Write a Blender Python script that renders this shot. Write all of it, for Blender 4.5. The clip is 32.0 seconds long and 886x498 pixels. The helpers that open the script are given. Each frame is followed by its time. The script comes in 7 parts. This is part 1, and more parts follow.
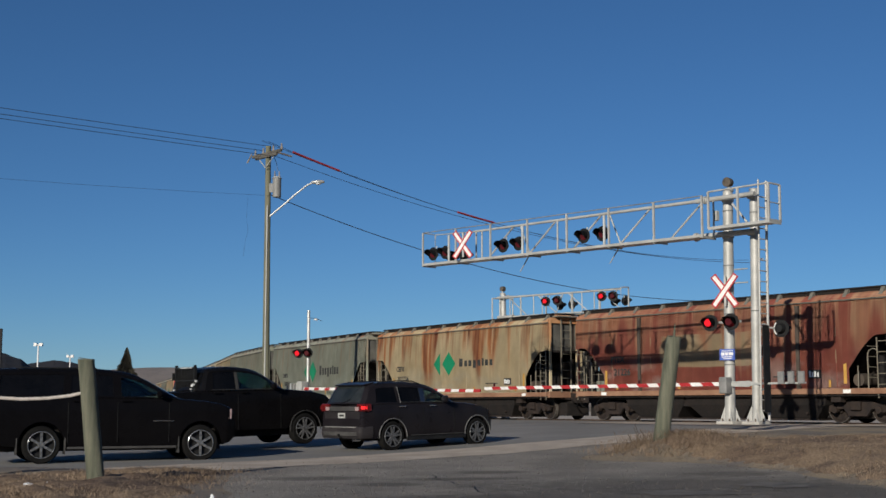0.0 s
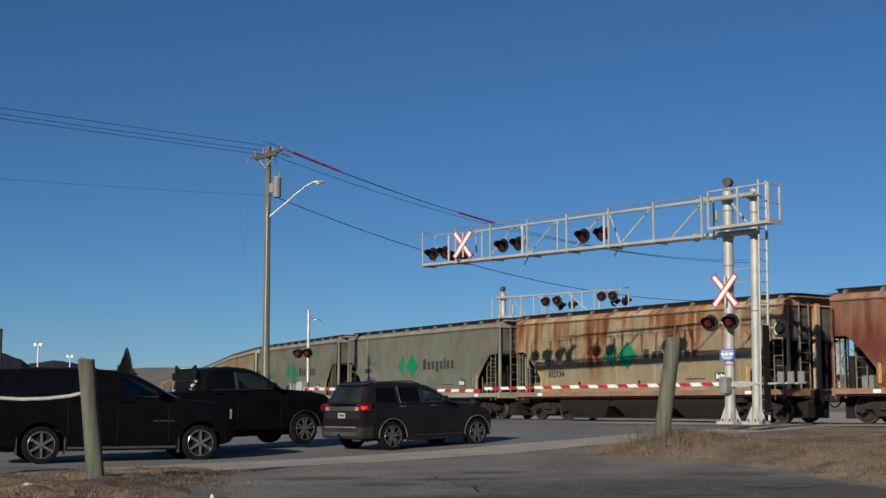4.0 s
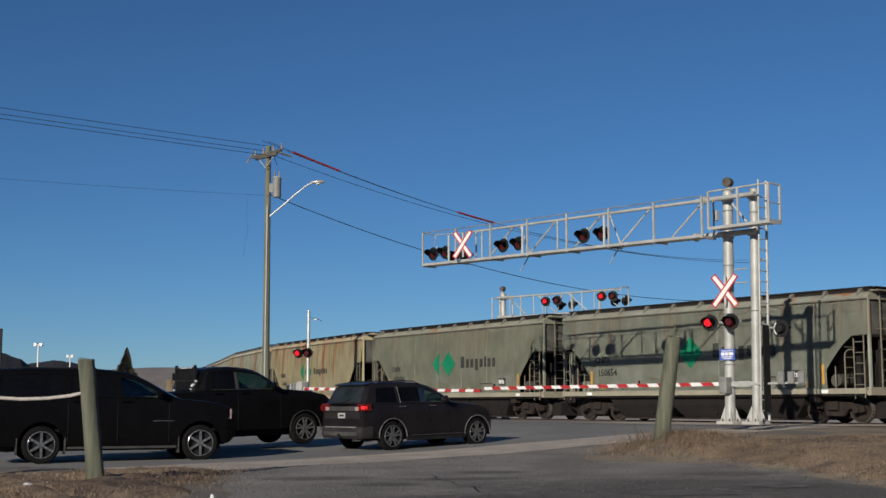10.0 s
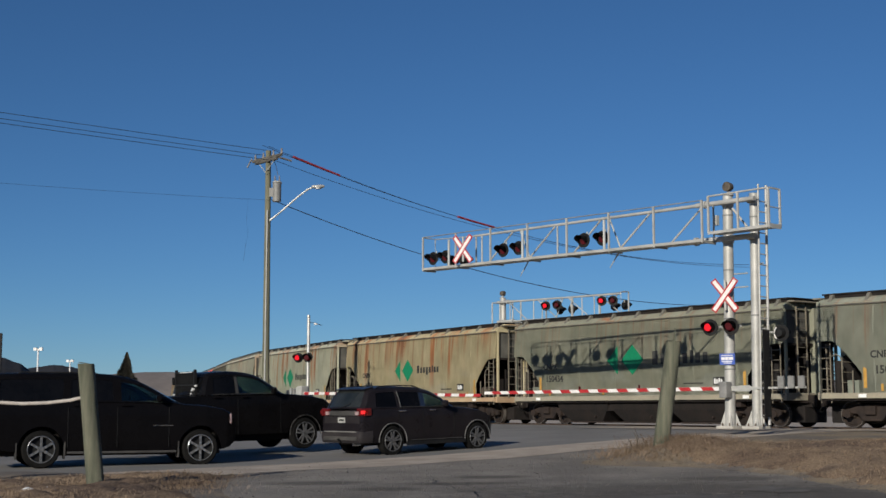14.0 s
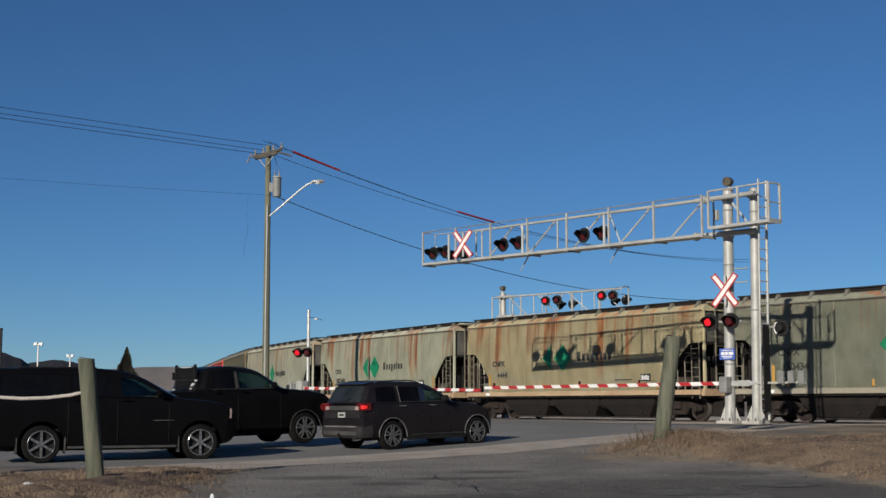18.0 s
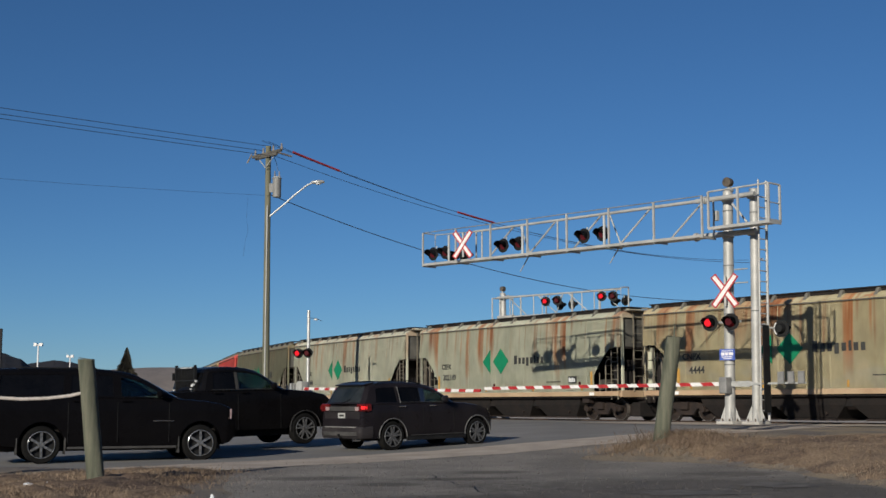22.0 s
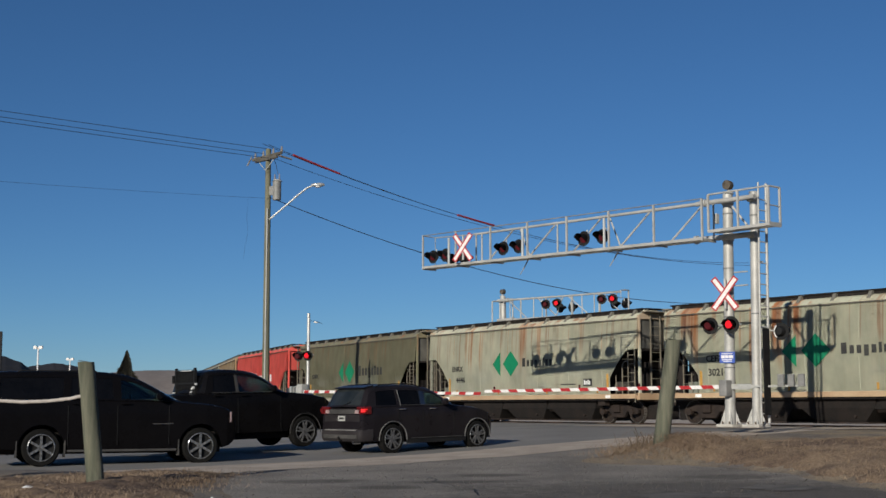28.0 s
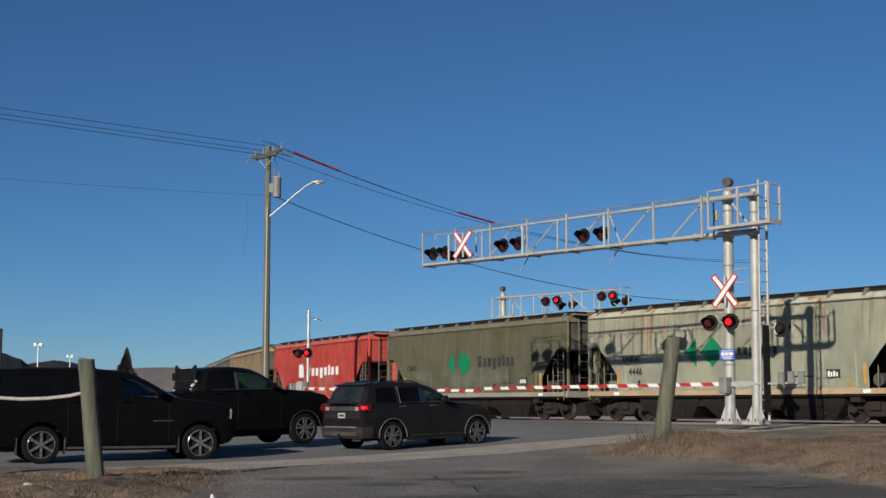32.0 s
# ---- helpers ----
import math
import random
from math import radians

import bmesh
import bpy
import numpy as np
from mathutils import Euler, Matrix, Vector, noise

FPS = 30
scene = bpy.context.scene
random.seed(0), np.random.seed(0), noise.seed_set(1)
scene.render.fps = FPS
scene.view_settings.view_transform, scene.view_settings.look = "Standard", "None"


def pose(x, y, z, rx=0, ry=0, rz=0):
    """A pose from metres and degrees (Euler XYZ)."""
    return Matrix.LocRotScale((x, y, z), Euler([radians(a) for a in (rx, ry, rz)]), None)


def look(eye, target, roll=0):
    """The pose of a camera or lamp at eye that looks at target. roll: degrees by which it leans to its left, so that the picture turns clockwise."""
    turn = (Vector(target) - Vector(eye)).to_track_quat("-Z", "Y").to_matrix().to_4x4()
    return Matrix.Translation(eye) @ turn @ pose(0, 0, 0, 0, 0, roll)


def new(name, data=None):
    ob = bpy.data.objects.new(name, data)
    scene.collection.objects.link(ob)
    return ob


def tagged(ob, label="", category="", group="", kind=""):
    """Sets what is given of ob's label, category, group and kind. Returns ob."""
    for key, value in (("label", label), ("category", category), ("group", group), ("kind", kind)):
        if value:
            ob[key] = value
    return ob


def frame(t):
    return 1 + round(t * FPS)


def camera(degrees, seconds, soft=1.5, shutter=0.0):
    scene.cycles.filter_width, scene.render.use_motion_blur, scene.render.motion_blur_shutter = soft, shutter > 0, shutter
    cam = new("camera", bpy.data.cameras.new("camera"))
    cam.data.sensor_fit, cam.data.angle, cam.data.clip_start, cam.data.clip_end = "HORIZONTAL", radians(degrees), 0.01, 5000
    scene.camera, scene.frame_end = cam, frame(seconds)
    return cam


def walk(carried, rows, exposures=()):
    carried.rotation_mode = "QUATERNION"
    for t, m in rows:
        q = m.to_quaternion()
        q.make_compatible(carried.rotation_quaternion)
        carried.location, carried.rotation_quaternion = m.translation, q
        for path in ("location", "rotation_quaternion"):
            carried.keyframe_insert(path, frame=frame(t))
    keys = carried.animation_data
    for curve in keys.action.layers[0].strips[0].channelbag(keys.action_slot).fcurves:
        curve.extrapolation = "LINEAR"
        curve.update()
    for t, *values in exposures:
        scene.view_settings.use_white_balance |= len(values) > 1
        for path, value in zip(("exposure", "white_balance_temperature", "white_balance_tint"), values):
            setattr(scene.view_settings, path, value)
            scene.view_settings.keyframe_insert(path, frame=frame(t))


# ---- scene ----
# ---------------------------------------------------------------- camera
EYE = 0.61          # eye above the top of the rail, metres
TILT = 96.867       # the camera looks slightly up
STEP = 0.02491        # degrees of tilt for one step of the tremor
cam = camera(37.65, 32.0, soft=1.52)
# a heavy tripod that trembles as the train rolls by: seconds and steps
walk(cam, [(t, pose(0, 0, EYE, TILT + STEP * v)) for t, v in
         [(0, 0), (.5, 1), (1, 0), (1.5, 0), (1.9, 0), (2.0, 8), (2.1, 4), (2.2, 1), (2.5, 0), (3, 1), (3.5, 0), (5.5, 1), (6, 0),
          (6.5, 0), (6.8, 0), (6.9, 4), (7, 5), (7.1, 2), (7.2, 0), (7.5, 1), (7.8, 1), (7.9, 4), (8, 9), (8.1, 6), (8.2, 0),
          (8.5, 0), (9, 1.5), (9.5, 0), (10, 0), (10.4, 1), (10.5, 5), (10.6, 2), (10.8, 0), (11, 0), (11.5, 1), (12, 0), (12.5, 1), (13, 0),
          (13.5, 0), (13.9, 0), (14, 8), (14.1, 3), (14.2, 0), (14.5, 0), (16.5, 0), (17, 0), (17.5, 1), (18, -1), (18.5, 0), (18.9, 1),
          (19, 6), (19.1, 7), (19.2, 1), (19.5, -1), (20, 0), (20.5, 1), (21, 0), (21.4, 1), (21.5, 6), (21.6, 2), (21.8, 0), (22, 0), (22.5, 1),
          (23, 0), (23.5, 0), (23.8, 1), (23.9, 6), (24, 6), (24.1, 0), (24.5, 0), (25, 1), (25.5, 0), (27.5, 0), (27.8, 1), (27.9, 6), (28, 5),
          (28.1, 0), (28.5, 0), (28.9, 1), (29, 3), (29.2, 1), (29.5, 0), (30, 1), (30.5, 0), (31, 0), (31.4, 2), (31.5, 9), (31.6, 4), (31.8, 0), (32, 0)]],
     exposures=[(0, 0.25, 5420, 4), (32, 0.25, 5420, 4)])

# ---------------------------------------------------------------- world and sun
SUN_AZ, SUN_EL = 205.6, 18.6      # compass bearing that the light comes from (0 = straight ahead, clockwise), and height
world = bpy.data.worlds.new("world")
scene.world = world
world.use_nodes = True
wt = world.node_tree
sky = wt.nodes.new("ShaderNodeTexSky")
sky.sky_type = 'NISHITA'
sky.sun_disc = False
sky.sun_elevation = radians(SUN_EL)
sky.sun_rotation = radians(SUN_AZ)
sky.altitude = 2000
sky.air_density, sky.dust_density, sky.ozone_density = 1.0, 0.0, 5.0
wt.nodes["Background"].inputs[1].default_value = 0.0462
wt.links.new(sky.outputs[0], wt.nodes["Background"].inputs[0])
sun = new("sun", bpy.data.lights.new("sun", 'SUN'))
sun.data.energy, sun.data.angle, sun.data.color = 4.6, radians(0.53), (1.0, 0.81, 0.60)
sa, se = radians(SUN_AZ), radians(SUN_EL)
sun.matrix_world = look((math.sin(sa) * math.cos(se) * 100, math.cos(sa) * math.cos(se) * 100, math.sin(se) * 100), (0, 0, 0))

# ---------------------------------------------------------------- materials
def nodes_of(name):
    m = bpy.data.materials.new(name)
    m.use_nodes = True
    nt = m.node_tree
    return m, nt, nt.nodes["Principled BSDF"]


def noise_node(nt, scale, detail=4.0, stretch=(1, 1, 1), rough=0.55, coords="Object"):
    tc = nt.nodes.new("ShaderNodeTexCoord")
    mp = nt.nodes.new("ShaderNodeMapping")
    mp.inputs["Scale"].default_value = stretch
    n = nt.nodes.new("ShaderNodeTexNoise")
    n.inputs["Scale"].default_value = scale
    n.inputs["Detail"].default_value = detail
    n.inputs["Roughness"].default_value = rough
    nt.links.new(tc.outputs[coords], mp.inputs[0])
    nt.links.new(mp.outputs[0], n.inputs["Vector"])
    return n.outputs["Fac"]


def ramp(nt, fac, stops):
    r = nt.nodes.new("ShaderNodeValToRGB")
    e = r.color_ramp.elements
    while len(e) < len(stops):
        e.new(0.5)
    for el, (p, c) in zip(e, stops):
        el.position = p
        el.color = (*c, 1) if isinstance(c, tuple) else (c, c, c, 1)
    nt.links.new(fac, r.inputs[0])
    return r.outputs[0]


def mix(nt, fac, a, b, mode='MIX'):
    m = nt.nodes.new("ShaderNodeMix")
    m.data_type, m.blend_type = 'RGBA', mode
    if hasattr(fac, "links"):
        nt.links.new(fac, m.inputs[0])
    else:
        m.inputs[0].default_value = fac
    for v, i in ((a, 6), (b, 7)):
        if hasattr(v, "links"):
            nt.links.new(v, m.inputs[i])
        else:
            m.inputs[i].default_value = (*v, 1)
    return m.outputs[2]


def times(nt, a, b, op='MULTIPLY'):
    m = nt.nodes.new("ShaderNodeMath")
    m.operation = op
    for v, i in ((a, 0), (b, 1)):
        if hasattr(v, "links"):
            nt.links.new(v, m.inputs[i])
        else:
            m.inputs[i].default_value = v
    return m.outputs[0]


def bump(nt, bsdf, fac, strength=0.3, dist=0.02):
    b = nt.nodes.new("ShaderNodeBump")
    b.inputs["Strength"].default_value = strength
    b.inputs["Distance"].default_value = dist
    nt.links.new(fac, b.inputs["Height"])
    nt.links.new(b.outputs[0], bsdf.inputs["Normal"])


def surface(name, c1, c2, scale=2.0, fine=30.0, rough=0.6, metal=0.0, bumps=0.15, dist=0.01, stretch=(1, 1, 1), spec=0.4):
    """Two colours mixed by coarse noise, darkened and roughened by a fine one."""
    m, nt, p = nodes_of(name)
    big = noise_node(nt, scale, 4, stretch)
    small = noise_node(nt, fine, 5, stretch)
    col = mix(nt, ramp(nt, big, [(0.35, 0.0), (0.65, 1.0)]), c1, c2)
    grey = ramp(nt, small, [(0.3, 0.82), (0.7, 1.08)])
    nt.links.new(mix(nt, 1.0, col, grey, 'MULTIPLY'), p.inputs["Base Color"])
    nt.links.new(ramp(nt, small, [(0.3, min(1, rough * 0.85)), (0.7, min(1, rough * 1.15))]), p.inputs["Roughness"])
    p.inputs["Metallic"].default_value = metal
    p.inputs["Specular IOR Level"].default_value = spec
    bump(nt, p, small, bumps, dist)
    return m


def glow(name, colour, strength, base=(0.3, 0.01, 0.01)):
    m, nt, p = nodes_of(name)
    p.inputs["Base Color"].default_value = (*base, 1)
    p.inputs["Emission Color"].default_value = (*colour, 1)
    p.inputs["Emission Strength"].default_value = strength
    p.inputs["Specular IOR Level"].default_value = 0.05
    p.inputs["Roughness"].default_value = 0.8
    return m


def pane_glass(name, tint, rough=0.03):
    m, nt, p = nodes_of(name)
    p.inputs["Base Color"].default_value = (*tint, 1)
    p.inputs["Roughness"].default_value = rough
    p.inputs["Transmission Weight"].default_value = 1.0
    p.inputs["IOR"].default_value = 1.45
    return m


def hopper_paint(name, paint, paint2, rust_amount, rust=(0.46, 0.19, 0.065), rust2=(0.19, 0.052, 0.022), seed=0.0, band=0.5, panel=None):
    """Weathered railcar paint: long rust streaks that run down the side, fading, and road grime."""
    m, nt, p = nodes_of(name)
    tc = nt.nodes.new("ShaderNodeTexCoord")

    def field(scale, stretch, off, detail=4):
        mp = nt.nodes.new("ShaderNodeMapping")
        mp.inputs["Scale"].default_value = stretch
        mp.inputs["Location"].default_value = (seed * 7.3 + off, seed * 3.1, off)
        n = nt.nodes.new("ShaderNodeTexNoise")
        n.inputs["Scale"].default_value = scale
        n.inputs["Detail"].default_value = detail
        nt.links.new(tc.outputs["Object"], mp.inputs[0])
        nt.links.new(mp.outputs[0], n.inputs["Vector"])
        return n.outputs["Fac"]
    base = mix(nt, ramp(nt, field(0.5, (1, 1, 1), 3), [(0.35, 0.0), (0.65, 1.0)]), paint, paint2)
    if panel:
        # a faded field of older paint, worn along its edges: middle and half sizes along and up the side
        cx, cz, rx, rz, old = panel
        ragged = field(1.0, (0.8, 0.3, 1.6), 91, 4)
        sides = nt.nodes.new("ShaderNodeSeparateXYZ")
        nt.links.new(tc.outputs["Object"], sides.inputs[0])
        far_x = times(nt, times(nt, sides.outputs[0], cx, 'SUBTRACT'), 1 / rx)
        far_z = times(nt, times(nt, sides.outputs[2], cz, 'SUBTRACT'), 1 / rz)
        reach_x = times(nt, far_x, far_x)
        reach_z = times(nt, far_z, far_z)
        most = times(nt, times(nt, reach_x, reach_z, 'MAXIMUM'), times(nt, ragged, 0.5), 'ADD')
        base = mix(nt, times(nt, ramp(nt, times(nt, most, 0.5), [(0.66, 1.0), (0.74, 0.0)]), 0.80), base, old)
    # drips of rust: each column starts under the roof and runs down to a length of its own
    columns = field(1.0, (1.55, 0.0, 0.05), 0, 5)
    runs = ramp(nt, field(1.0, (0.8, 0.0, 0.0), 17, 2), [(0.36, 0.0), (0.64, 1.0)])
    fine = field(1.0, (4.5, 0.3, 0.20), 11, 4)
    region = field(1.0, (0.30, 0.0, 0.0), 5, 1)
    lo = 0.70 - 0.25 * rust_amount
    m1 = ramp(nt, columns, [(lo, 0.0), (lo + 0.055, 1.0)])
    m2 = ramp(nt, region, [(band - 0.10, 0.15), (band + 0.06, 1.0)])
    sep = nt.nodes.new("ShaderNodeSeparateXYZ")
    nt.links.new(tc.outputs["Object"], sep.inputs[0])
    foot = times(nt, 4.25, times(nt, runs, 2.5), 'SUBTRACT')
    reach = nt.nodes.new("ShaderNodeMapRange")
    reach.interpolation_type = 'SMOOTHSTEP'
    for v, i in ((sep.outputs[2], 0), (times(nt, foot, 0.55, 'SUBTRACT'), 1), (times(nt, foot, 0.75, 'ADD'), 2)):
        nt.links.new(v, reach.inputs[i])
    m3 = ramp(nt, fine, [(0.30, 0.45), (0.58, 1.0)])
    mask = times(nt, times(nt, times(nt, m1, m2), m3), reach.outputs[0])
    deep = ramp(nt, columns, [(lo + 0.05, 0.0), (lo + 0.14, 1.0)])
    col = mix(nt, times(nt, mask, 0.95), base, mix(nt, times(nt, deep, ramp(nt, fine, [(0.35, 0.3), (0.6, 1.0)])), rust, rust2))
    # faint streaks everywhere
    thin = ramp(nt, field(1.0, (3.5, 0.2, 0.07), 21, 4), [(0.57, 0.0), (0.78, 1.0)])
    col = mix(nt, times(nt, thin, 0.07 + 0.10 * rust_amount), col, mix(nt, 0.5, rust, rust2))
    # short fine drips hanging from the roof ledge
    drip = ramp(nt, field(1.0, (7.0, 0.0, 0.10), 51, 3), [(0.54, 0.0), (0.66, 1.0)])
    hang = nt.nodes.new("ShaderNodeMapRange")
    hang.interpolation_type = 'SMOOTHSTEP'
    long = times(nt, 4.15, times(nt, ramp(nt, field(1.0, (2.3, 0.0, 0.0), 57, 2), [(0.35, 0.0), (0.7, 1.0)]), 1.9), 'SUBTRACT')
    for v, i in ((sep.outputs[2], 0), (times(nt, long, 0.5, 'SUBTRACT'), 1), (times(nt, long, 0.4, 'ADD'), 2)):
        nt.links.new(v, hang.inputs[i])
    col = mix(nt, times(nt, times(nt, drip, hang.outputs[0]), 0.30 + 0.30 * min(1, rust_amount)), col, mix(nt, 0.6, rust, rust2))
    # blotches of rust on the roof's edge and along the sill
    spot = ramp(nt, field(1.0, (1.3, 0.6, 2.2), 63, 4), [(0.60, 0.0), (0.68, 1.0)])
    high = nt.nodes.new("ShaderNodeMapRange")
    for v, i in ((4.05, 1), (4.35, 2)):
        high.inputs[i].default_value = v
    nt.links.new(sep.outputs[2], high.inputs[0])
    col = mix(nt, times(nt, times(nt, spot, high.outputs[0]), 0.75), col, mix(nt, 0.5, rust, rust2))
    # pale scuffed panels low on the side
    pale = ramp(nt, field(1.0, (0.55, 0.3, 0.9), 71, 3), [(0.50, 0.0), (0.62, 1.0)])
    low = nt.nodes.new("ShaderNodeMapRange")
    for v, i in ((2.7, 1), (1.9, 2)):
        low.inputs[i].default_value = v
    nt.links.new(sep.outputs[2], low.inputs[0])
    col = mix(nt, times(nt, times(nt, pale, low.outputs[0]), 0.30), col, (0.42, 0.44, 0.40))
    dirt = ramp(nt, field(2.2, (1, 1, 0.5), 31, 5), [(0.3, 0.80), (0.7, 1.05)])
    nt.links.new(mix(nt, 1.0, col, dirt, 'MULTIPLY'), p.inputs["Base Color"])
    p.inputs["Roughness"].default_value = 0.62
    p.inputs["Specular IOR Level"].default_value = 0.3
    bump(nt, p, field(1.3, (1, 1, 0.6), 41, 2), 0.25, 0.03)
    return m


def turf(name):
    """Matted dead grass, grey soil and dark brown patches."""
    m, nt, p = nodes_of(name)
    broad = noise_node(nt, 0.45, 4)
    mid = noise_node(nt, 2.6, 6, (1, 1, 1), 0.65)
    small = noise_node(nt, 26, 6, (1, 2.5, 1), 0.7)
    straw = mix(nt, ramp(nt, small, [(0.35, 0.0), (0.65, 1.0)]), (0.17, 0.135, 0.09), (0.35, 0.285, 0.20))
    soil = mix(nt, ramp(nt, small, [(0.35, 0.0), (0.65, 1.0)]), (0.11, 0.097, 0.086), (0.21, 0.19, 0.17))
    col = mix(nt, ramp(nt, broad, [(0.40, 0.0), (0.60, 1.0)]), straw, soil)
    col = mix(nt, ramp(nt, mid, [(0.56, 0.0), (0.74, 0.75)]), col, (0.055, 0.042, 0.034))
    nt.links.new(col, p.inputs["Base Color"])
    p.inputs["Roughness"].default_value = 0.95
    p.inputs["Specular IOR Level"].default_value = 0.15
    bump(nt, p, times(nt, small, times(nt, mid, 1.0), 'ADD'), 0.4, 0.04)
    return m


M_GALV = surface("galvanised_steel", (0.50, 0.50, 0.48), (0.62, 0.62, 0.60), 3, 40, 0.42, 0.55, 0.05)
M_ALU = surface("aluminium_paint", (0.36, 0.355, 0.335), (0.47, 0.46, 0.435), 2, 30, 0.52, 0.2, 0.08)
M_BLACK = surface("matt_black", (0.010, 0.010, 0.011), (0.017, 0.017, 0.017), 4, 30, 0.6, 0, 0.05, spec=0.15)
M_RUBBER = surface("rubber", (0.005, 0.005, 0.005), (0.010, 0.0095, 0.009), 6, 60, 0.9, 0, 0.2, spec=0.12)
M_TRUCKIRON = surface("bogie_iron", (0.012, 0.008, 0.007), (0.029, 0.019, 0.014), 3, 25, 0.8, 0, 0.3)
M_WHEELSTEEL = surface("wheel_steel", (0.020, 0.015, 0.013), (0.042, 0.031, 0.024), 5, 25, 0.6, 0.3, 0.2)
M_TREAD = surface("wheel_tread", (0.14, 0.125, 0.11), (0.20, 0.18, 0.16), 5, 25, 0.45, 0.5, 0.05)
# near-black: grime, with the shade under and between wagons put into it
M_UNDER = surface("underframe_grime_shade", (0.006, 0.0046, 0.004), (0.014, 0.0095, 0.0075), 2, 20, 0.85, 0, 0.3)
M_RAIL = surface("rail_steel", (0.06, 0.04, 0.03), (0.10, 0.07, 0.05), 2, 30, 0.6, 0.4, 0.1)
M_ASPHALT = surface("asphalt", (0.165, 0.158, 0.150), (0.215, 0.205, 0.195), 0.35, 45, 0.92, 0, 0.5, 0.01)


def stained_drive(name, stains):
    """Old asphalt, worn to the stone, with dark ragged oil and damp stains; each stain has its centre and half sizes."""
    m, nt, p = nodes_of(name)
    big, mid, small = noise_node(nt, 0.55, 4), noise_node(nt, 3.0, 6, (1, 1, 1), 0.7), noise_node(nt, 25, 5)
    col = mix(nt, ramp(nt, big, [(0.35, 0.0), (0.65, 1.0)]), (0.180, 0.163, 0.143), (0.270, 0.246, 0.214))
    col = mix(nt, 1.0, col, ramp(nt, small, [(0.3, 0.74), (0.7, 1.12)]), 'MULTIPLY')
    tc = nt.nodes.new("ShaderNodeTexCoord")
    for cx, cy, rx, ry in stains:
        mp = nt.nodes.new("ShaderNodeMapping")
        mp.inputs["Location"].default_value = (-cx / rx, -cy / ry, 0)
        mp.inputs["Scale"].default_value = (1 / rx, 1 / ry, 0)
        nt.links.new(tc.outputs["Object"], mp.inputs[0])
        ln = nt.nodes.new("ShaderNodeVectorMath")
        ln.operation = 'LENGTH'
        nt.links.new(mp.outputs[0], ln.inputs[0])
        edge = times(nt, ln.outputs["Value"], times(nt, mid, 1.5), 'ADD')
        col = mix(nt, times(nt, ramp(nt, times(nt, edge, 0.5), [(0.66, 1.0), (0.98, 0.0)]), 0.70), col, (0.072, 0.064, 0.056))
    nt.links.new(col, p.inputs["Base Color"])
    p.inputs["Roughness"].default_value = 0.93
    p.inputs["Specular IOR Level"].default_value = 0.25
    bump(nt, p, times(nt, small, times(nt, mid, 1.2), 'ADD'), 0.9, 0.03)
    return m


M_DRIVE = stained_drive("old_asphalt_drive", ((3.7, 20.4, 3.4, 1.5), (2.3, 18.4, 2.2, 1.5), (5.4, 18.6, 1.6, 1.6), (0.2, 18.0, 1.2, 0.7), (4.9, 22.6, 0.9, 0.7), (-2.2, 22.6, 1.0, 0.6), (0.9, 24.0, 0.8, 0.5), (0.3, 22.2, 1.1, 0.45), (-0.9, 20.9, 0.6, 0.5)))
M_SAND = surface("sandy_shoulder", (0.34, 0.288, 0.236), (0.46, 0.395, 0.325), 1.2, 25, 0.95, 0, 0.6, 0.02)
M_SOIL = turf("dry_turf")


def matted(name):
    """Dead grass pressed flat: tan tufts, brown thatch and a few dark brown patches."""
    m, nt, p = nodes_of(name)
    broad, mid, fine = noise_node(nt, 0.7, 4), noise_node(nt, 3.4, 5, (1, 0.6, 1), 0.65), noise_node(nt, 17, 6, (1.6, 0.7, 1), 0.7)
    tan = mix(nt, ramp(nt, fine, [(0.33, 0.0), (0.66, 1.0)]), (0.14, 0.100, 0.066), (0.30, 0.225, 0.152))
    brown = mix(nt, ramp(nt, fine, [(0.33, 0.0), (0.66, 1.0)]), (0.085, 0.060, 0.044), (0.185, 0.135, 0.098))
    col = mix(nt, ramp(nt, broad, [(0.42, 0.0), (0.60, 1.0)]), tan, brown)
    col = mix(nt, ramp(nt, mid, [(0.55, 0.0), (0.70, 0.85)]), col, (0.050, 0.036, 0.030))
    nt.links.new(col, p.inputs["Base Color"])
    p.inputs["Roughness"].default_value = 0.95
    p.inputs["Specular IOR Level"].default_value = 0.1
    bump(nt, p, fine, 0.5, 0.03)
    return m


M_MATTED = matted("matted_dead_grass")
M_STRAW = surface("dry_grass_blades", (0.135, 0.095, 0.062), (0.27, 0.20, 0.135), 0.6, 9, 0.9, 0, 0.0)
M_BALLAST = surface("ballast", (0.055, 0.046, 0.040), (0.12, 0.105, 0.092), 4, 22, 0.95, 0, 1.0, 0.06)
M_CONCRETE = surface("concrete", (0.34, 0.32, 0.29), (0.45, 0.43, 0.39), 3, 30, 0.85, 0, 0.3)
M_WOODPOST = surface("weathered_post", (0.080, 0.086, 0.060), (0.165, 0.162, 0.116), 1.5, 22, 0.88, 0, 0.8, 0.03, (6, 6, 0.6))
M_WOODPOLE = surface("treated_pole", (0.105, 0.105, 0.070), (0.185, 0.178, 0.122), 1.2, 14, 0.85, 0, 0.4, 0.02, (5, 5, 0.3))
M_CROSSARM = surface("weathered_crossarm", (0.060, 0.056, 0.048), (0.115, 0.105, 0.088), 2, 14, 0.85, 0, 0.4, 0.02, (1, 5, 5))
M_RED = surface("sign_red", (0.32, 0.020, 0.024), (0.39, 0.030, 0.030), 3, 30, 0.45, 0, 0.03)
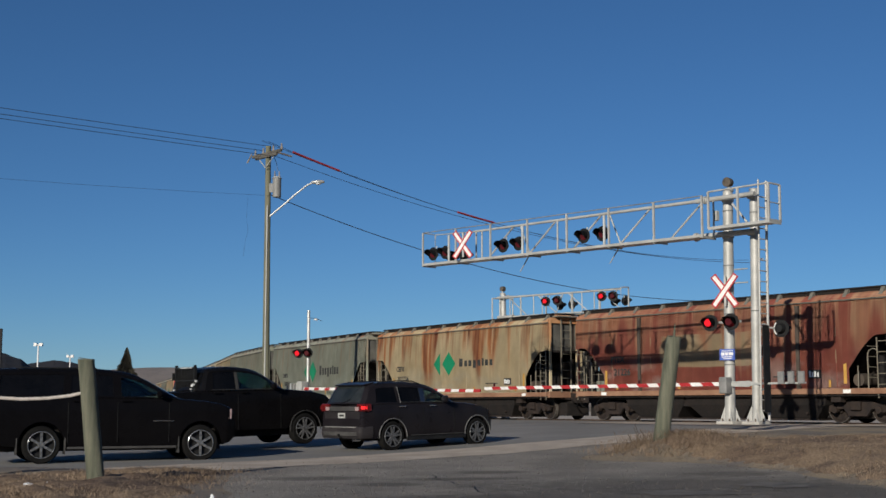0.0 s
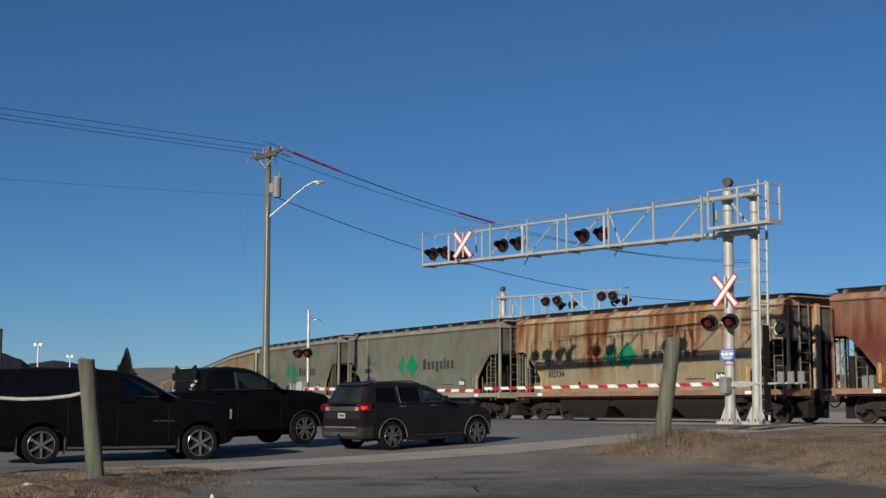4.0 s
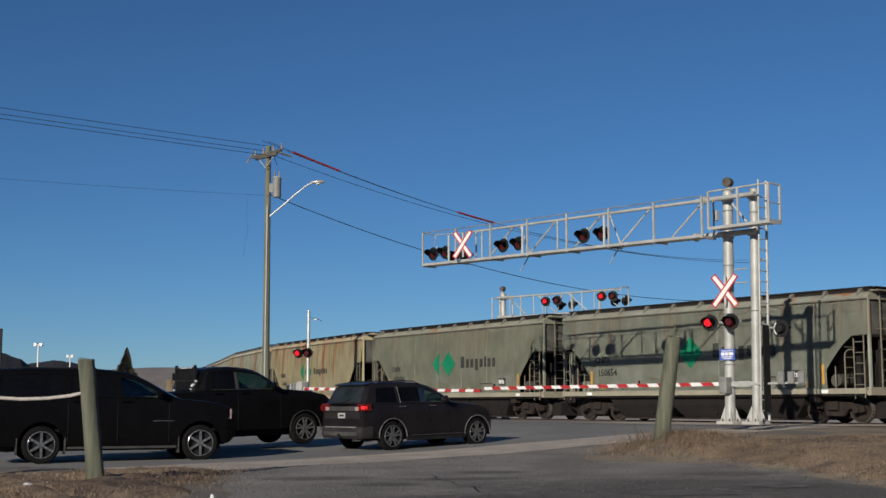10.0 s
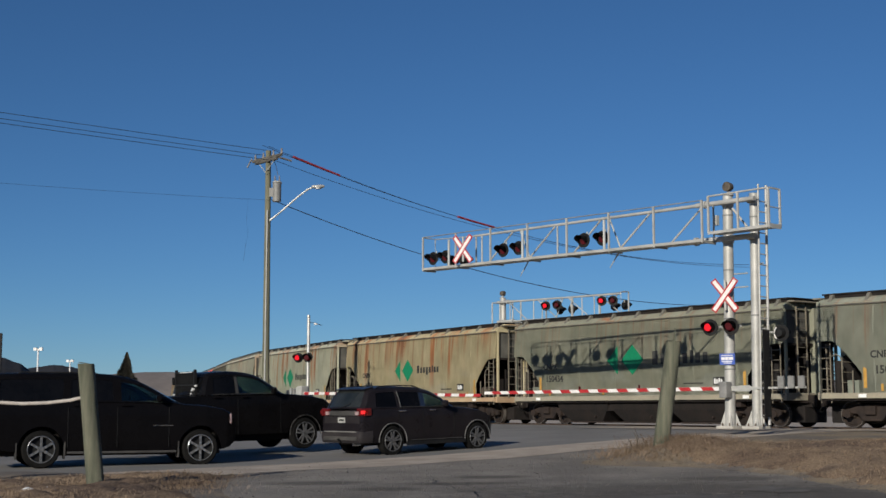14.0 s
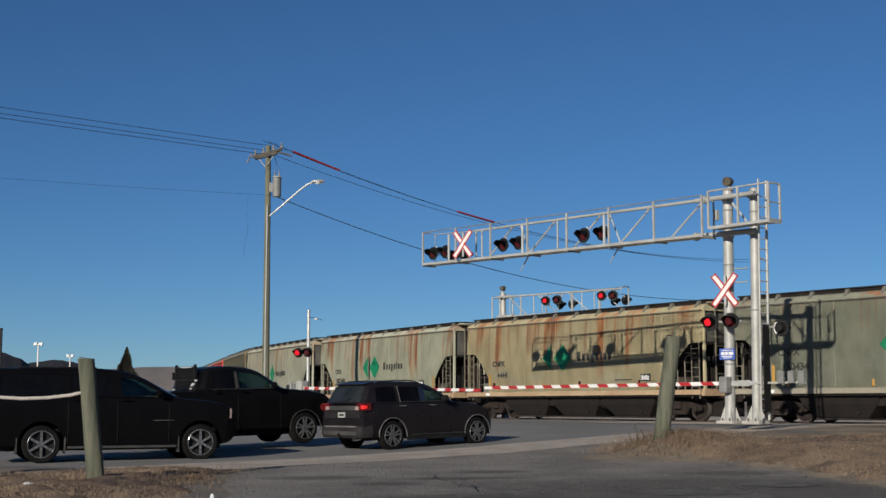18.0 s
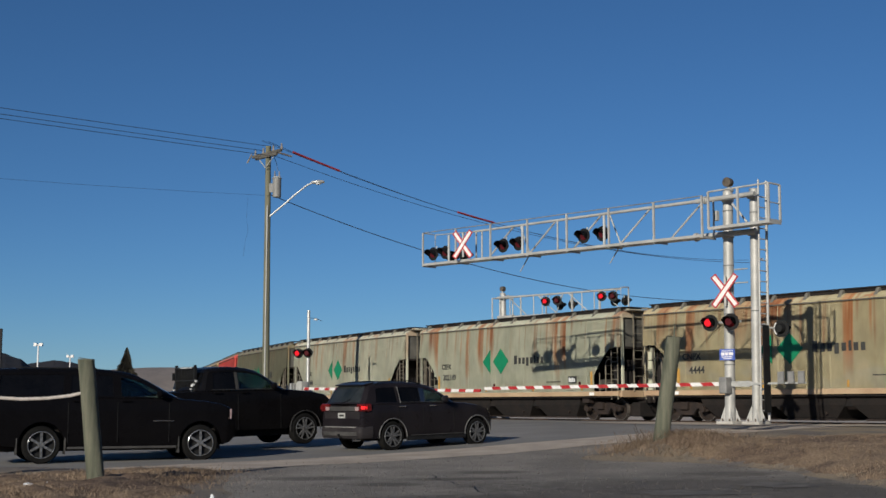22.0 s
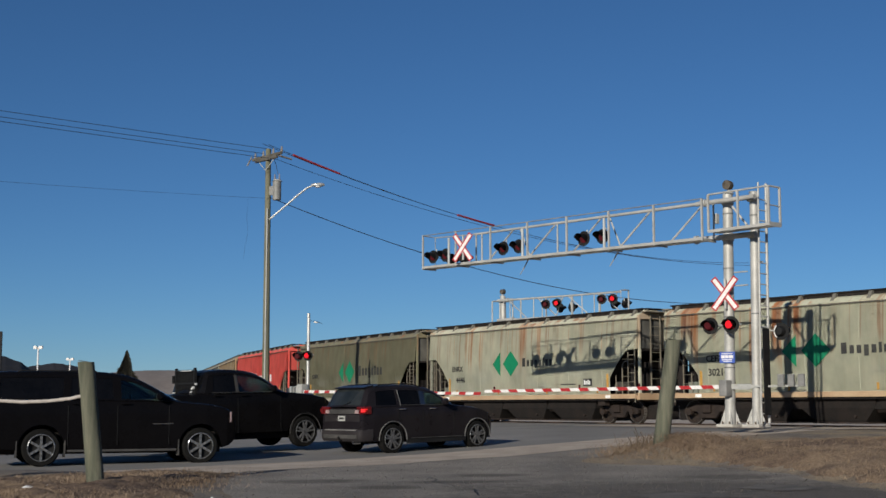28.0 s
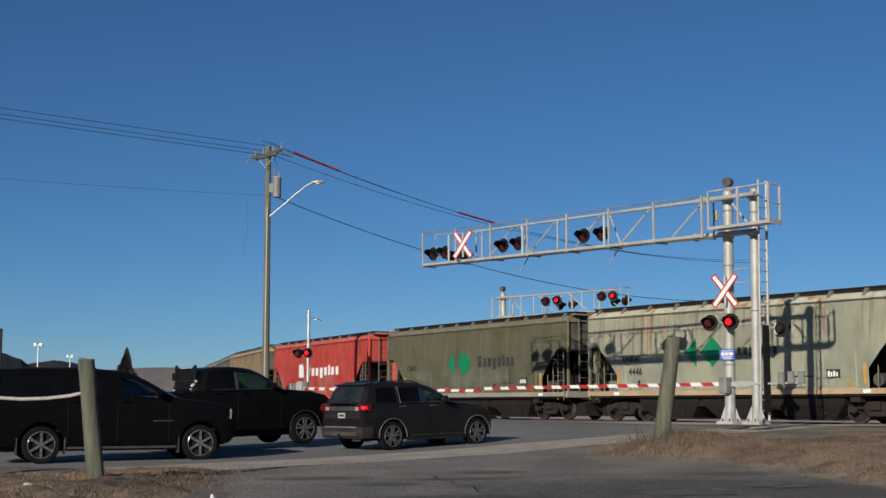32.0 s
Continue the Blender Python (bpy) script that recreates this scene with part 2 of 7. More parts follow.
M_WHITE = surface("sign_white", (0.66, 0.64, 0.62), (0.75, 0.73, 0.71), 3, 30, 0.45, 0, 0.03)
M_BLUE = surface("sign_blue", (0.05, 0.09, 0.36), (0.07, 0.12, 0.42), 3, 30, 0.4, 0, 0.03)
M_LENS_OFF = surface("dark_red_lens", (0.042, 0.003, 0.006), (0.065, 0.005, 0.009), 8, 40, 0.7, 0, 0.1, spec=0.15)
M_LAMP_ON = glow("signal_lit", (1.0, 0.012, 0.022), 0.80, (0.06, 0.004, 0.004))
M_TAIL_ON = glow("brake_light_lit", (1.0, 0.02, 0.02), 1.1)
M_TAIL = surface("tail_lamp", (0.075, 0.007, 0.008), (0.11, 0.010, 0.011), 5, 40, 0.2)
M_CLEARLAMP = surface("clear_lamp", (0.55, 0.55, 0.55), (0.7, 0.7, 0.7), 5, 40, 0.15)
M_PINKLAMP = surface("faded_lamp_glass", (0.26, 0.19, 0.19), (0.34, 0.25, 0.25), 5, 40, 0.3)
M_GREY_EQUIP = surface("equipment_grey", (0.36, 0.36, 0.34), (0.45, 0.45, 0.43), 3, 25, 0.55, 0.2, 0.05)
M_WIRE = surface("wire", (0.03, 0.035, 0.045), (0.05, 0.055, 0.07), 3, 10, 0.5, 0.3, 0.0)
M_CERAMIC = surface("insulator", (0.16, 0.14, 0.13), (0.3, 0.28, 0.26), 6, 10, 0.3)
M_GREEN_LOGO = surface("logo_green", (0.012, 0.16, 0.07), (0.02, 0.2, 0.09), 2, 12, 0.55, 0, 0.05)
M_LETTER = surface("stencil_black", (0.025, 0.025, 0.025), (0.05, 0.05, 0.045), 4, 20, 0.7, 0, 0.0)
M_LETTER_W = surface("stencil_white", (0.72, 0.72, 0.70), (0.8, 0.8, 0.78), 4, 20, 0.6, 0, 0.0)
M_YELLOW = surface("reflector_yellow", (0.40, 0.22, 0.04), (0.50, 0.29, 0.06), 3, 20, 0.5)
M_ALLOY = surface("alloy_wheel", (0.20, 0.205, 0.21), (0.42, 0.42, 0.43), 14, 30, 0.22, 0.75, 0.3)
M_WEIGHT = surface("cast_weights", (0.17, 0.17, 0.165), (0.25, 0.245, 0.235), 3, 25, 0.6, 0.1, 0.1)
M_DARKALLOY = surface("dark_alloy_wheel", (0.07, 0.07, 0.073), (0.16, 0.16, 0.165), 8, 20, 0.35, 0.3, 0.0)
M_PATCH = surface("dark_asphalt_patch", (0.075, 0.068, 0.060), (0.145, 0.132, 0.116), 1.5, 12, 0.95, 0, 0.8, 0.02)
M_CHROME = surface("chrome", (0.6, 0.6, 0.6), (0.75, 0.75, 0.75), 5, 20, 0.15, 1.0, 0.0)
M_HILL = surface("wooded_hill", (0.010, 0.010, 0.013), (0.024, 0.022, 0.027), 0.02, 0.15, 0.95, 0, 0.6, 2.0)
M_HILLSIDE = surface("far_hillside", (0.15, 0.13, 0.12), (0.22, 0.19, 0.17), 0.02, 0.2, 0.95, 0, 0.4, 1.0)
M_BARK = surface("bark", (0.06, 0.045, 0.035), (0.1, 0.08, 0.06), 3, 20, 0.9, 0, 0.5)
M_NEEDLES = surface("spruce_needles", (0.030, 0.028, 0.020), (0.060, 0.054, 0.036), 2, 12, 0.8, 0, 0.2)
M_SNOW = surface("old_snow", (0.55, 0.56, 0.58), (0.66, 0.67, 0.69), 4, 30, 0.7, 0, 0.4)


def car_paint(name, c1, c2, dust, dusty, shine=0.2):
    """Dark gloss paint under a film of road dust."""
    m, nt, p = nodes_of(name)
    col = mix(nt, times(nt, ramp(nt, noise_node(nt, 1.6, 5), [(0.3, 0.3), (0.7, 1.0)]), dusty), mix(nt, noise_node(nt, 0.8), c1, c2), dust)
    nt.links.new(col, p.inputs["Base Color"])
    nt.links.new(ramp(nt, noise_node(nt, 3, 5), [(0.3, 0.18 + 0.4 * dusty), (0.7, 0.34 + 0.5 * dusty)]), p.inputs["Roughness"])
    p.inputs["Coat Weight"].default_value = 0.3 * shine * (1 - dusty)
    p.inputs["Specular IOR Level"].default_value = shine
    p.inputs["Coat Roughness"].default_value = 0.08
    return m


M_PAINT_BLACK = car_paint("black_car_paint", (0.0030, 0.0028, 0.0034), (0.0042, 0.0040, 0.0046), (0.024, 0.021, 0.024), 0.04, 0.05)
M_PAINT_BLACK2 = car_paint("black_pickup_paint", (0.0028, 0.0026, 0.0030), (0.0040, 0.0038, 0.0042), (0.028, 0.025, 0.026), 0.08, 0.08)
M_PAINT_DUSTY = car_paint("dusty_tailgate_paint", (0.0085, 0.0072, 0.0088), (0.012, 0.0105, 0.0125), (0.062, 0.056, 0.056), 0.42)
M_PAINT_BROWN = car_paint("dark_bronze_paint", (0.0060, 0.0050, 0.0066), (0.0085, 0.0072, 0.0092), (0.050, 0.045, 0.048), 0.16, 0.14)
M_TRIM = surface("plastic_trim", (0.028, 0.027, 0.027), (0.055, 0.052, 0.050), 3, 40, 0.75, 0, 0.1)
M_CARGLASS = pane_glass("car_glass", (0.30, 0.40, 0.37))
M_REARGLASS = surface("dusty_rear_glass", (0.012, 0.015, 0.016), (0.024, 0.027, 0.028), 2, 10, 0.22, 0, 0.0, spec=0.35)
M_PRIVACY = surface("privacy_glass", (0.003, 0.0032, 0.004), (0.005, 0.005, 0.006), 2, 10, 0.06, 0, 0.0, spec=0.14)
M_TRIM_LIGHT = surface("lighter_trim", (0.10, 0.10, 0.10), (0.17, 0.165, 0.16), 3, 40, 0.6, 0, 0.1)
# gloss black pillar; the sky's blue reflection is partly put into this base
M_PILLAR_BLUE = surface("blue_sheen_pillar", (0.10, 0.12, 0.15), (0.14, 0.16, 0.19), 3, 30, 0.12, 0.9, 0.0)
M_BRONZE = surface("bell_bronze", (0.075, 0.062, 0.048), (0.15, 0.125, 0.095), 6, 30, 0.5, 0.3)
M_INTERIOR = surface("car_interior", (0.03, 0.03, 0.03), (0.05, 0.05, 0.05), 4, 20, 0.8)

# ---------------------------------------------------------------- mesh helpers
def link(name, bm, material, parent=None, label="", m=None, smooth=False, bevel=0.0):
    me = bpy.data.meshes.new(name)
    if bevel:
        bmesh.ops.bevel(bm, geom=[e for e in bm.edges if len(e.link_faces) == 2 and e.calc_face_angle(0) > 0.5],
                        offset=bevel, segments=2, profile=0.6, affect='EDGES', clamp_overlap=True)
    bm.normal_update()
    if smooth:
        for f in bm.faces:
            f.smooth = True
    bm.to_mesh(me)
    bm.free()
    me.materials.append(material)
    if smooth:
        me.set_sharp_from_angle(angle=radians(35))
    ob = new(name, me)
    if parent:
        ob.parent = parent
    if m is not None:
        ob.matrix_basis = m
    if label:
        ob["label"] = label
    return ob


def part(name, bm, material, parent, label="", m=None, smooth=False, bevel=0.0):
    return link(name, bm, material, parent, label, m, smooth, bevel)


def thing(name, m, label, category, group=""):
    ob = new(name)
    ob.empty_display_size = 0.1
    ob.matrix_basis = m
    return tagged(ob, label, category, group)


def box(x0, x1, y0, y1, z0, z1, bm=None):
    bm = bm or bmesh.new()
    c = Matrix.LocRotScale(((x0 + x1) / 2, (y0 + y1) / 2, (z0 + z1) / 2), None, (abs(x1 - x0), abs(y1 - y0), abs(z1 - z0)))
    bmesh.ops.create_cube(bm, size=1, matrix=c)
    return bm


def rod(a, b, r, r2=None, n=10, bm=None):
    """A round bar from a to b."""
    bm = bm or bmesh.new()
    a, b = Vector(a), Vector(b)
    d = b - a
    q = d.to_track_quat('Z', 'Y').to_matrix().to_4x4()
    bmesh.ops.create_cone(bm, cap_ends=True, segments=n, radius1=r, radius2=r if r2 is None else r2, depth=d.length,
                          matrix=Matrix.Translation((a + b) / 2) @ q)
    return bm


def pipe(points, r, n=6, bm=None):
    """A tube along points."""
    bm = bm or bmesh.new()
    pts = [Vector(p) for p in points]
    rings = []
    for i, p in enumerate(pts):
        d = (pts[min(i + 1, len(pts) - 1)] - pts[max(i - 1, 0)]).normalized()
        q = d.to_track_quat('Z', 'Y')
        rings.append([bm.verts.new(p + q @ Vector((r * math.cos(k * 2 * math.pi / n), r * math.sin(k * 2 * math.pi / n), 0))) for k in range(n)])
    for a, b in zip(rings, rings[1:]):
        for k in range(n):
            bm.faces.new((a[k], a[(k + 1) % n], b[(k + 1) % n], b[k]))
    bm.faces.new(rings[0][::-1])
    bm.faces.new(rings[-1])
    return bm


def prism(outline, y0, y1, bm=None):
    """A closed outline in x, z pulled from y0 to y1."""
    bm = bm or bmesh.new()
    a = [bm.verts.new((x, y0, z)) for x, z in outline]
    b = [bm.verts.new((x, y1, z)) for x, z in outline]
    n = len(a)
    for i in range(n):
        bm.faces.new((a[i], a[(i + 1) % n], b[(i + 1) % n], b[i]))
    bm.faces.new(a[::-1])
    bm.faces.new(b)
    bmesh.ops.recalc_face_normals(bm, faces=bm.faces)
    return bm


def loft(sections, bm=None, caps=True):
    """Skin between closed rings of points, all of one length."""
    bm = bm or bmesh.new()
    rings = [[bm.verts.new(p) for p in s] for s in sections]
    n = len(rings[0])
    for a, b in zip(rings, rings[1:]):
        for k in range(n):
            bm.faces.new((a[k], a[(k + 1) % n], b[(k + 1) % n], b[k]))
    if caps:
        bm.faces.new(rings[0][::-1])
        bm.faces.new(rings[-1])
    bmesh.ops.recalc_face_normals(bm, faces=bm.faces)
    return bm


def plate(corners, thick, bm=None):
    """A flat polygon of 3D corners with a thickness along its normal."""
    bm = bm or bmesh.new()
    c = [Vector(p) for p in corners]
    n = (c[1] - c[0]).cross(c[2] - c[0]).normalized() * thick
    return loft([[p for p in c], [p + n for p in c]], bm)


def lettering(text, size, material, parent, m, depth=0.006, name="lettering"):
    cu = bpy.data.curves.new(name, 'FONT')
    cu.body, cu.size, cu.extrude, cu.align_x = text, size, depth, 'CENTER'
    cu.resolution_u = 2
    cu.offset = 0.009
    tmp = bpy.data.objects.new(name, cu)
    me = bpy.data.meshes.new_from_object(tmp)
    bpy.data.objects.remove(tmp)
    bpy.data.curves.remove(cu)
    me.materials.clear()
    me.materials.append(material)
    ob = new(name, me)
    ob.parent = parent
    ob.matrix_basis = m
    return ob


# ---------------------------------------------------------------- the railway's line
# near roof edge of the train: a long curve that leaves straight and bends away from the eye
LINE_X, LINE_Y, LINE_AZ, LINE_BEND = 13.444, 45.528, -38.175, 0.282
GAUGE_OFF = 1.15        # from that edge to the middle of the track


def line_bearing(s):
    """Degrees: an even bend that tightens a little for one stretch beyond the road."""
    return LINE_AZ + LINE_BEND * max(-25.0, min(140.0, s)) + 0.20 * max(0.0, s - 35) - 0.50 * max(0.0, min(140.0, s) - 65) - 0.20 * max(0.0, s - 140)


def line_table():
    step, rows = 0.25, {}
    for sign in (1, -1):
        x, y = LINE_X, LINE_Y
        for i in range(0, 1200 if sign > 0 else 640):
            s = sign * i * step
            az = radians(line_bearing(s))
            rows[round(s / step)] = (x, y, az)
            mid = radians(line_bearing(s + sign * step / 2))
            x += sign * step * math.sin(mid)
            y += sign * step * math.cos(mid)
    keys = sorted(rows)
    return np.array([(k * step, *rows[k]) for k in keys])


LINE = line_table()


def on_line(s, off=GAUGE_OFF):
    """Point of the track's middle (or off metres behind the near roof edge) at s metres, and its bearing."""
    x, y, az = (float(np.interp(s, LINE[:, 0], LINE[:, k])) for k in (1, 2, 3))
    return x + off * math.cos(az), y - off * math.sin(az), az


MID = np.array([on_line(s) for s in np.arange(-155, 299, 0.5)])


def from_track(x, y):
    """Distance from the middle of the track, positive on the side of the eye."""
    d = (MID[:, 0] - x) ** 2 + (MID[:, 1] - y) ** 2
    i = int(np.argmin(d))
    mx, my, az = MID[i]
    return (mx - x) * math.cos(az) - (my - y) * math.sin(az) if d[i] < 1e4 else math.copysign(math.sqrt(d[i]), (mx - x) * math.cos(az) - (my - y) * math.sin(az))


# the road: bearing and its two edges, as distances to the right of its bearing
ROAD_AZ = radians(49)
RN = (math.cos(ROAD_AZ), -math.sin(ROAD_AZ))
RD = (math.sin(ROAD_AZ), math.cos(ROAD_AZ))
EDGE_NEAR, EDGE_FAR = -24.2, -46.5


def across(x, y):
    return x * RN[0] + y * RN[1]


def road_point(n, d):
    return n * RN[0] + d * RD[0], n * RN[1] + d * RD[1]


def smooth_step(a, b, v):
    t = max(0.0, min(1.0, (v - a) / (b - a)))
    return t * t * (3 - 2 * t)


Q_STOPS = ([-300, -30, -9, -5, -2.4, 2.4, 7, 12, 20, 24, 32, 60], [-1.0, -0.9, -0.6, -0.3, -0.04, -0.04, -0.05, -0.18, -0.50, -0.60, -0.68, -0.70])


def road_height(x, y):
    return float(np.interp(from_track(x, y), *Q_STOPS))


def verge_edge(y):
    """Where the driveway ends and the right-hand bank begins."""
    return float(np.interp(y, [15, 18.5, 19.8, 22.2, 23.9, 25.6, 27.8, 32, 35.4, 38], [6.3, 6.2, 6.15, 5.95, 5.6, 4.85, 4.1, 4.2, 5.5, 7.5])) + 0.25 * noise.noise((y * 0.8, 4.0, 0.0))


def height(x, y):
    """Ground height: the road's own fall, a raised verge beside it, small unevenness on turf."""
    h = road_height(x, y)
    n = across(x, y)
    off = smooth_step(EDGE_NEAR + 1.0, EDGE_NEAR + 3.0, n)
    bank = 0.30 * smooth_step(0.0, 1.6, x - verge_edge(y)) * off
    bank *= 1 - 0.88 * smooth_step(27.0, 32.5, y)
    left = 0.10 * smooth_step(-4.2, -5.2, x) * smooth_step(26.5, 25.0, y)
    mound = 0.30 * math.exp(-((x - 4.75) ** 2 + (y - 28.0) ** 2) / 1.1)
    rough_turf = 0.05 * noise.noise((x * 0.7, y * 0.7, 3.0)) * max(smooth_step(0.05, 0.3, bank), smooth_step(0.02, 0.08, left))
    return h + bank + left + rough_turf + mound


def sheet(name, xs, ys, zfun, material, keep=None):
    verts, faces, idx = [], [], {}
    for i, x in enumerate(xs):
        for j, y in enumerate(ys):
            idx[i, j] = len(verts)
            verts.append((x, y, zfun(x, y)))
    for i in range(len(xs) - 1):
        for j in range(len(ys) - 1):
            if keep is None or keep((xs[i] + xs[i + 1]) / 2, (ys[j] + ys[j + 1]) / 2):
                faces.append((idx[i, j], idx[i + 1, j], idx[i + 1, j + 1], idx[i, j + 1]))
    me = bpy.data.meshes.new(name)
    me.from_pydata(verts, [], faces)
    me.materials.append(material)
    for f in me.polygons:
        f.use_smooth = True
    return new(name, me)


def ribbon(name, lines, material, lift):
    """A surface between two or more lines of x, y, laid on the ground and lifted."""
    verts, faces = [], []
    w = len(lines)
    n = len(lines[0])
    for k in range(n):
        for ln in lines:
            x, y = ln[k]
            verts.append((x, y, road_height(x, y) + lift))
    for k in range(n - 1):
        for j in range(w - 1):
            a = k * w + j
            faces.append((a, a + 1, a + w + 1, a + w))
    me = bpy.data.meshes.new(name)
    me.from_pydata(verts, [], faces)
    me.materials.append(material)
    for f in me.polygons:
        f.use_smooth = True
    return new(name, me)


# ---------------------------------------------------------------- ground, road, hills
def build_ground():
    near_x = list(np.arange(-14, 16.01, 0.4))
    xs = [-4000, -1500, -600, -250, -120, -60, -40, -30, -22, -18] + near_x + [18, 20, 24, 30, 40, 60, 110, 250, 700, 1600, 4000]
    ys = [-900, -200, -40, -10, 0, 6, 10] + list(np.arange(12, 48.01, 0.4)) + [50, 53, 56, 59, 62, 65, 68, 72, 76, 80, 86, 92, 100, 112, 130, 160, 220, 400, 900, 2000, 4000]
    g = sheet("ground", xs, ys, lambda x, y: height(x, y) - 0.012 - 0.1 * smooth_step(EDGE_NEAR - 0.3, EDGE_NEAR - 1.0, across(x, y)) * smooth_step(EDGE_FAR + 0.3, EDGE_FAR + 1.0, across(x, y)), M_SOIL)
    tagged(g, "dry brown turf and bare soil beside the road", "ground", kind="structure")
    ds = list(np.arange(-40, 70.01, 1.0)) + [80, 100, 140, 200]
    ns = list(np.linspace(EDGE_NEAR - 0.05, EDGE_FAR, 9))
    r = ribbon("road", [[road_point(n, d) for d in ds] for n in ns], M_ASPHALT, 0.0)
    tagged(r, "worn grey asphalt road rising to the crossing", "road", kind="structure")
    wob = [0.22 * noise.noise((d * 0.35, 2.0, 0)) for d in ds]
    s = ribbon("road_shoulder", [[road_point(EDGE_NEAR + 2.15 + 2.0 * w, d) for d, w in zip(ds, wob)], [road_point(EDGE_NEAR - 0.35 + 0.8 * w, d) for d, w in zip(ds, wob)]], M_SAND, 0.010)
    tagged(s, "strip of pale sand and grit along the road's edge", "shoulder", kind="structure")
    # guessed pale ground, added to brighten the gaps under the wagons
    far_sheet = sheet("pale_far_ground", [2, 20, 40, 70, 110, 170, 260, 400], [84, 92, 100, 112, 130, 160, 220, 320], lambda x, y: height(x, y) - 0.006, M_SAND)
    tagged(far_sheet, "guessed pale sheet of ground beyond the railway", "gravel", kind="structure")
    # the driveway in front, between the two verges
    left = [(-4.3 + 0.35 * noise.noise((k * 0.4, 7, 0)) + 0.10 * k, 27.4 - 0.75 * k) for k in range(0, 24)]
    right = [(verge_edge(35.3 - 1.0 * k) + 0.25 + 0.2 * noise.noise((k * 0.9, 9, 0)), 35.3 - 1.0 * k) for k in range(0, 24)]
    cols = [[(a[0] * (1 - f) + b[0] * f, a[1] * (1 - f) + b[1] * f) for a, b in zip(left, right)] for f in np.linspace(0, 1, 9)]
    d = ribbon("driveway", cols, M_DRIVE, 0.004)
    tagged(d, "patched and cracked old asphalt driveway apron", "driveway", kind="structure")


def build_patches():
    """Dark repair patches in the drive, each a thin layer with a ragged rim."""
    for cx, cy, rx, ry, seed in ((3.4, 18.6, 0.8, 0.5, 1.0), (5.1, 20.0, 0.5, 0.6, 2.0)):
        bm = bmesh.new()
        rim = []
        for k in range(110):
            a = k * 2 * math.pi / 110
            f = 1 + 0.45 * noise.noise((math.cos(a) * 1.6 + seed * 5, math.sin(a) * 1.6, seed)) + 0.30 * noise.noise((math.cos(a) * 7, math.sin(a) * 7, seed)) + 0.12 * noise.noise((math.cos(a) * 19, math.sin(a) * 19, seed))
            x, y = cx + rx * f * math.cos(a), cy + ry * f * math.sin(a)
            rim.append(bm.verts.new((x, y, max(height(x, y), road_height(x, y)) + 0.012)))
        c = bm.verts.new((cx, cy, max(height(cx, cy), road_height(cx, cy)) + 0.016))
        for a, b in zip(rim, rim[1:] + rim[:1]):
            bm.faces.new((a, b, c))
        tagged(link("asphalt_patch", bm, M_PATCH), "dark ragged asphalt repair in the drive", "asphalt patch", "repairs in the drive", "structure")
    # long cracks
    for k, (x, y, dx, dy) in enumerate(((-0.35, 23.6, 1.05, -4.9), (0.1, 21.8, 1.3, -0.5), (0.2, 20.5, 1.5, -2.2), (1.0, 22.4, 2.2, -0.9), (-1.6, 21.6, 1.4, 1.2))):
        pts = [(x + dx * f + 0.22 * noise.noise((f * 5, k * 3.0, 0)) + 0.06 * noise.noise((f * 17, k * 3.0, 0)), y + dy * f + 0.14 * noise.noise((f * 5, k * 3.0, 9))) for f in np.linspace(0, 1, 34)]
        bm = bmesh.new()
        prev = None
        for px, py in pts:
            z = road_height(px, py) + 0.008
            wide = 0.012 + 0.014 * noise.noise((px * 3, py * 3, 1.0))
            pair = (bm.verts.new((px - wide, py, z)), bm.verts.new((px + wide, py + 0.012, z)))
            if prev:
                bm.faces.new((prev[0], prev[1], pair[1], pair[0]))
            prev = pair
        tagged(link("crack", bm, M_BLACK), "dark wandering crack in the old asphalt", "crack", "cracks in the drive", "structure")


def build_hills():
    def ridge(name, bearing0, bearing1, dist, profile, material, label):
        bm = bmesh.new()
        rings = []
        n = 90
        for i in range(n + 1):
            f = i / n
            az = radians(bearing0 + (bearing1 - bearing0) * f)
            top = float(np.interp(f, *profile)) * (1 + 0.015 * noise.noise((f * 30, dist, 0)) + 0.010 * noise.noise((f * 120, dist, 5)))
            rings.append([Vector((math.sin(az) * (dist + k * dist * 0.12), math.cos(az) * (dist + k * dist * 0.12), z))
                          for k, z in ((0, -2), (0.5, top * 0.6), (1.0, top), (2.0, top * 0.7), (3, -2))])
        vs = [[bm.verts.new(p) for p in r] for r in rings]
        for a, b in zip(vs, vs[1:]):
            for k in range(4):
                bm.faces.new((a[k], b[k], b[k + 1], a[k + 1]))
        ob = link(name, bm, material, smooth=True)
        return tagged(ob, label, "hill", kind="structure")
    ridge("wooded_hill", -24, -15.6, 700, ([0, 0.5, 0.615, 0.655, 0.726, 0.75, 0.81, 1], [35, 34, 31, 29.5, 26.5, 24.5, 18, 4]), M_HILL, "dark wooded hill on the skyline")
    ridge("wooded_hill", -19, -13.0, 900, ([0, 0.217, 0.4, 0.52, 0.6, 0.75, 1], [20, 31, 34, 32.5, 30, 25, 5]), M_HILL, "low dark wooded ridge on the skyline")
    # unseen ridge, added to darken what the car paint mirrors
    ridge("wooded_hill", 95, 265, 420, ([0, 0.2, 0.5, 0.8, 1], [20, 46, 52, 46, 20]), M_HILL, "unseen dark ridge added behind the eye for the reflections")
    ridge("hillside", -24, 60, 1500, ([0, 0.06, 0.1, 0.13, 0.2, 0.3, 1], [34, 38, 42, 48, 47, 44, 20]), M_HILLSIDE, "pale bare hillside far away")


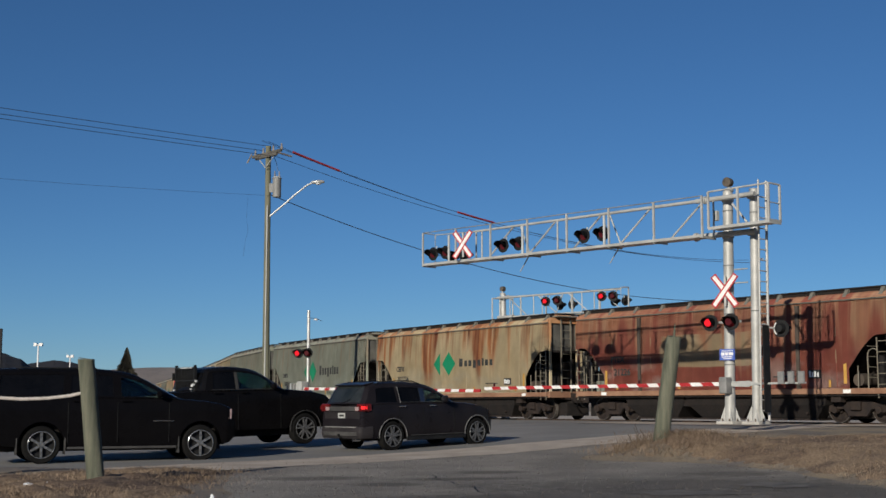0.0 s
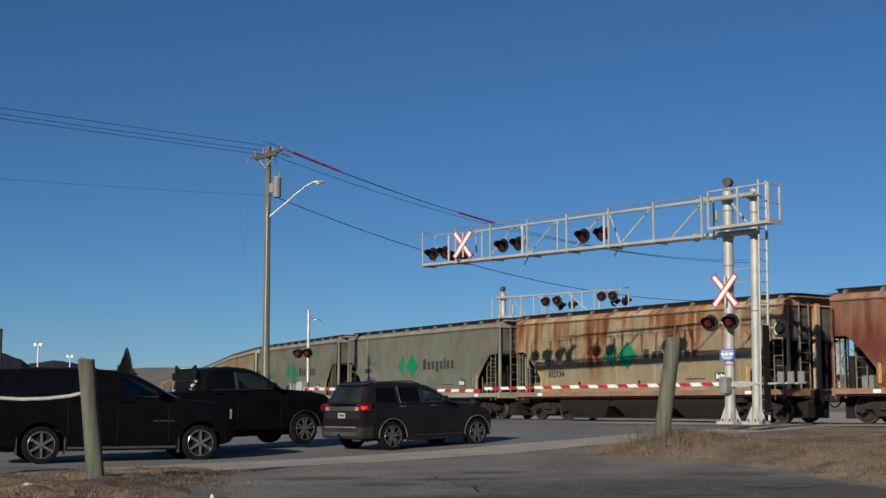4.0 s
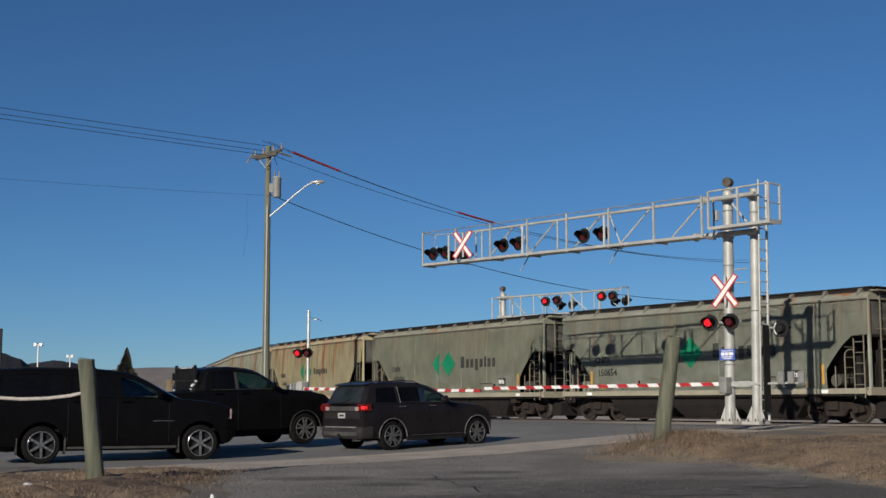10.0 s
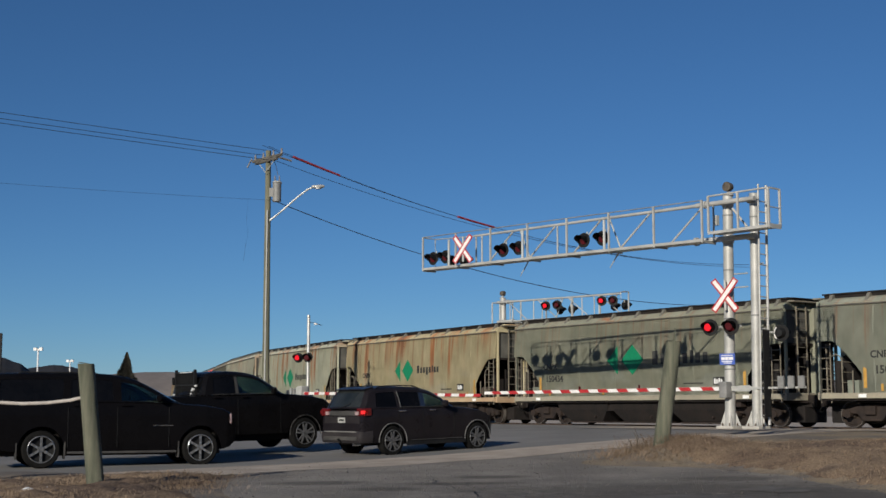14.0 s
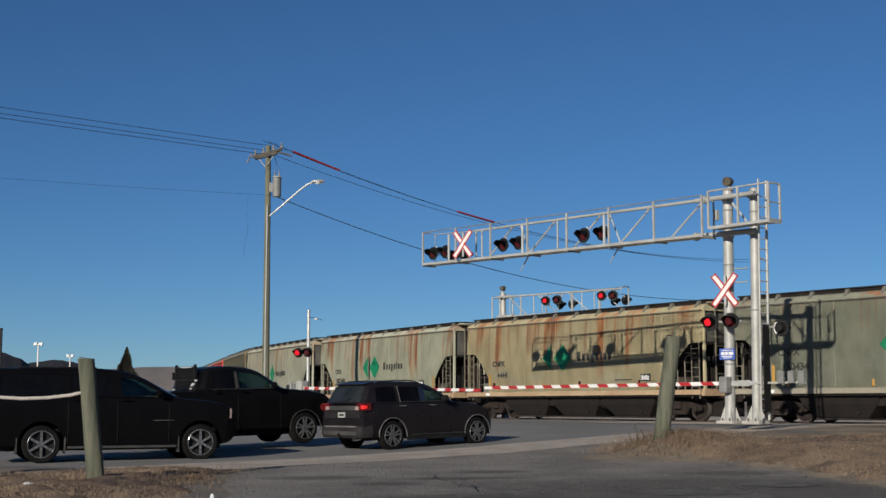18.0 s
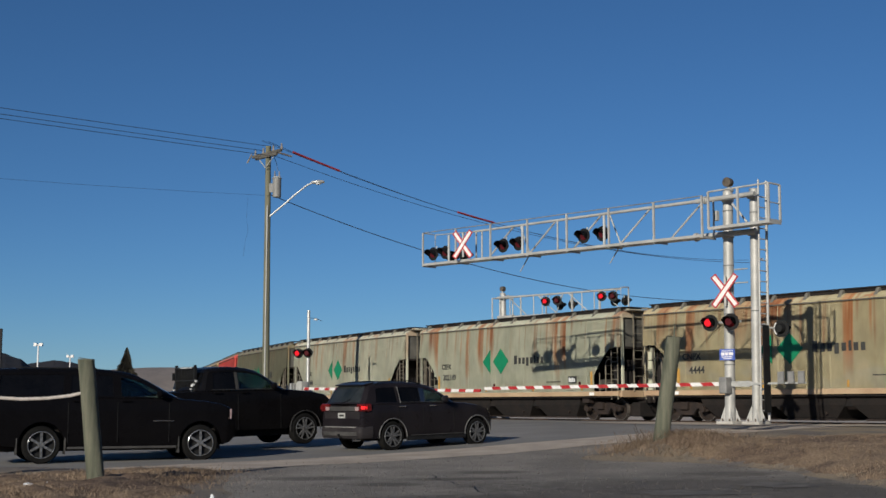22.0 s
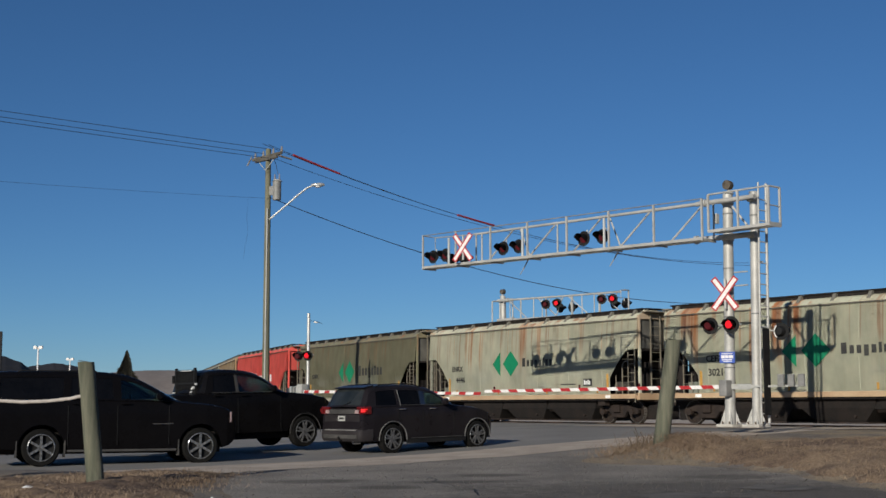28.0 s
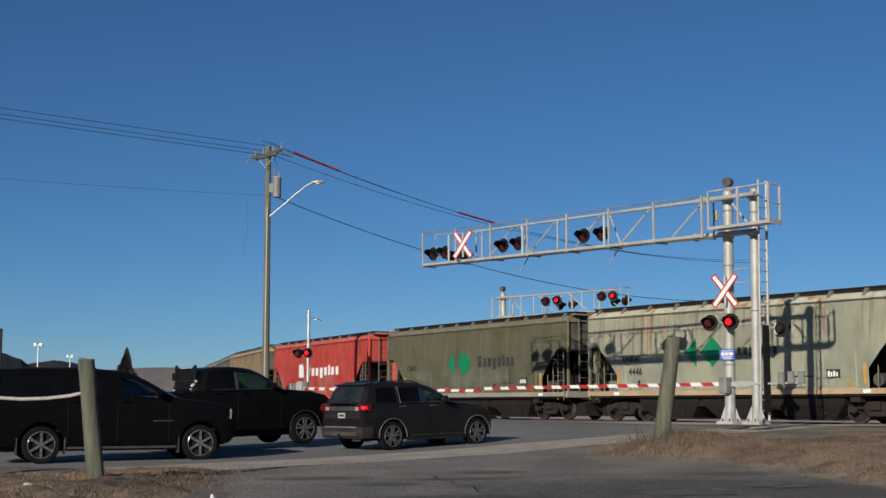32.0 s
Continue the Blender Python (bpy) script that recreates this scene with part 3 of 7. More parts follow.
def build_track():
    ss = np.arange(-60, 190, 1.5)
    for side in (-0.75, 0.75):
        bm = bmesh.new()
        rings = []
        for s in ss:
            x, y, az = on_line(s, GAUGE_OFF + side)
            c, d = math.cos(az), -math.sin(az)
            rings.append([Vector((x + u * c, y + u * d, z)) for u, z in ((-0.07, -0.16), (0.07, -0.16), (0.035, -0.03), (0.035, 0.0), (-0.035, 0.0), (-0.035, -0.03))])
        loft(rings, bm)
        tagged(link("rail", bm, M_RAIL), "brown steel rail with a worn head", "rail", "rails of the track", "structure")
    # gravel apron beside the rails
    verts, faces = [], []
    ss2 = np.arange(-45, 9, 0.75)
    for s in ss2:
        for u in (-5.6, -4.2, -2.8, -1.65):
            x, y, az = on_line(s, GAUGE_OFF + u + (0.35 * noise.noise((s * 0.6, 4, 0)) if u < -5 else 0))
            verts.append((x, y, height(x, y) + 0.012))
    for k in range(len(ss2) - 1):
        for j in range(3):
            a = k * 4 + j
            faces.append((a, a + 1, a + 5, a + 4))
    me = bpy.data.meshes.new("gravel_apron")
    me.from_pydata(verts, [], faces)
    me.materials.append(M_SAND)
    tagged(new("gravel_apron", me), "pale gravel apron beside the rails", "gravel", kind="structure")
    # ballast bed, left out where the road crosses
    bm = bmesh.new()
    for lo, hi in ((-60, 4.0), (44, 190)):
        rings = []
        for s in np.arange(lo, hi, 1.0):
            ring = []
            for u, z in ((-3.2, -0.5), (-1.9, -0.13), (1.9, -0.13), (3.2, -0.5)):
                x, y, az = on_line(s, GAUGE_OFF + u)
                ring.append(Vector((x, y, z + 0.05 * noise.noise((x * 2, y * 2, 0)))))
            rings.append(ring)
        loft(rings, bm)
    tagged(link("ballast_bed", bm, M_BALLAST), "grey crushed-stone ballast bed under the track", "ballast", kind="stuff")

# ---------------------------------------------------------------- the train
BODY = 15.35
CUT_IN, CUT_FLAT, CUT_LOW, CUT_HIGH = 1.70, 0.60, 1.85, 2.98
# cross-section of the near half of the hopper body, from side sill to roof middle: half width, height
FLANK = [(1.50, 1.18), (1.53, 1.9), (1.55, 2.7), (1.52, 3.5), (1.46, 4.22)]
TOPSIDE = [(1.49, 4.22), (1.50, 4.27), (1.43, 4.30), (1.30, 4.41), (1.06, 4.50), (0.0, 4.56)]


def flank_at(z):
    zs, ys = [p[1] for p in FLANK + TOPSIDE[2:5]], [p[0] for p in FLANK + TOPSIDE[2:5]]
    return float(np.interp(z, zs, ys))


def wheelset_bm():
    bm = bmesh.new()
    for y in (-0.75, 0.75):
        o = 1 if y > 0 else -1
        # disc with a dished web, as a turned profile
        prof = [(0.0, y + o * 0.10), (0.12, y + o * 0.10), (0.16, y + o * 0.02), (0.34, y + o * 0.02), (0.37, y + o * 0.07), (0.455, y + o * 0.07),
                (0.46, y - o * 0.05), (0.485, y - o * 0.06), (0.485, y - o * 0.085), (0.0, y - o * 0.085)]
        n = 24
        rings = [[Vector((r * math.cos(k * 2 * math.pi / n), yy, r * math.sin(k * 2 * math.pi / n))) for k in range(n)] for r, yy in prof[1:-1]]
        loft(rings, bm)
    rod((0, -0.95, 0), (0, 0.95, 0), 0.08, n=10, bm=bm)
    return bm


SHARED = {}


def reuse(name, key, make, material, parent, m=None, smooth=False, bevel=0.0, label=""):
    if (key, material.name) not in SHARED:
        ob = part(name, make(), material, parent, label, m, smooth, bevel)
        SHARED[key, material.name] = ob.data
        return ob
    ob = new(name, SHARED[key, material.name])
    ob.parent = parent
    if m is not None:
        ob.matrix_basis = m
    if label:
        ob["label"] = label
    return ob


def flank_panel_bm(y_sign):
    """One side sheet with its end cuts, gently bowed."""
    bm = bmesh.new()
    h = BODY / 2
    zs = [1.18, 1.5, CUT_LOW, 2.1, 2.35, 2.6, 2.8, CUT_HIGH, CUT_HIGH + 0.004, 3.2, 3.5, 3.85, 4.22]
    rows = []
    for z in zs:
        if z <= CUT_LOW:
            e = h - CUT_IN
        elif z <= CUT_HIGH:
            f = (z - CUT_LOW) / (CUT_HIGH - CUT_LOW)
            e = h - CUT_IN + (CUT_IN - CUT_FLAT) * (0.82 * f + 0.18 * f ** 4)
        else:
            e = h
        rows.append([(-e + 2 * e * i / 24, y_sign * flank_at(z), z) for i in range(25)])
    vs = [[bm.verts.new(p) for p in r] for r in rows]
    for a, b in zip(vs, vs[1:]):
        for k in range(24):
            bm.faces.new((a[k], a[k + 1], b[k + 1], b[k]))
    bmesh.ops.solidify(bm, geom=bm.faces[:], thickness=0.02)
    return bm


def top_bm():
    bm = bmesh.new()
    h = BODY / 2
    ring = [(-y, z) for y, z in TOPSIDE] + [(y, z) for y, z in TOPSIDE[::-1][1:]]
    secs = []
    for x in (-h, -h + 0.02, 0, h - 0.02, h):
        secs.append([Vector((x, y, z)) for y, z in ring] + [Vector((x, 1.43, 4.20)), Vector((x, -1.43, 4.20))])
    return loft(secs, bm)


def end_slope_bm(sign):
    """The slope sheet under the end wall, above the platform."""
    h = BODY / 2
    bm = bmesh.new()
    w = 1.46
    pts = [(h - 0.10, CUT_HIGH + 0.02), (h - CUT_FLAT - 0.2, CUT_HIGH - 0.06), (h - CUT_IN - 0.45, 1.60), (h - CUT_IN - 0.45, 1.2)]
    a = [bm.verts.new((sign * x, -w, z)) for x, z in pts]
    b = [bm.verts.new((sign * x, w, z)) for x, z in pts]
    for i in range(3):
        bm.faces.new((a[i], a[i + 1], b[i + 1], b[i]))
    bmesh.ops.solidify(bm, geom=bm.faces[:], thickness=0.02)
    bmesh.ops.recalc_face_normals(bm, faces=bm.faces)
    return bm


def end_rib_bm(sign, y):
    """Upright channel on the end wall, from the platform to the roof's edge."""
    h = BODY / 2
    bm = box(sign * (h - 0.11), sign * (h + 0.02), y - 0.045, y + 0.045, CUT_HIGH + 0.04, 4.36)
    box(sign * (h - 0.06), sign * (h + 0.03), y - 0.045, y + 0.045, 1.18, CUT_HIGH + 0.03, bm)
    return bm


def end_ladder_bm(sign):
    """Ladder on the end wall, from the platform to the roof."""
    h = BODY / 2
    bm = bmesh.new()
    for y in (-0.86, -0.34):
        box(sign * (h + 0.05), sign * (h + 0.09), y - 0.022, y + 0.022, 1.18, 4.50, bm)
    for k in range(9):
        rod((sign * (h + 0.07), -0.86, 1.45 + 0.35 * k), (sign * (h + 0.07), -0.34, 1.45 + 0.35 * k), 0.014, n=6, bm=bm)
    for z in (3.2, 4.2):
        for y in (-0.86, -0.34):
            rod((sign * (h - 0.10), y, z), (sign * (h + 0.07), y, z), 0.014, n=6, bm=bm)
    return bm


def end_post_bm(sign):
    """The wide pressed post in the middle of the end."""
    h = BODY / 2
    bm = box(sign * (h - 0.12), sign * (h + 0.10), 0.06, 0.28, 1.16, 4.30)
    return bm


def bay_bm():
    """One discharge bay: a funnel that narrows to its gate."""
    secs = []
    for z, lx, ly in ((1.05, 1.64, 1.42), (0.62, 1.5, 1.34), (0.20, 1.05, 1.15), (0.14, 1.0, 1.10)):
        secs.append([Vector((-lx, -ly, z)), Vector((lx, -ly, z)), Vector((lx, ly, z)), Vector((-lx, ly, z))])
    return loft(secs)


def bogie_frame_bm(y):
    """Cast side frame: arch bar with pedestals and a window for the springs."""
    o = [(-1.18, 0.40), (-1.16, 0.60), (-0.78, 0.68), (-0.40, 0.80), (0.40, 0.80), (0.78, 0.68), (1.16, 0.60), (1.18, 0.40), (0.98, 0.36),
         (0.80, 0.50), (0.55, 0.48), (0.36, 0.24), (-0.36, 0.24), (-0.55, 0.48), (-0.80, 0.50), (-0.98, 0.36)]
    return prism(o, y - 0.07, y + 0.07)


def spring_bm(y):
    bm = bmesh.new()
    for x in (-0.2, 0.0, 0.2):
        pipe([(x + 0.07 * math.cos(a), y + 0.07 * math.sin(a), 0.30 + 0.36 * a / (8 * math.pi)) for a in np.linspace(0, 8 * math.pi, 40)], 0.018, 5, bm)
    return bm


def blocks(x0, x1, y, z0, z1, count, bm=None):
    """A word drawn as a row of plain upright bars."""
    bm = bm or bmesh.new()
    w = (x1 - x0) / count
    for i in range(count):
        top = z1 if i in (0, count // 2) else z0 + (z1 - z0) * 0.78
        box(x0 + i * w, x0 + (i + 0.62) * w, y - 0.004, y + 0.004, z0, top, bm)
    return bm


def diamond_bm(cx, cz, w, hgt, y, half=False):
    if half:
        o = [(cx - w, cz), (cx, cz - hgt), (cx, cz + hgt)]
    else:
        o = [(cx - w, cz), (cx, cz - hgt), (cx + w, cz), (cx, cz + hgt)]
    return prism(o, y - 0.004, y + 0.004)


def hopper(label, paint, sill_paint, end_paint, number=None, mark=None, word=None, diamonds=None, letter=None, ribs=False, end_wall=None, emblem=None):
    """A covered hopper wagon; x runs towards the head of the train, the near side is -y."""
    car = thing("hopper_wagon", pose(0, 0, 0), label, "railway wagon", "wagons of the freight train")
    letter = letter or M_LETTER
    h = BODY / 2
    for s, nm in ((-1, "side_sheet"), (1, "side_sheet")):
        reuse(nm, f"flank{s}", lambda: flank_panel_bm(s), paint, car, smooth=True)
    reuse("roof", "top", top_bm, paint, car)
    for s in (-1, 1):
        # slope sheets take the near-black too, shade of the recess included
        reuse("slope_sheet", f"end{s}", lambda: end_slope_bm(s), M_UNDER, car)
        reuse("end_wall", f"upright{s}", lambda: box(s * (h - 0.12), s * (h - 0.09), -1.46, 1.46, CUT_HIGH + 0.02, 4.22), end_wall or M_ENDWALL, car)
        for yr in (-1.40, 1.40):
            reuse("corner_post", f"endrib{s}{yr}", lambda: end_rib_bm(s, yr), paint, car)
        reuse("end_post", f"endpost{s}", lambda: end_post_bm(s), paint, car, bevel=0.015)
        reuse("end_ladder", f"endladder{s}", lambda: end_ladder_bm(s), M_LADDER, car)
        reuse("end_cap", f"endcap{s}", lambda: box(s * (h - 0.05), s * (h + 0.30), -1.25, 1.25, 4.47, 4.52), M_LADDER, car)
    # side sills, centre sill and end platforms
    for s in (-1, 1):
        reuse("side_sill", f"sill{s}", lambda: box(-h + 0.1, h - 0.1, s * 1.55 - 0.05, s * 1.55 + 0.05, 1.00, 1.19), sill_paint, car, bevel=0.012)
        reuse("sill_flange", f"flange{s}", lambda: box(-h + 0.15, h - 0.15, s * 1.50 - 0.10, s * 1.50 + 0.10, 0.93, 0.965), M_UNDER, car)
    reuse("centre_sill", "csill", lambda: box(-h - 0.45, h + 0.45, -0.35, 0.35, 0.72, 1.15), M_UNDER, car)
    for s in (-1, 1):
        reuse("end_platform", f"plat{s}", lambda: box(s * (h - 0.05), s * (h - CUT_IN - 0.6), -1.5, 1.5, 1.13, 1.18), M_UNDER, car)
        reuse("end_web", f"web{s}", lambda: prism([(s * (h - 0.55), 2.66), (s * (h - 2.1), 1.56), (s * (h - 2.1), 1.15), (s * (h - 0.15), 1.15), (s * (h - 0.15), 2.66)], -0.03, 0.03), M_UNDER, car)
        # dark sheet added on the far side; it closes the recess to the sky
        reuse("end_web", f"farfill{s}", lambda: prism([(s * (h - 0.16), 2.70), (s * (h - 2.1), 2.70), (s * (h - 2.1), 1.15), (s * (h - 0.16), 1.15)], 1.36, 1.40), M_UNDER, car)
        reuse("end_beam", f"beam{s}", lambda: box(s * (h + 0.05), s * (h - 0.12), -1.5, 1.5, 0.95, 1.22), sill_paint, car, bevel=0.015)
        # coupler
        def coupler():
            bm = box(s * (h + 0.40), s * (h + 0.72), -0.11, 0.11, 0.78, 0.98)
            box(s * (h + 0.66), s * (h + 0.86), -0.17, 0.17, 0.72, 1.02, bm)
            return bm
        reuse("coupler", f"coup{s}", coupler, M_TRUCKIRON, car, bevel=0.03)
        reuse("air_hose", f"hose{s}", lambda: pipe([(s * (h + 0.3 + 0.5 * f), -0.45 - 0.1 * f, 0.85 - 0.9 * f * (1.15 - f)) for f in np.linspace(0, 1, 8)], 0.025, 6), M_RUBBER, car)
    # discharge bays and gates
    for x in (-3.3, 0.0, 3.3):
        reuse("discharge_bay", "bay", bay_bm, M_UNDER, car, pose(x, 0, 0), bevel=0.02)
        reuse("outlet_gate", "gate", lambda: box(-1.12, 1.12, -1.16, 1.16, 0.085, 0.145), M_TRUCKIRON, car, pose(x, 0, 0), bevel=0.01)
        reuse("gate_shaft", "shaft", lambda: rod((0.7, -1.3, 0.34), (0.7, 1.3, 0.34), 0.045, n=8), M_TRUCKIRON, car, pose(x, 0, 0))
    # corner posts, ladders, handrails
    for sx in (-1, 1):
        for sy in (-1, 1):
            def ladder():
                bm = bmesh.new()
                for xx in (h - 0.12, h - 0.52):
                    box(sx * xx, sx * (xx - 0.032), sy * 1.56 - 0.015, sy * 1.56 + 0.015, 0.85, CUT_HIGH + (0.0 if xx > h - 0.3 else -0.1), bm)
                for k in range(6):
                    rod((sx * (h - 0.14), sy * 1.56, 0.95 + 0.36 * k), (sx * (h - 0.55), sy * 1.56, 0.95 + 0.36 * k), 0.015, n=6, bm=bm)
                return bm
            reuse("ladder", f"ladder{sx}{sy}", ladder, M_LADDER, car)

            def grab():
                bm = bmesh.new()
                for z in (1.55, 1.90, 2.25, 2.60):
                    rod((sx * (h - 0.95), sy * 1.5, z), (sx * (h - 0.95), sy * 0.9, z), 0.015, n=6, bm=bm)
                rod((sx * (h - 0.95), sy * 1.5, 1.18), (sx * (h - 0.95), sy * 1.5, 2.4), 0.02, n=6, bm=bm)
                rod((sx * (h - 1.35), sy * 1.5, 1.18), (sx * (h - 1.35), sy * 1.5, 1.95), 0.02, n=6, bm=bm)
                return bm
            reuse("handrail", f"grab{sx}{sy}", grab, M_LADDER, car)
        def brace():
            bm = bmesh.new()
            for y in (-0.75, 0.75):
                box(sx * (h - 0.10), sx * (h - 0.02), y - 0.05, y + 0.05, 1.2, CUT_HIGH, bm)
            box(sx * (h + 0.04), sx * (h - 0.04), -1.34, 1.34, CUT_HIGH - 0.06, CUT_HIGH + 0.03, bm)
            return bm
        reuse("end_brace", f"brace{sx}", brace, M_UNDER, car)
    # brake gear on one end
    reuse("brake_cylinder", "brakecyl", lambda: rod((-h + 0.9, -0.55, 1.5), (-h + 1.5, -0.55, 1.5), 0.17, n=14), M_TRUCKIRON, car)
    reuse("air_tank", "airtank", lambda: rod((h - 1.55, -1.2, 1.48), (h - 1.55, 0.2, 1.48), 0.22, n=16), end_paint, car, smooth=True)
    reuse("brake_wheel", "bwheel", lambda: pipe([(-h - 0.06, -0.5 + 0.27 * math.cos(a), 2.1 + 0.27 * math.sin(a)) for a in np.linspace(0, 2 * math.pi, 20)], 0.02, 5), M_TRUCKIRON, car)
    # roof: running boards, hatch troughs and their brackets
    def boards():
        bm = bmesh.new()
        for y in (-1.02, 1.02):
            box(-h + 0.05, h - 0.05, y - 0.17, y + 0.17, 4.600, 4.648, bm)
        for x in (-h + 0.25, h - 0.25):
            box(x - 0.3, x + 0.3, -1.0, 1.0, 4.622, 4.650, bm)
        return bm
    reuse("running_board", "boards", boards, M_UNDER, car)

    def brackets():
        # a gusset that carries the board from the roof's shoulder
        return loft([[Vector((x, -1.20, 4.598)), Vector((x, -1.40, 4.33)), Vector((x, -1.10, 4.47)), Vector((x, -1.00, 4.598))] for x in (-0.07, 0.07)])
    for k in range(11):
        reuse("board_bracket", "brackets", brackets, M_BRACKET, car, pose(-h + 0.45 + k * (BODY - 0.9) / 10, 0, 0))
    # dark strip added behind the brackets for the shade under the board
    reuse("board_shade_strip", "skirt", lambda: box(-h + 0.1, h - 0.1, -1.13, -1.10, 4.47, 4.60), M_UNDER, car)
    for k in range(4):
        reuse("hatch", "hatch", lambda: box(-1.65, 1.65, -0.36, 0.36, 4.55, 4.67), paint, car, pose(-5.25 + 3.5 * k, 0, 0), bevel=0.03)
    # dark strip on the roof ledge; the ledge's shadow line is in its colour
    reuse("top_chord", "chord", lambda: box(-h + 0.02, h - 0.02, -1.535, -1.485, 4.19, 4.232), M_CHORD, car)
    # weld seams and stiffeners on the sides
    if ribs:
        for x in (-3.9, 3.9):
            reuse("side_post", "rib", lambda: box(-0.07, 0.07, -1.60, -1.50, 1.2, 4.12), end_paint, car, pose(x, 0, 0))

    def seams():
        bm = bmesh.new()
        for x in (0.0,):
            for z0, z1 in ((1.25, 2.3), (2.3, 3.3), (3.3, 4.18)):
                plate([(x - 0.012, -flank_at(z0) - 0.002, z0), (x + 0.012, -flank_at(z0) - 0.002, z0), (x + 0.012, -flank_at(z1) - 0.002, z1), (x - 0.012, -flank_at(z1) - 0.002, z1)], 0.006, bm)
        return bm
    for k in range(1, 7):
        reuse("weld_seam", "seams", seams, paint, car, pose(-h + k * BODY / 7, 0, 0))
    # brake rigging and piping under the sill, boxes on the end platforms
    reuse("brake_rod", "brakerod", lambda: rod((-h + 3.4, -0.9, 0.72), (h - 3.4, -0.75, 0.62), 0.03, n=6), M_TRUCKIRON, car)
    reuse("train_pipe", "tpipe", lambda: pipe([(-h - 0.2, -0.5, 0.9), (-h + 2.5, -1.25, 0.86), (h - 2.5, -1.25, 0.86), (h + 0.2, -0.5, 0.9)], 0.028, 6), M_TRUCKIRON, car)
    reuse("air_reservoir", "reserv", lambda: rod((1.5, -1.05, 0.66), (2.6, -1.05, 0.66), 0.20, n=14), M_TRUCKIRON, car, smooth=True)
    reuse("control_valve", "valve", lambda: box(-h + 1.0, -h + 1.45, -1.30, -0.95, 1.18, 1.62), M_EQUIPGREEN, car, bevel=0.02, label="grey-green control valve housing")
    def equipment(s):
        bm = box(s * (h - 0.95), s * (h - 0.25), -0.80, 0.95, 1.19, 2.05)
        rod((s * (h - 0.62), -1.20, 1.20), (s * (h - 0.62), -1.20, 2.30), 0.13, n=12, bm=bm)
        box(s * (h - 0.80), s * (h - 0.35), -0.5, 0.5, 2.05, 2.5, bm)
        # plate added only to hide the sky between the wagons
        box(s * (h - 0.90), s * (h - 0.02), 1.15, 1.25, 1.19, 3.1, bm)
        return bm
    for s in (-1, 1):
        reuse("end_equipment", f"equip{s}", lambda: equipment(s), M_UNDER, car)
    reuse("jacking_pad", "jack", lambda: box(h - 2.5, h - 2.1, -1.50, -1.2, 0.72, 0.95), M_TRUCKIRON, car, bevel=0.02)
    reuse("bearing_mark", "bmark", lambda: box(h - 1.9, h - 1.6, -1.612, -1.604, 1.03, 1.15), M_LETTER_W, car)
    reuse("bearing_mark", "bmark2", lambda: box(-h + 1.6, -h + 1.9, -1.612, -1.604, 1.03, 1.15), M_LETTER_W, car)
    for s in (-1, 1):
        # dark sheet added between the bays, standing in for the darkness beneath
        reuse("bay_dark_sheet", f"apron{s}", lambda: prism([(-4.9, 1.0), (4.9, 1.0), (4.7, 0.58), (-4.7, 0.58)], s * 1.30 - 0.01, s * 1.30 + 0.01), M_UNDER, car)
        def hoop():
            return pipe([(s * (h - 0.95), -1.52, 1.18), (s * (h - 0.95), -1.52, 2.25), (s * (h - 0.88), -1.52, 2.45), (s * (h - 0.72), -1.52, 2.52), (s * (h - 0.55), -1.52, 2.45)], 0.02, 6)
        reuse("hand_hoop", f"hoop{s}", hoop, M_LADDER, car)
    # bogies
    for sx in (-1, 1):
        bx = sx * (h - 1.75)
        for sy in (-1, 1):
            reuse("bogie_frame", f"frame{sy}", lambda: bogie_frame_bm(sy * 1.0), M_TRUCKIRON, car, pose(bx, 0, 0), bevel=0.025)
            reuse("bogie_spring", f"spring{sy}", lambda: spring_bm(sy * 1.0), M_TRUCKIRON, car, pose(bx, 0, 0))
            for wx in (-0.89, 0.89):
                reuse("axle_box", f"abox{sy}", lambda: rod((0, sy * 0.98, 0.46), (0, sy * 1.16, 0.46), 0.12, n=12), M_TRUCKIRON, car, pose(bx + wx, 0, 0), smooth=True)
        # plain dark block for brake gear, added to close the view under the bogie
        reuse("brake_gear_block", "brakegear", lambda: box(-1.85, 1.85, -0.62, 0.62, 0.16, 0.74), M_UNDER, car, pose(bx, 0, 0), bevel=0.04)
        reuse("bolster", "bolster", lambda: box(-0.2, 0.2, -1.2, 1.2, 0.45, 0.75), M_TRUCKIRON, car, pose(bx, 0, 0), bevel=0.03)
        for wx in (-0.89, 0.89):
            w = reuse("wheelset", "wheelset", wheelset_bm, M_WHEELSTEEL, car, pose(bx + wx, 0, 0.46), smooth=True)
            ROLLING.append(w)
            def tyre():
                n = 28
                prof = [(0.435, -0.823), (0.455, -0.823), (0.462, -0.70), (0.45, -0.70)]
                return loft([[Vector((r * math.cos(k * 2 * math.pi / n), y, r * math.sin(k * 2 * math.pi / n))) for k in range(n)] for r, y in prof], caps=False)
            reuse("tread", "tyre", tyre, M_TREAD, w, smooth=True)
    # yellow end marks, panels, lettering on the near side
    y = lambda z: -flank_at(z) - 0.012
    for sx in (-1, 1):
        reuse("reflector", f"yel{sx}", lambda: prism([(sx * (h - CUT_IN - 0.08), 1.35), (sx * (h - CUT_IN - 0.20), 1.35), (sx * (h - CUT_IN - 0.20), 2.0), (sx * (h - CUT_IN - 0.08), 2.05)], -1.545, -1.532), M_YELLOW, car)
    for k, x in enumerate((-5.2, -1.8, 1.8, 5.2)):
        reuse("reflector", "yelstrip", lambda: box(-0.045, 0.045, -1.55, -1.538, 1.24, 1.48), M_YELLOW, car, pose(x, 0, 0))
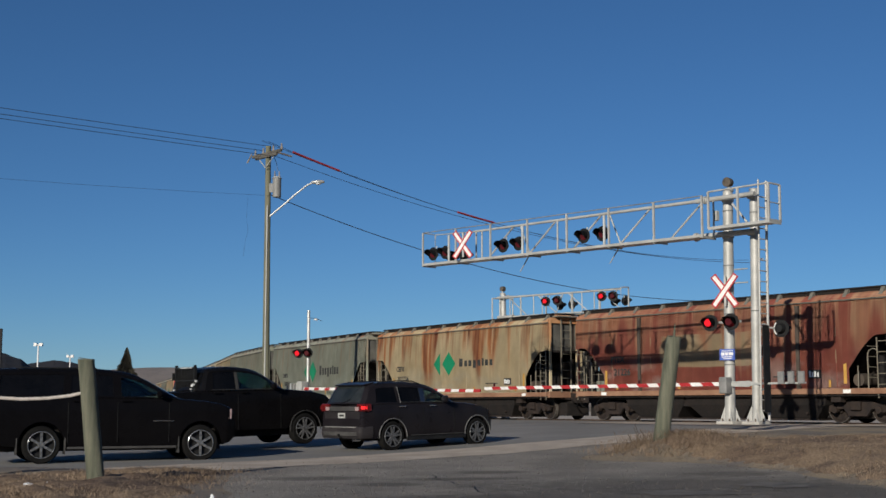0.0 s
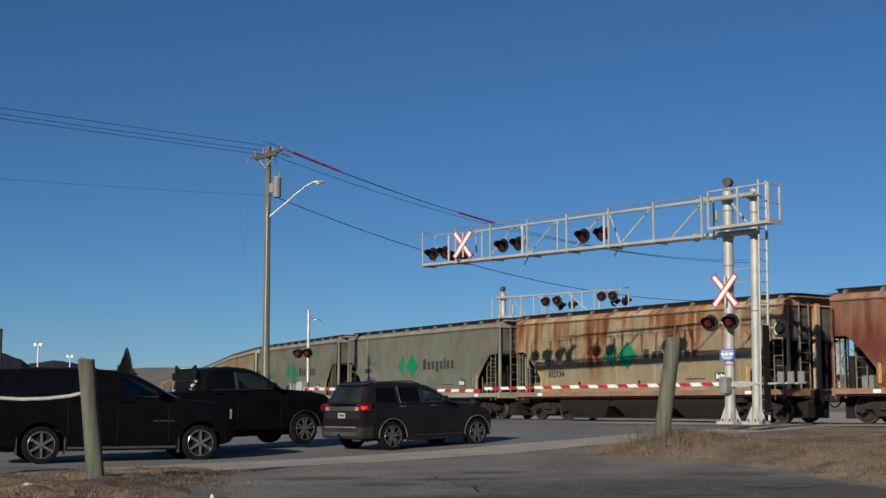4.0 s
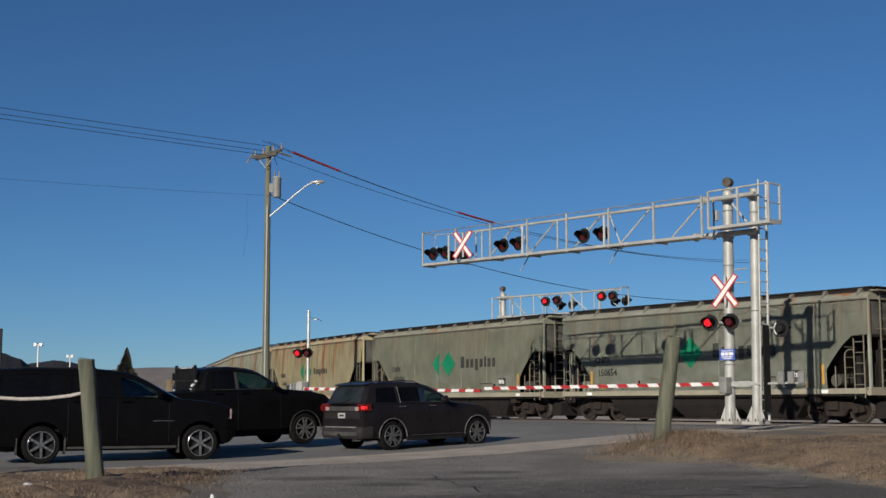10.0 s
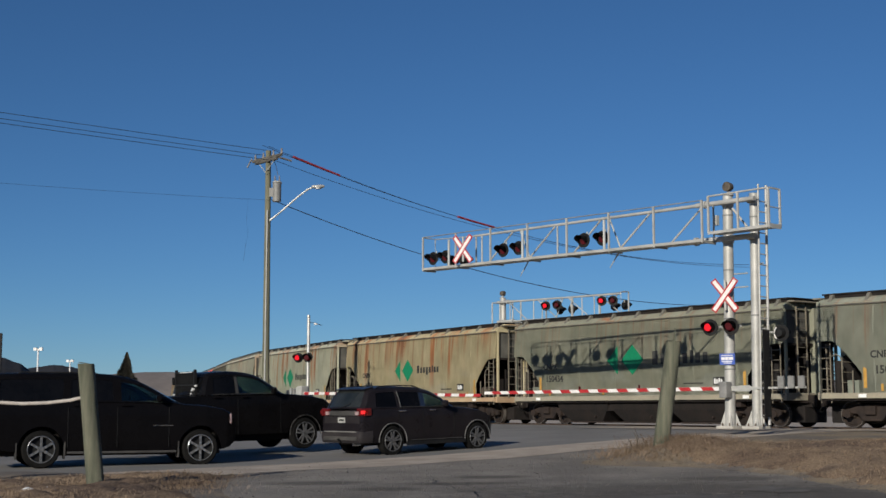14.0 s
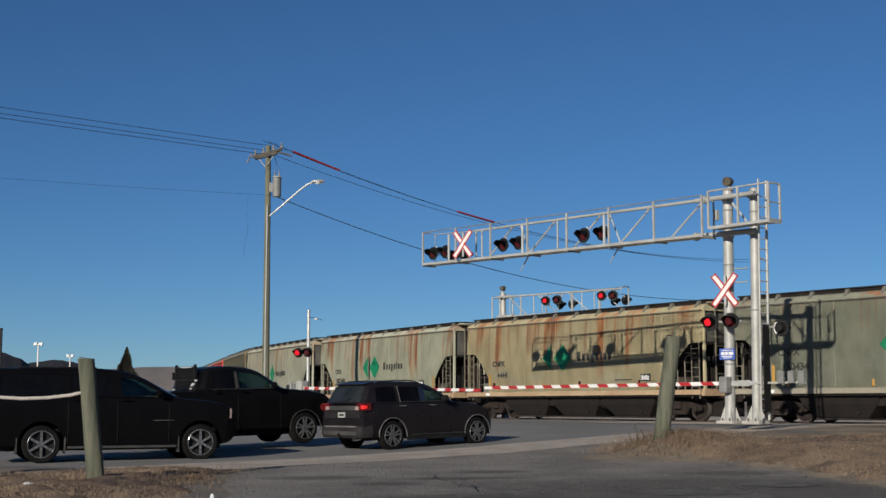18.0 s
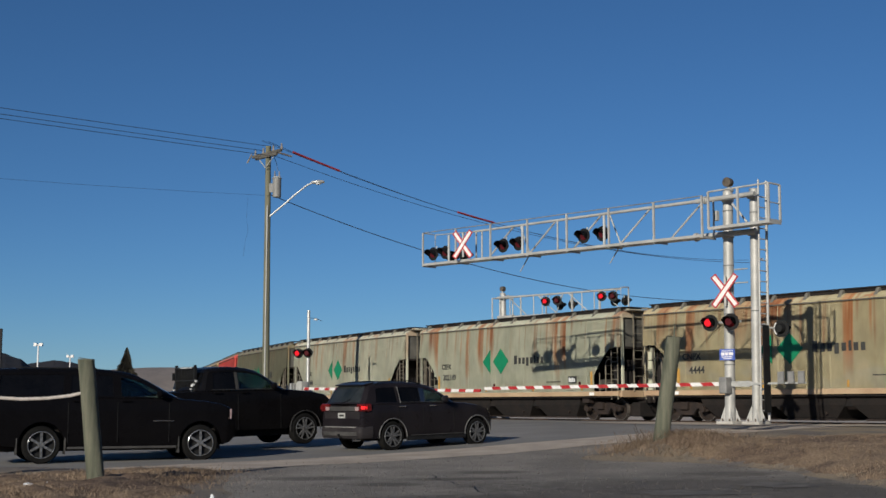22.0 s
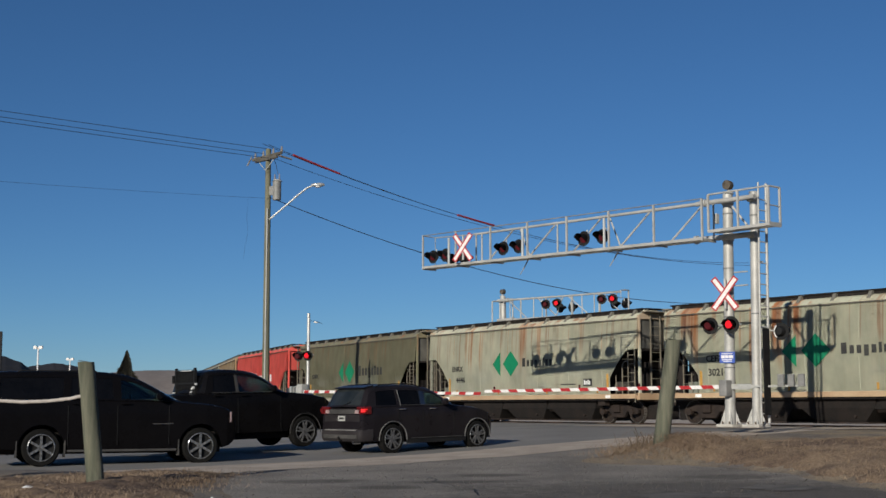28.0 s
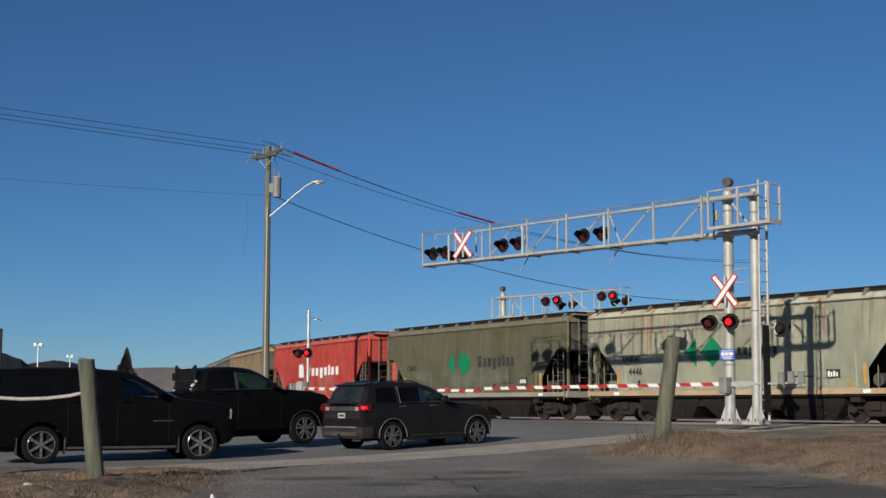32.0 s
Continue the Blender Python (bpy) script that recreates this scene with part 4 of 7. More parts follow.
    reuse("data_panel", "panel", lambda: box(-0.28, 0.28, -1.552, -1.54, 1.55, 1.85), M_LETTER, car, pose(h - 3.1, 0, 0))
    reuse("data_panel_text", "panel2", lambda: blocks(-0.22, 0.22, -1.558, 1.6, 1.8, 4), M_LETTER_W, car, pose(h - 3.1, 0, 0))
    reuse("load_stencil", "stencil", lambda: box(-0.5, 0.5, -1.552, -1.544, 1.61, 1.65), letter, car, pose(h - 4.4, 0, 0))
    face = lambda x, z: Matrix.Translation((x, y(z) - 0.004, z)) @ Euler((radians(90), 0, 0)).to_matrix().to_4x4()
    if mark:
        lettering(mark, 0.34, letter, car, face(-5.15, 2.36))
    if number:
        lettering(number, 0.38, letter, car, face(-4.9, 1.83))
    if diamonds:
        left, tall = diamonds      # the left tip, and the mark's height
        k = tall / 1.2
        part("logo_half_diamond", diamond_bm(left + 0.62 * k, 2.63, 0.62 * k, 0.57 * k, y(2.6), True), M_GREEN_LOGO, car)
        part("logo_diamond", diamond_bm(left + 1.46 * k, 2.63, 0.62 * k, 0.60 * k, y(2.6)), M_GREEN_LOGO, car)
    if emblem:
        # a white mark with one corner cut off
        part("logo_shape", prism([(emblem, 2.30), (emblem + 0.80, 2.30), (emblem + 0.80, 2.92), (emblem + 0.62, 3.10), (emblem, 3.10)], y(2.6) - 0.004, y(2.6) + 0.004), M_LETTER_W, car)
    if word:
        # cell by cell: capital, small, small, one with a tail, small, tall, small, small
        x0, length, cap, mat = word
        cells = ((1.20, 0.0, 1.0), (0.95, 0, 0.74), (1.0, 0, 0.74), (1.0, -0.24, 0.74), (1.0, 0, 0.74), (0.65, 0, 0.92), (1.0, 0, 0.74), (0.95, 0, 0.74))
        unit, x, z0 = length / sum(c[0] for c in cells), x0, 2.63 - 0.42 * cap
        for wide, low, high in cells:
            w = wide * unit
            part("logo_shape", prism([(x + 0.12 * w, z0 + low * cap), (x + 0.74 * w, z0 + low * cap), (x + 0.74 * w, z0 + high * cap), (x + 0.12 * w, z0 + high * cap)], y(2.6) - 0.004, y(2.6) + 0.004), mat, car)
            x += w
    return car


ROLLING = []
# end sheets are wagon paint in shade; the shade is in this colour
M_ENDWALL = surface("shaded_end_sheet", (0.060, 0.058, 0.052), (0.12, 0.115, 0.10), 1.5, 20, 0.8)
M_EQUIPGREEN = surface("equipment_green_grey", (0.13, 0.15, 0.12), (0.20, 0.21, 0.17), 3, 20, 0.7)
M_BRACKET = surface("board_bracket_steel", (0.10, 0.095, 0.08), (0.19, 0.18, 0.15), 2, 20, 0.7)
M_CHORD = surface("shadowed_top_chord", (0.07, 0.065, 0.055), (0.12, 0.11, 0.09), 2, 20, 0.75)
M_LADDER = surface("ladder_steel", (0.14, 0.125, 0.095), (0.21, 0.185, 0.14), 2, 20, 0.7)
PAINTS = {}


def build_train():
    buff, buff2 = (0.44, 0.355, 0.210), (0.50, 0.41, 0.255)
    grey, grey2 = (0.235, 0.245, 0.195), (0.29, 0.295, 0.235)
    cream, cream2 = (0.46, 0.465, 0.35), (0.52, 0.52, 0.395)
    olive, olive2 = (0.17, 0.165, 0.105), (0.21, 0.20, 0.13)
    P = lambda n, a, b, r, s, band=0.5: hopper_paint(n, a, b, r, seed=s, band=band)
    # grey and rusty ends, both darkened for the shade between wagons
    end_grey = surface("shaded_end_grey", (0.045, 0.042, 0.036), (0.085, 0.08, 0.066), 2, 20, 0.75)
    end_rust = surface("shaded_end_rust", (0.045, 0.036, 0.029), (0.085, 0.066, 0.050), 2, 20, 0.8)
    end_red = surface("wagon_end_red", (0.40, 0.05, 0.04), (0.46, 0.07, 0.055), 2, 20, 0.7)
    sill_rust = surface("sill_rust", (0.20, 0.105, 0.062), (0.28, 0.16, 0.095), 1.5, 15, 0.8)
    sill_grey = surface("sill_grey", (0.24, 0.22, 0.17), (0.3, 0.27, 0.2), 1.5, 15, 0.8)
    sill_buff = surface("sill_buff", (0.33, 0.22, 0.13), (0.42, 0.31, 0.19), 0.8, 15, 0.8)
    big = (0.80, 3.1, 0.54, M_LETTER)
    small = lambda x: (x, 2.25, 0.38, M_LETTER)
    S = lambda t: f"{t} covered hopper wagon with green diamond marks"
    cars = [
        hopper("rust-red covered hopper wagon with buff patches, heavily rusted", hopper_paint("paint_rust_red", (0.20, 0.055, 0.040), (0.26, 0.085, 0.056), 1.10, rust=(0.40, 0.25, 0.15), rust2=(0.34, 0.15, 0.08), seed=1.0, band=0.42, panel=(-0.35, 2.70, 2.2, 0.58, (0.36, 0.30, 0.18))), sill_rust, end_rust, "21226", "PTEX", ribs=True),
        hopper(S("rust-streaked buff"), P("paint_buff_rusty", buff, buff2, 1.0, 2.0, 0.40), sill_rust, end_rust, "302734", "CEFX", (0.47, 3.0, 0.38, M_LETTER), (-1.83, 1.15)),
        hopper(S("plain grey-green"), P("paint_grey_a", grey, grey2, 0.22, 3.0), sill_grey, end_grey, "150654", "CNPX", big, (-1.74, 1.2)),
        hopper(S("faded grey-green"), P("paint_grey_b", (0.235, 0.24, 0.18), (0.29, 0.288, 0.218), 0.16, 4.0), sill_grey, end_grey, "150434", "CNPX", (1.05, 3.1, 0.54, M_LETTER), (-1.51, 1.22)),
        hopper(S("yellowed and rust-stained"), P("paint_yellowed", (0.43, 0.375, 0.225), (0.49, 0.43, 0.27), 0.85, 5.0, 0.44), sill_buff, end_rust, "4444", "CNPX", small(0.36), (-1.93, 1.12)),
        hopper(S("pale cream, rust-streaked"), P("paint_cream_a", cream, cream2, 0.80, 6.0, 0.46), sill_buff, end_grey, "302149", "CEFX", small(0.38), (-2.05, 1.18)),
        hopper(S("pale cream, lightly rusted"), P("paint_cream_b", (0.49, 0.49, 0.375), (0.55, 0.545, 0.42), 0.50, 7.0), sill_buff, end_grey, "4446", "ENRX", small(0.0), (-2.23, 1.15)),
        hopper(S("olive-grey"), P("paint_olive", olive, olive2, 0.16, 8.0), sill_grey, end_grey, None, "CNPX", (0.86, 3.1, 0.54, M_LETTER), (-1.74, 1.22)),
        hopper("clean bright red covered hopper wagon with white lettering", P("paint_red", (0.66, 0.095, 0.075), (0.72, 0.13, 0.10), 0.05, 9.0), end_red, end_red, None, None, (-1.55, 5.3, 0.62, M_LETTER_W), None, M_LETTER_W, end_wall=end_red, emblem=-2.85),
        hopper(S("rusted buff"), P("paint_buff_b", buff, buff2, 0.75, 10.0, 0.45), sill_rust, end_rust, None, None, small(0.4), (-1.8, 1.15)),
        hopper("weathered grey covered hopper wagon", P("paint_grey_c", grey, grey2, 0.4, 11.0), sill_grey, end_grey),
        hopper("weathered buff covered hopper wagon", P("paint_buff_c", buff, buff2, 0.5, 12.0), sill_grey, end_grey),
    ]
    return cars


# metres that the train has gone, second by second
GONE = [(0, 0.0), (1, 3.22), (2, 6.46), (3, 9.71), (3.5, 11.34), (5.5, 17.97), (6, 19.65), (7, 23.04), (8, 26.41), (9, 29.72), (10, 33.01), (11, 36.31), (12, 39.64),
        (13, 42.99), (14, 46.32), (14.5, 47.98), (16.5, 54.49), (17, 56.09), (18, 59.28), (19, 62.42), (20, 65.5), (21, 68.52), (22, 71.48), (23, 74.41),
        (24, 77.31), (25, 80.23), (25.5, 81.71), (27.5, 87.74), (28, 89.28), (29, 92.37), (30, 95.46), (31, 98.55), (32, 101.63)]
FRONTS = [-2.80, 14.38, 31.10, 47.83, 64.60, 81.25, 98.06, 114.80, 132.5, 149.9, 166.7, 183.5]   # head of each wagon's roof at the start


def wagon_rows(front):
    rows = []
    for t, u in GONE:
        a, b = on_line(front - u + 1.75), on_line(front - u + BODY - 1.75)
        mid = ((a[0] + b[0]) / 2, (a[1] + b[1]) / 2)
        rows.append((t, pose(mid[0], mid[1], 0, 0, 0, math.degrees(math.atan2(a[1] - b[1], a[0] - b[0])))))
    return rows

# ---------------------------------------------------------------- crossing signals
def arm_frame(x, y, z, bearing):
    """Local x runs along the bearing, y to its left."""
    return pose(x, y, z, 0, 0, 90 - bearing)


FLASHERS = {"left": [], "right": []}


def signal_lamp(parent, x, y, z, turn, bulb=None, dia=0.50, back_bright=False):
    """A round crossing lamp: background disc, housing, hood and lens. It faces local +y turned by turn degrees; bulb: the flasher's side."""
    base = pose(x, y, z, 0, 0, turn)
    body = part("signal_lamp", rod((0, -0.17, 0), (0, 0.0, 0), 0.11, 0.155, 18), M_GREY_EQUIP if back_bright else M_BLACK, parent, "", base, True)
    r = dia / 2
    def disc():
        bm = rod((0, 0.0, 0), (0, 0.012, 0), r, n=32)
        return bm
    reuse("background_disc", f"disc{dia}", disc, M_BLACK, body)
    reuse("lens", "lens", lambda: rod((0, 0.014, 0), (0, 0.035, 0), 0.150, 0.135, 28), M_LENS_OFF, body, label="dark red glass lens")

    def hood():
        bm = bmesh.new()
        rings = []
        for yy, span in ((0.012, 250), (0.16, 230), (0.34, 150)):
            a0, a1 = radians(90 - span / 2), radians(90 + span / 2)
            rings.append([Vector((0.165 * math.cos(a0 + (a1 - a0) * k / 16), yy, 0.165 * math.sin(a0 + (a1 - a0) * k / 16) - 0.04 * yy)) for k in range(17)])
        vs = [[bm.verts.new(p) for p in r_] for r_ in rings]
        for a, b in zip(vs, vs[1:]):
            for k in range(16):
                bm.faces.new((a[k], a[k + 1], b[k + 1], b[k]))
        bmesh.ops.solidify(bm, geom=bm.faces[:], thickness=0.008)
        return bm
    reuse("hood", "hood", hood, M_BLACK, body, smooth=True)
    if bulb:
        # the flash is made by an added disc, not a lamp part: its lit face swings out and away
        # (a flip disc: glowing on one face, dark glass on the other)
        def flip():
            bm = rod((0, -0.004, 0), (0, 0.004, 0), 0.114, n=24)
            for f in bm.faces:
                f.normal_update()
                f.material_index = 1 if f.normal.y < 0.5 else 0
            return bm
        flash_disc = reuse("reflector", "flash_disc", flip, M_LAMP_ON, body, pose(0, 0.17, 0), label="added flip disc for the flash, glowing red on one face")
        if len(flash_disc.data.materials) < 2:
            flash_disc.data.materials.append(M_LENS_OFF)
        FLASHERS[bulb].append(flash_disc)
    return body


def crossbuck(parent, x, y, z, turn, arm=1.18):
    face = part("crossbuck", box(-0.03, 0.03, -0.05, 0.0, -0.45, 0.45), M_GREY_EQUIP, parent, "", pose(x, y, z, 0, 0, turn))
    for k, a in enumerate((38, -38)):
        m = pose(0, 0.012 + 0.012 * k, 0, 0, a, 0)
        b = reuse("blade", "blade", lambda: box(-0.10, 0.10, -0.004, 0.004, -0.59, 0.59), M_RED, face, m, label="red-edged white sign blade")
        reuse("blade_face", "bladeface", lambda: box(-0.056, 0.056, 0.0045, 0.0075, -0.55, 0.55), M_WHITE, face, m)
    return face


def mast_base(parent, x, y, r, dia_plate=0.75):
    part("base_plate", box(x - 0.30, x + 0.30, y - 0.30, y + 0.30, 0.0, 0.09), M_CONCRETE, parent, bevel=0.02)
    for a in (45, 135, 225, 315):
        c, s = math.cos(radians(a)), math.sin(radians(a))
        p = [(x + c * r * 0.9, y + s * r * 0.9, 0.09), (x + c * 0.30, y + s * 0.30, 0.09), (x + c * r * 0.9, y + s * r * 0.9, 0.55)]
        part("gusset", plate(p, 0.03), M_ALU, parent)
    for a in range(0, 360, 60):
        c, s = math.cos(radians(a)) * 0.25, math.sin(radians(a)) * 0.25
        reuse("anchor_bolt", "bolt", lambda: rod((0, 0, 0.09), (0, 0, 0.17), 0.022, n=6), M_RAIL, parent, pose(x + c, y + s, 0))


def gate(parent, z, first, last, x0=-2.68, tip_z=None):
    """A striped boom along local x with counterweights behind the mast."""
    bm = bmesh.new()
    tz = z if tip_z is None else tip_z
    L = last - first
    boom = part("boom", prism([(first, z - 0.055), (last, tz - 0.05), (last, tz + 0.05), (first, z + 0.055)], 0.285, 0.315), M_WHITE, parent, "white boom with red stripes")
    n = int(L / 0.42)
    for k in range(n):
        if k % 2:
            continue
        f = lambda x: z + (tz - z) * (x - first) / L
        a, b = first + k * 0.42 + 0.2, first + k * 0.42 + 0.62
        sl = 0.05
        part("stripe", prism([(a - sl, f(a) - 0.053), (b - sl, f(b) - 0.053), (b + sl, f(b) + 0.053), (a + sl, f(a) + 0.053)], 0.278, 0.322), M_RED, boom)
    for x in (last - 0.5, last - L * 0.45, last - L * 0.7):
        part("boom_light", rod((x, 0.30, f(x) + 0.06), (x, 0.30, f(x) + 0.16), 0.035, n=10), M_LENS_OFF, boom)
    part("gate_mechanism", box(-0.14, 0.13, 0.13, 0.40, z - 0.28, z + 0.20), M_WEIGHT, parent, "grey gate machine housing", bevel=0.03)
    for y in (0.12,):
        part("support_arm", prism([(0.75, z - 0.05), (0.75, z + 0.05), (-0.75, z + 0.09), (-0.9, z + 0.03), (-2.68, z + 0.03), (-2.68, z - 0.02), (-0.9, z - 0.03), (-0.75, z - 0.09)], y - 0.015, y + 0.015), M_GREY_EQUIP, parent)
    for k in range(3):
        part("counterweight", box(x0 + 0.34 * k, x0 + 0.34 * k + 0.20, 0.16, 0.22, z - 0.02, z + 0.33), M_WEIGHT, parent, bevel=0.008)


def cantilever(m, label, length, chord, rise, lamps, cage=True, fy=0.36, cy=-0.28, walk_z=None, first=0.85):
    """A walkway gantry: mast pair, pipe truss and walkway with handrail. Local x runs out along the arm, +y faces the oncoming traffic.
    The truss lies in the plane y = cy, the walkway's front edge at y = fy."""
    g = thing("signal_gantry", m, label, "signal gantry", "signal gantries of the crossing")
    lean = 0.017
    top = chord + 1.33
    L = length
    part("mast", rod((0.04, 0, 0.08), (0.04 - lean * top, 0, top), 0.155, 0.15, 24), M_ALU, g, "", None, True)
    part("mast_cap", rod((-lean * top, 0, top), (-lean * top, 0, top + 0.06), 0.165, 0.12, 20), M_ALU, g)
    part("bell_stem", rod((-lean * top, 0, top + 0.05), (-lean * top, 0, top + 0.16), 0.05, n=10), M_GREY_EQUIP, g)
    bell = rod((-lean * top, -0.10, top + 0.27), (-lean * top, 0.12, top + 0.27), 0.125, 0.15, 18)
    part("bell", bell, M_BRONZE, g, "dark bronze warning bell", None, True, 0.02)
    ctop = top - 0.06 if cage else chord - 0.5
    part("column", rod((-0.91, 0, 0.08), (-0.91 - lean * ctop, 0, ctop), 0.135, 0.13, 22), M_ALU, g, "", None, True)
    part("column_cap", rod((-0.88 - lean * ctop, 0, ctop), (-0.88 - lean * ctop, 0, ctop + 0.03), 0.135, 0.11, 20), M_ALU, g)
    mast_base(g, 0.04, 0, 0.155)
    mast_base(g, -0.88, 0, 0.125)
    lo = lambda x: (chord if walk_z is None else walk_z) + rise * x / L
    hi = lambda x: chord + 1.10 + (rise - 0.06) * x / L
    for x in (0.04, -0.88) if cage else (0.04,):
        for zz in (lo(0) + 0.04, hi(0)):
            part("clamp", rod((x - lean * zz, 0, zz - 0.09), (x - lean * zz, 0, zz + 0.09), 0.178, n=20), M_ALU, g, "", None, True)
            if cage:
                part("saddle", box(x - lean * zz - 0.12, x - lean * zz + 0.12, 0.12, cy - 0.02, zz - 0.07, zz + 0.07), M_ALU, g, "", None, False, 0.015)
    # truss: two stout pipes, posts and diagonals
    end = L - 2.2 if cage else L
    part("lower_chord", rod((-1.25 if cage else -0.2, cy, lo(-1.2) + 0.04), (0.9, cy, lo(0.9) + 0.04), 0.085, 0.085, 14), M_ALU, g, "", None, True)
    part("lower_chord", rod((0.8, cy, lo(0.8) + 0.03), (L, cy, lo(L) + 0.03), 0.055, 0.042, 12), M_ALU, g, "", None, True)
    x0 = -1.25 if cage else -0.2
    part("upper_chord", rod((x0, cy, hi(x0)), (0.9, cy, hi(0.9)), 0.075, 0.075, 14), M_ALU, g, "", None, True)
    part("upper_chord", rod((0.8, cy, hi(0.8)), (end, cy, hi(end)), 0.055, 0.04, 12), M_ALU, g, "", None, True)
    part("flange", rod((0.86, cy, lo(0.9) + 0.035), (0.95, cy, lo(0.95) + 0.035), 0.13, n=16), M_ALU, g)
    part("flange", rod((0.5, cy, hi(0.5)), (0.58, cy, hi(0.58)), 0.12, n=16), M_GREY_EQUIP, g)
    k, x = 0, 0.65
    while x < end - 0.5:
        x2 = x + 1.22
        part("truss_diagonal", rod((x, cy, hi(x) - 0.05), (x2, cy, lo(x2) + 0.10), 0.030, n=8), M_ALU, g)
        if k % 2 and x2 + 0.45 < end:
            part("truss_diagonal", rod((x2 + 0.02, cy, lo(x2) + 0.10), (x2 + 0.47, cy, hi(x2) - 0.05), 0.026, n=8), M_GREY_EQUIP, g)
            part("drip_bracket", rod((x2 + 0.10, cy, lo(x2) - 0.05), (x2 + 0.50, cy, lo(x2) - 0.52), 0.026, 0.014, 6), M_GREY_EQUIP, g)
        x, k = x + 2.09, k + 1
    for x in (0.25, 6.81, 10.62, 10.93):
        if x < end:
            part("truss_post", rod((x, cy, lo(x)), (x, cy, hi(x)), 0.03, n=8), M_ALU, g)
    # walkway: a grating on cross bearers in front of the truss, with a toe board and a handrail
    part("walkway", prism([(first, lo(first) - 0.06), (L, lo(L) - 0.06), (L, lo(L) - 0.02), (first, lo(first) - 0.02)], min(cy + 0.06, fy), fy), M_GALV, g)
    part("toe_board", prism([(first, lo(first) - 0.07), (L, lo(L) - 0.07), (L, lo(L) + 0.015), (first, lo(first) + 0.015)], fy + 0.002, fy + 0.025), M_ALU, g)
    n = round((L - first) / 1.88)
    for k in range(n + 1):
        x = first + 0.03 + (L - first - 0.06) * k / n
        part("rail_post", box(x - 0.03, x + 0.03, fy - 0.02, fy + 0.03, lo(x) - 0.09, lo(x) + 1.17), M_ALU, g)
        part("bearer", rod((x, cy, lo(x) - 0.08), (x, fy, lo(x) - 0.08), 0.03, n=6), M_ALU, g)
    part("handrail", rod((first, fy, lo(first) + 1.17), (L, fy, lo(L) + 1.17), 0.017, n=8), M_WEIGHT, g)
    part("end_rail", pipe([(L, fy, lo(L) + 1.17), (L + 0.02, (fy + cy) / 2, lo(L) + 1.17), (L, cy, lo(L) + 1.15), (L, cy, lo(L) - 0.04)], 0.022, 8), M_ALU, g)
    part("back_rail", rod((L, cy, lo(L) + 1.15), (end, cy, hi(end)), 0.020, n=8), M_GALV, g)
    if cage:
        fl, by, x0, x1 = 5.74, 0.36, -2.17, -0.04
        part("cage_floor", box(x0, x1, by, fy, fl - 0.02, fl + 0.02), M_GALV, g)
        part("floor_edge", box(x0 - 0.02, x1 + 0.02, fy + 0.002, fy + 0.025, fl - 0.04, fl + 0.045), M_ALU, g)
        part("floor_edge", box(x0 - 0.03, x0 - 0.004, by, fy, fl - 0.06, fl + 0.07), M_ALU, g)
        for x, y in ((x0, fy), ((x0 + x1) / 2, fy), (x1, fy), (x0, by)):
            part("cage_post", box(x - 0.03, x + 0.03, y - 0.02, y + 0.03, fl, fl + 1.10), M_ALU, g)
        part("cage_rail", pipe([(x1, fy, fl + 1.10), (x0, fy, fl + 1.10), (x0, by, fl + 1.10)], 0.028, 8), M_ALU, g)
        part("cage_mid_rail", rod((x0, fy, fl + 0.55), (x0, by, fl + 0.55), 0.018, n=6), M_ALU, g)
        part("cage_brace", rod((-0.45, cy, 6.5), (-0.95, cy, 5.9), 0.035, n=8), M_ALU, g)
        for y, thick in ((-0.05, 0.040), (0.33, 0.028)):
            part("ladder_stile", rod((-1.30, y, 0.12), (-1.42, y, fl + 1.36), thick, n=8), M_ALU, g)
        for x, zz in ((0.04, 1.75), (0.04, 3.25), (0.04, 4.7), (-0.91, 3.3), (-0.91, 6.2), (0.04, 6.35)):
            part("strap", rod((x - lean * zz, 0, zz - 0.02), (x - lean * zz, 0, zz + 0.02), 0.162 if x > 0 else 0.142, n=22), M_WEIGHT, g, "", None, True)
        part("cable_conduit", rod((0.04, -0.17, 0.4), (-0.06, -0.17, 5.5), 0.02, n=6), M_WEIGHT, g)
        for k in range(21):
            reuse("rung", "rung", lambda: rod((-1.30, -0.05, 0), (-1.30, 0.33, 0), 0.018, n=6), M_ALU, g, pose(-0.0174 * (0.4 + 0.31 * k), 0, 0.4 + 0.31 * k))
        for zz in (1.0, 2.9, 4.8):
            part("ladder_bracket", rod((-0.9, 0, zz), (-1.34, 0.08, zz), 0.02, n=6), M_ALU, g)
        part("ladder_guard", box(-1.42, -1.39, 0.0, 0.30, 0.35, 2.85), M_BLACK, g, "dark plate that closes the lower ladder")
        for zz in (4.55, 4.15):
            part("step_bracket", rod((-0.80, 0.10, zz), (-0.35, 0.16, zz), 0.02, n=6), M_GREY_EQUIP, g)
        part("junction_box", box(0.16, 0.30, 0.12, 0.26, chord + 0.45, chord + 0.75), M_GREY_EQUIP, g, bevel=0.01)
    else:
        for x in (0.7, 1.5, 2.4, 3.0, 5.0, 5.7, 6.5):
            part("truss_post", rod((x, cy, lo(x)), (x, cy, hi(x)), 0.026, n=8), M_ALU, g)
        for k in range(5):
            part("rung", rod((-0.32, 0.3, chord - 0.8 + 0.36 * k), (-0.60, 0.3, chord - 0.8 + 0.36 * k), 0.022, n=6), M_ALU, g)
        for x in (-0.32, -0.60, 0.35):
            part("cage_post", rod((x, 0.3, chord - 1.0), (x, 0.3, chord + 1.1), 0.038, n=8), M_ALU, g)
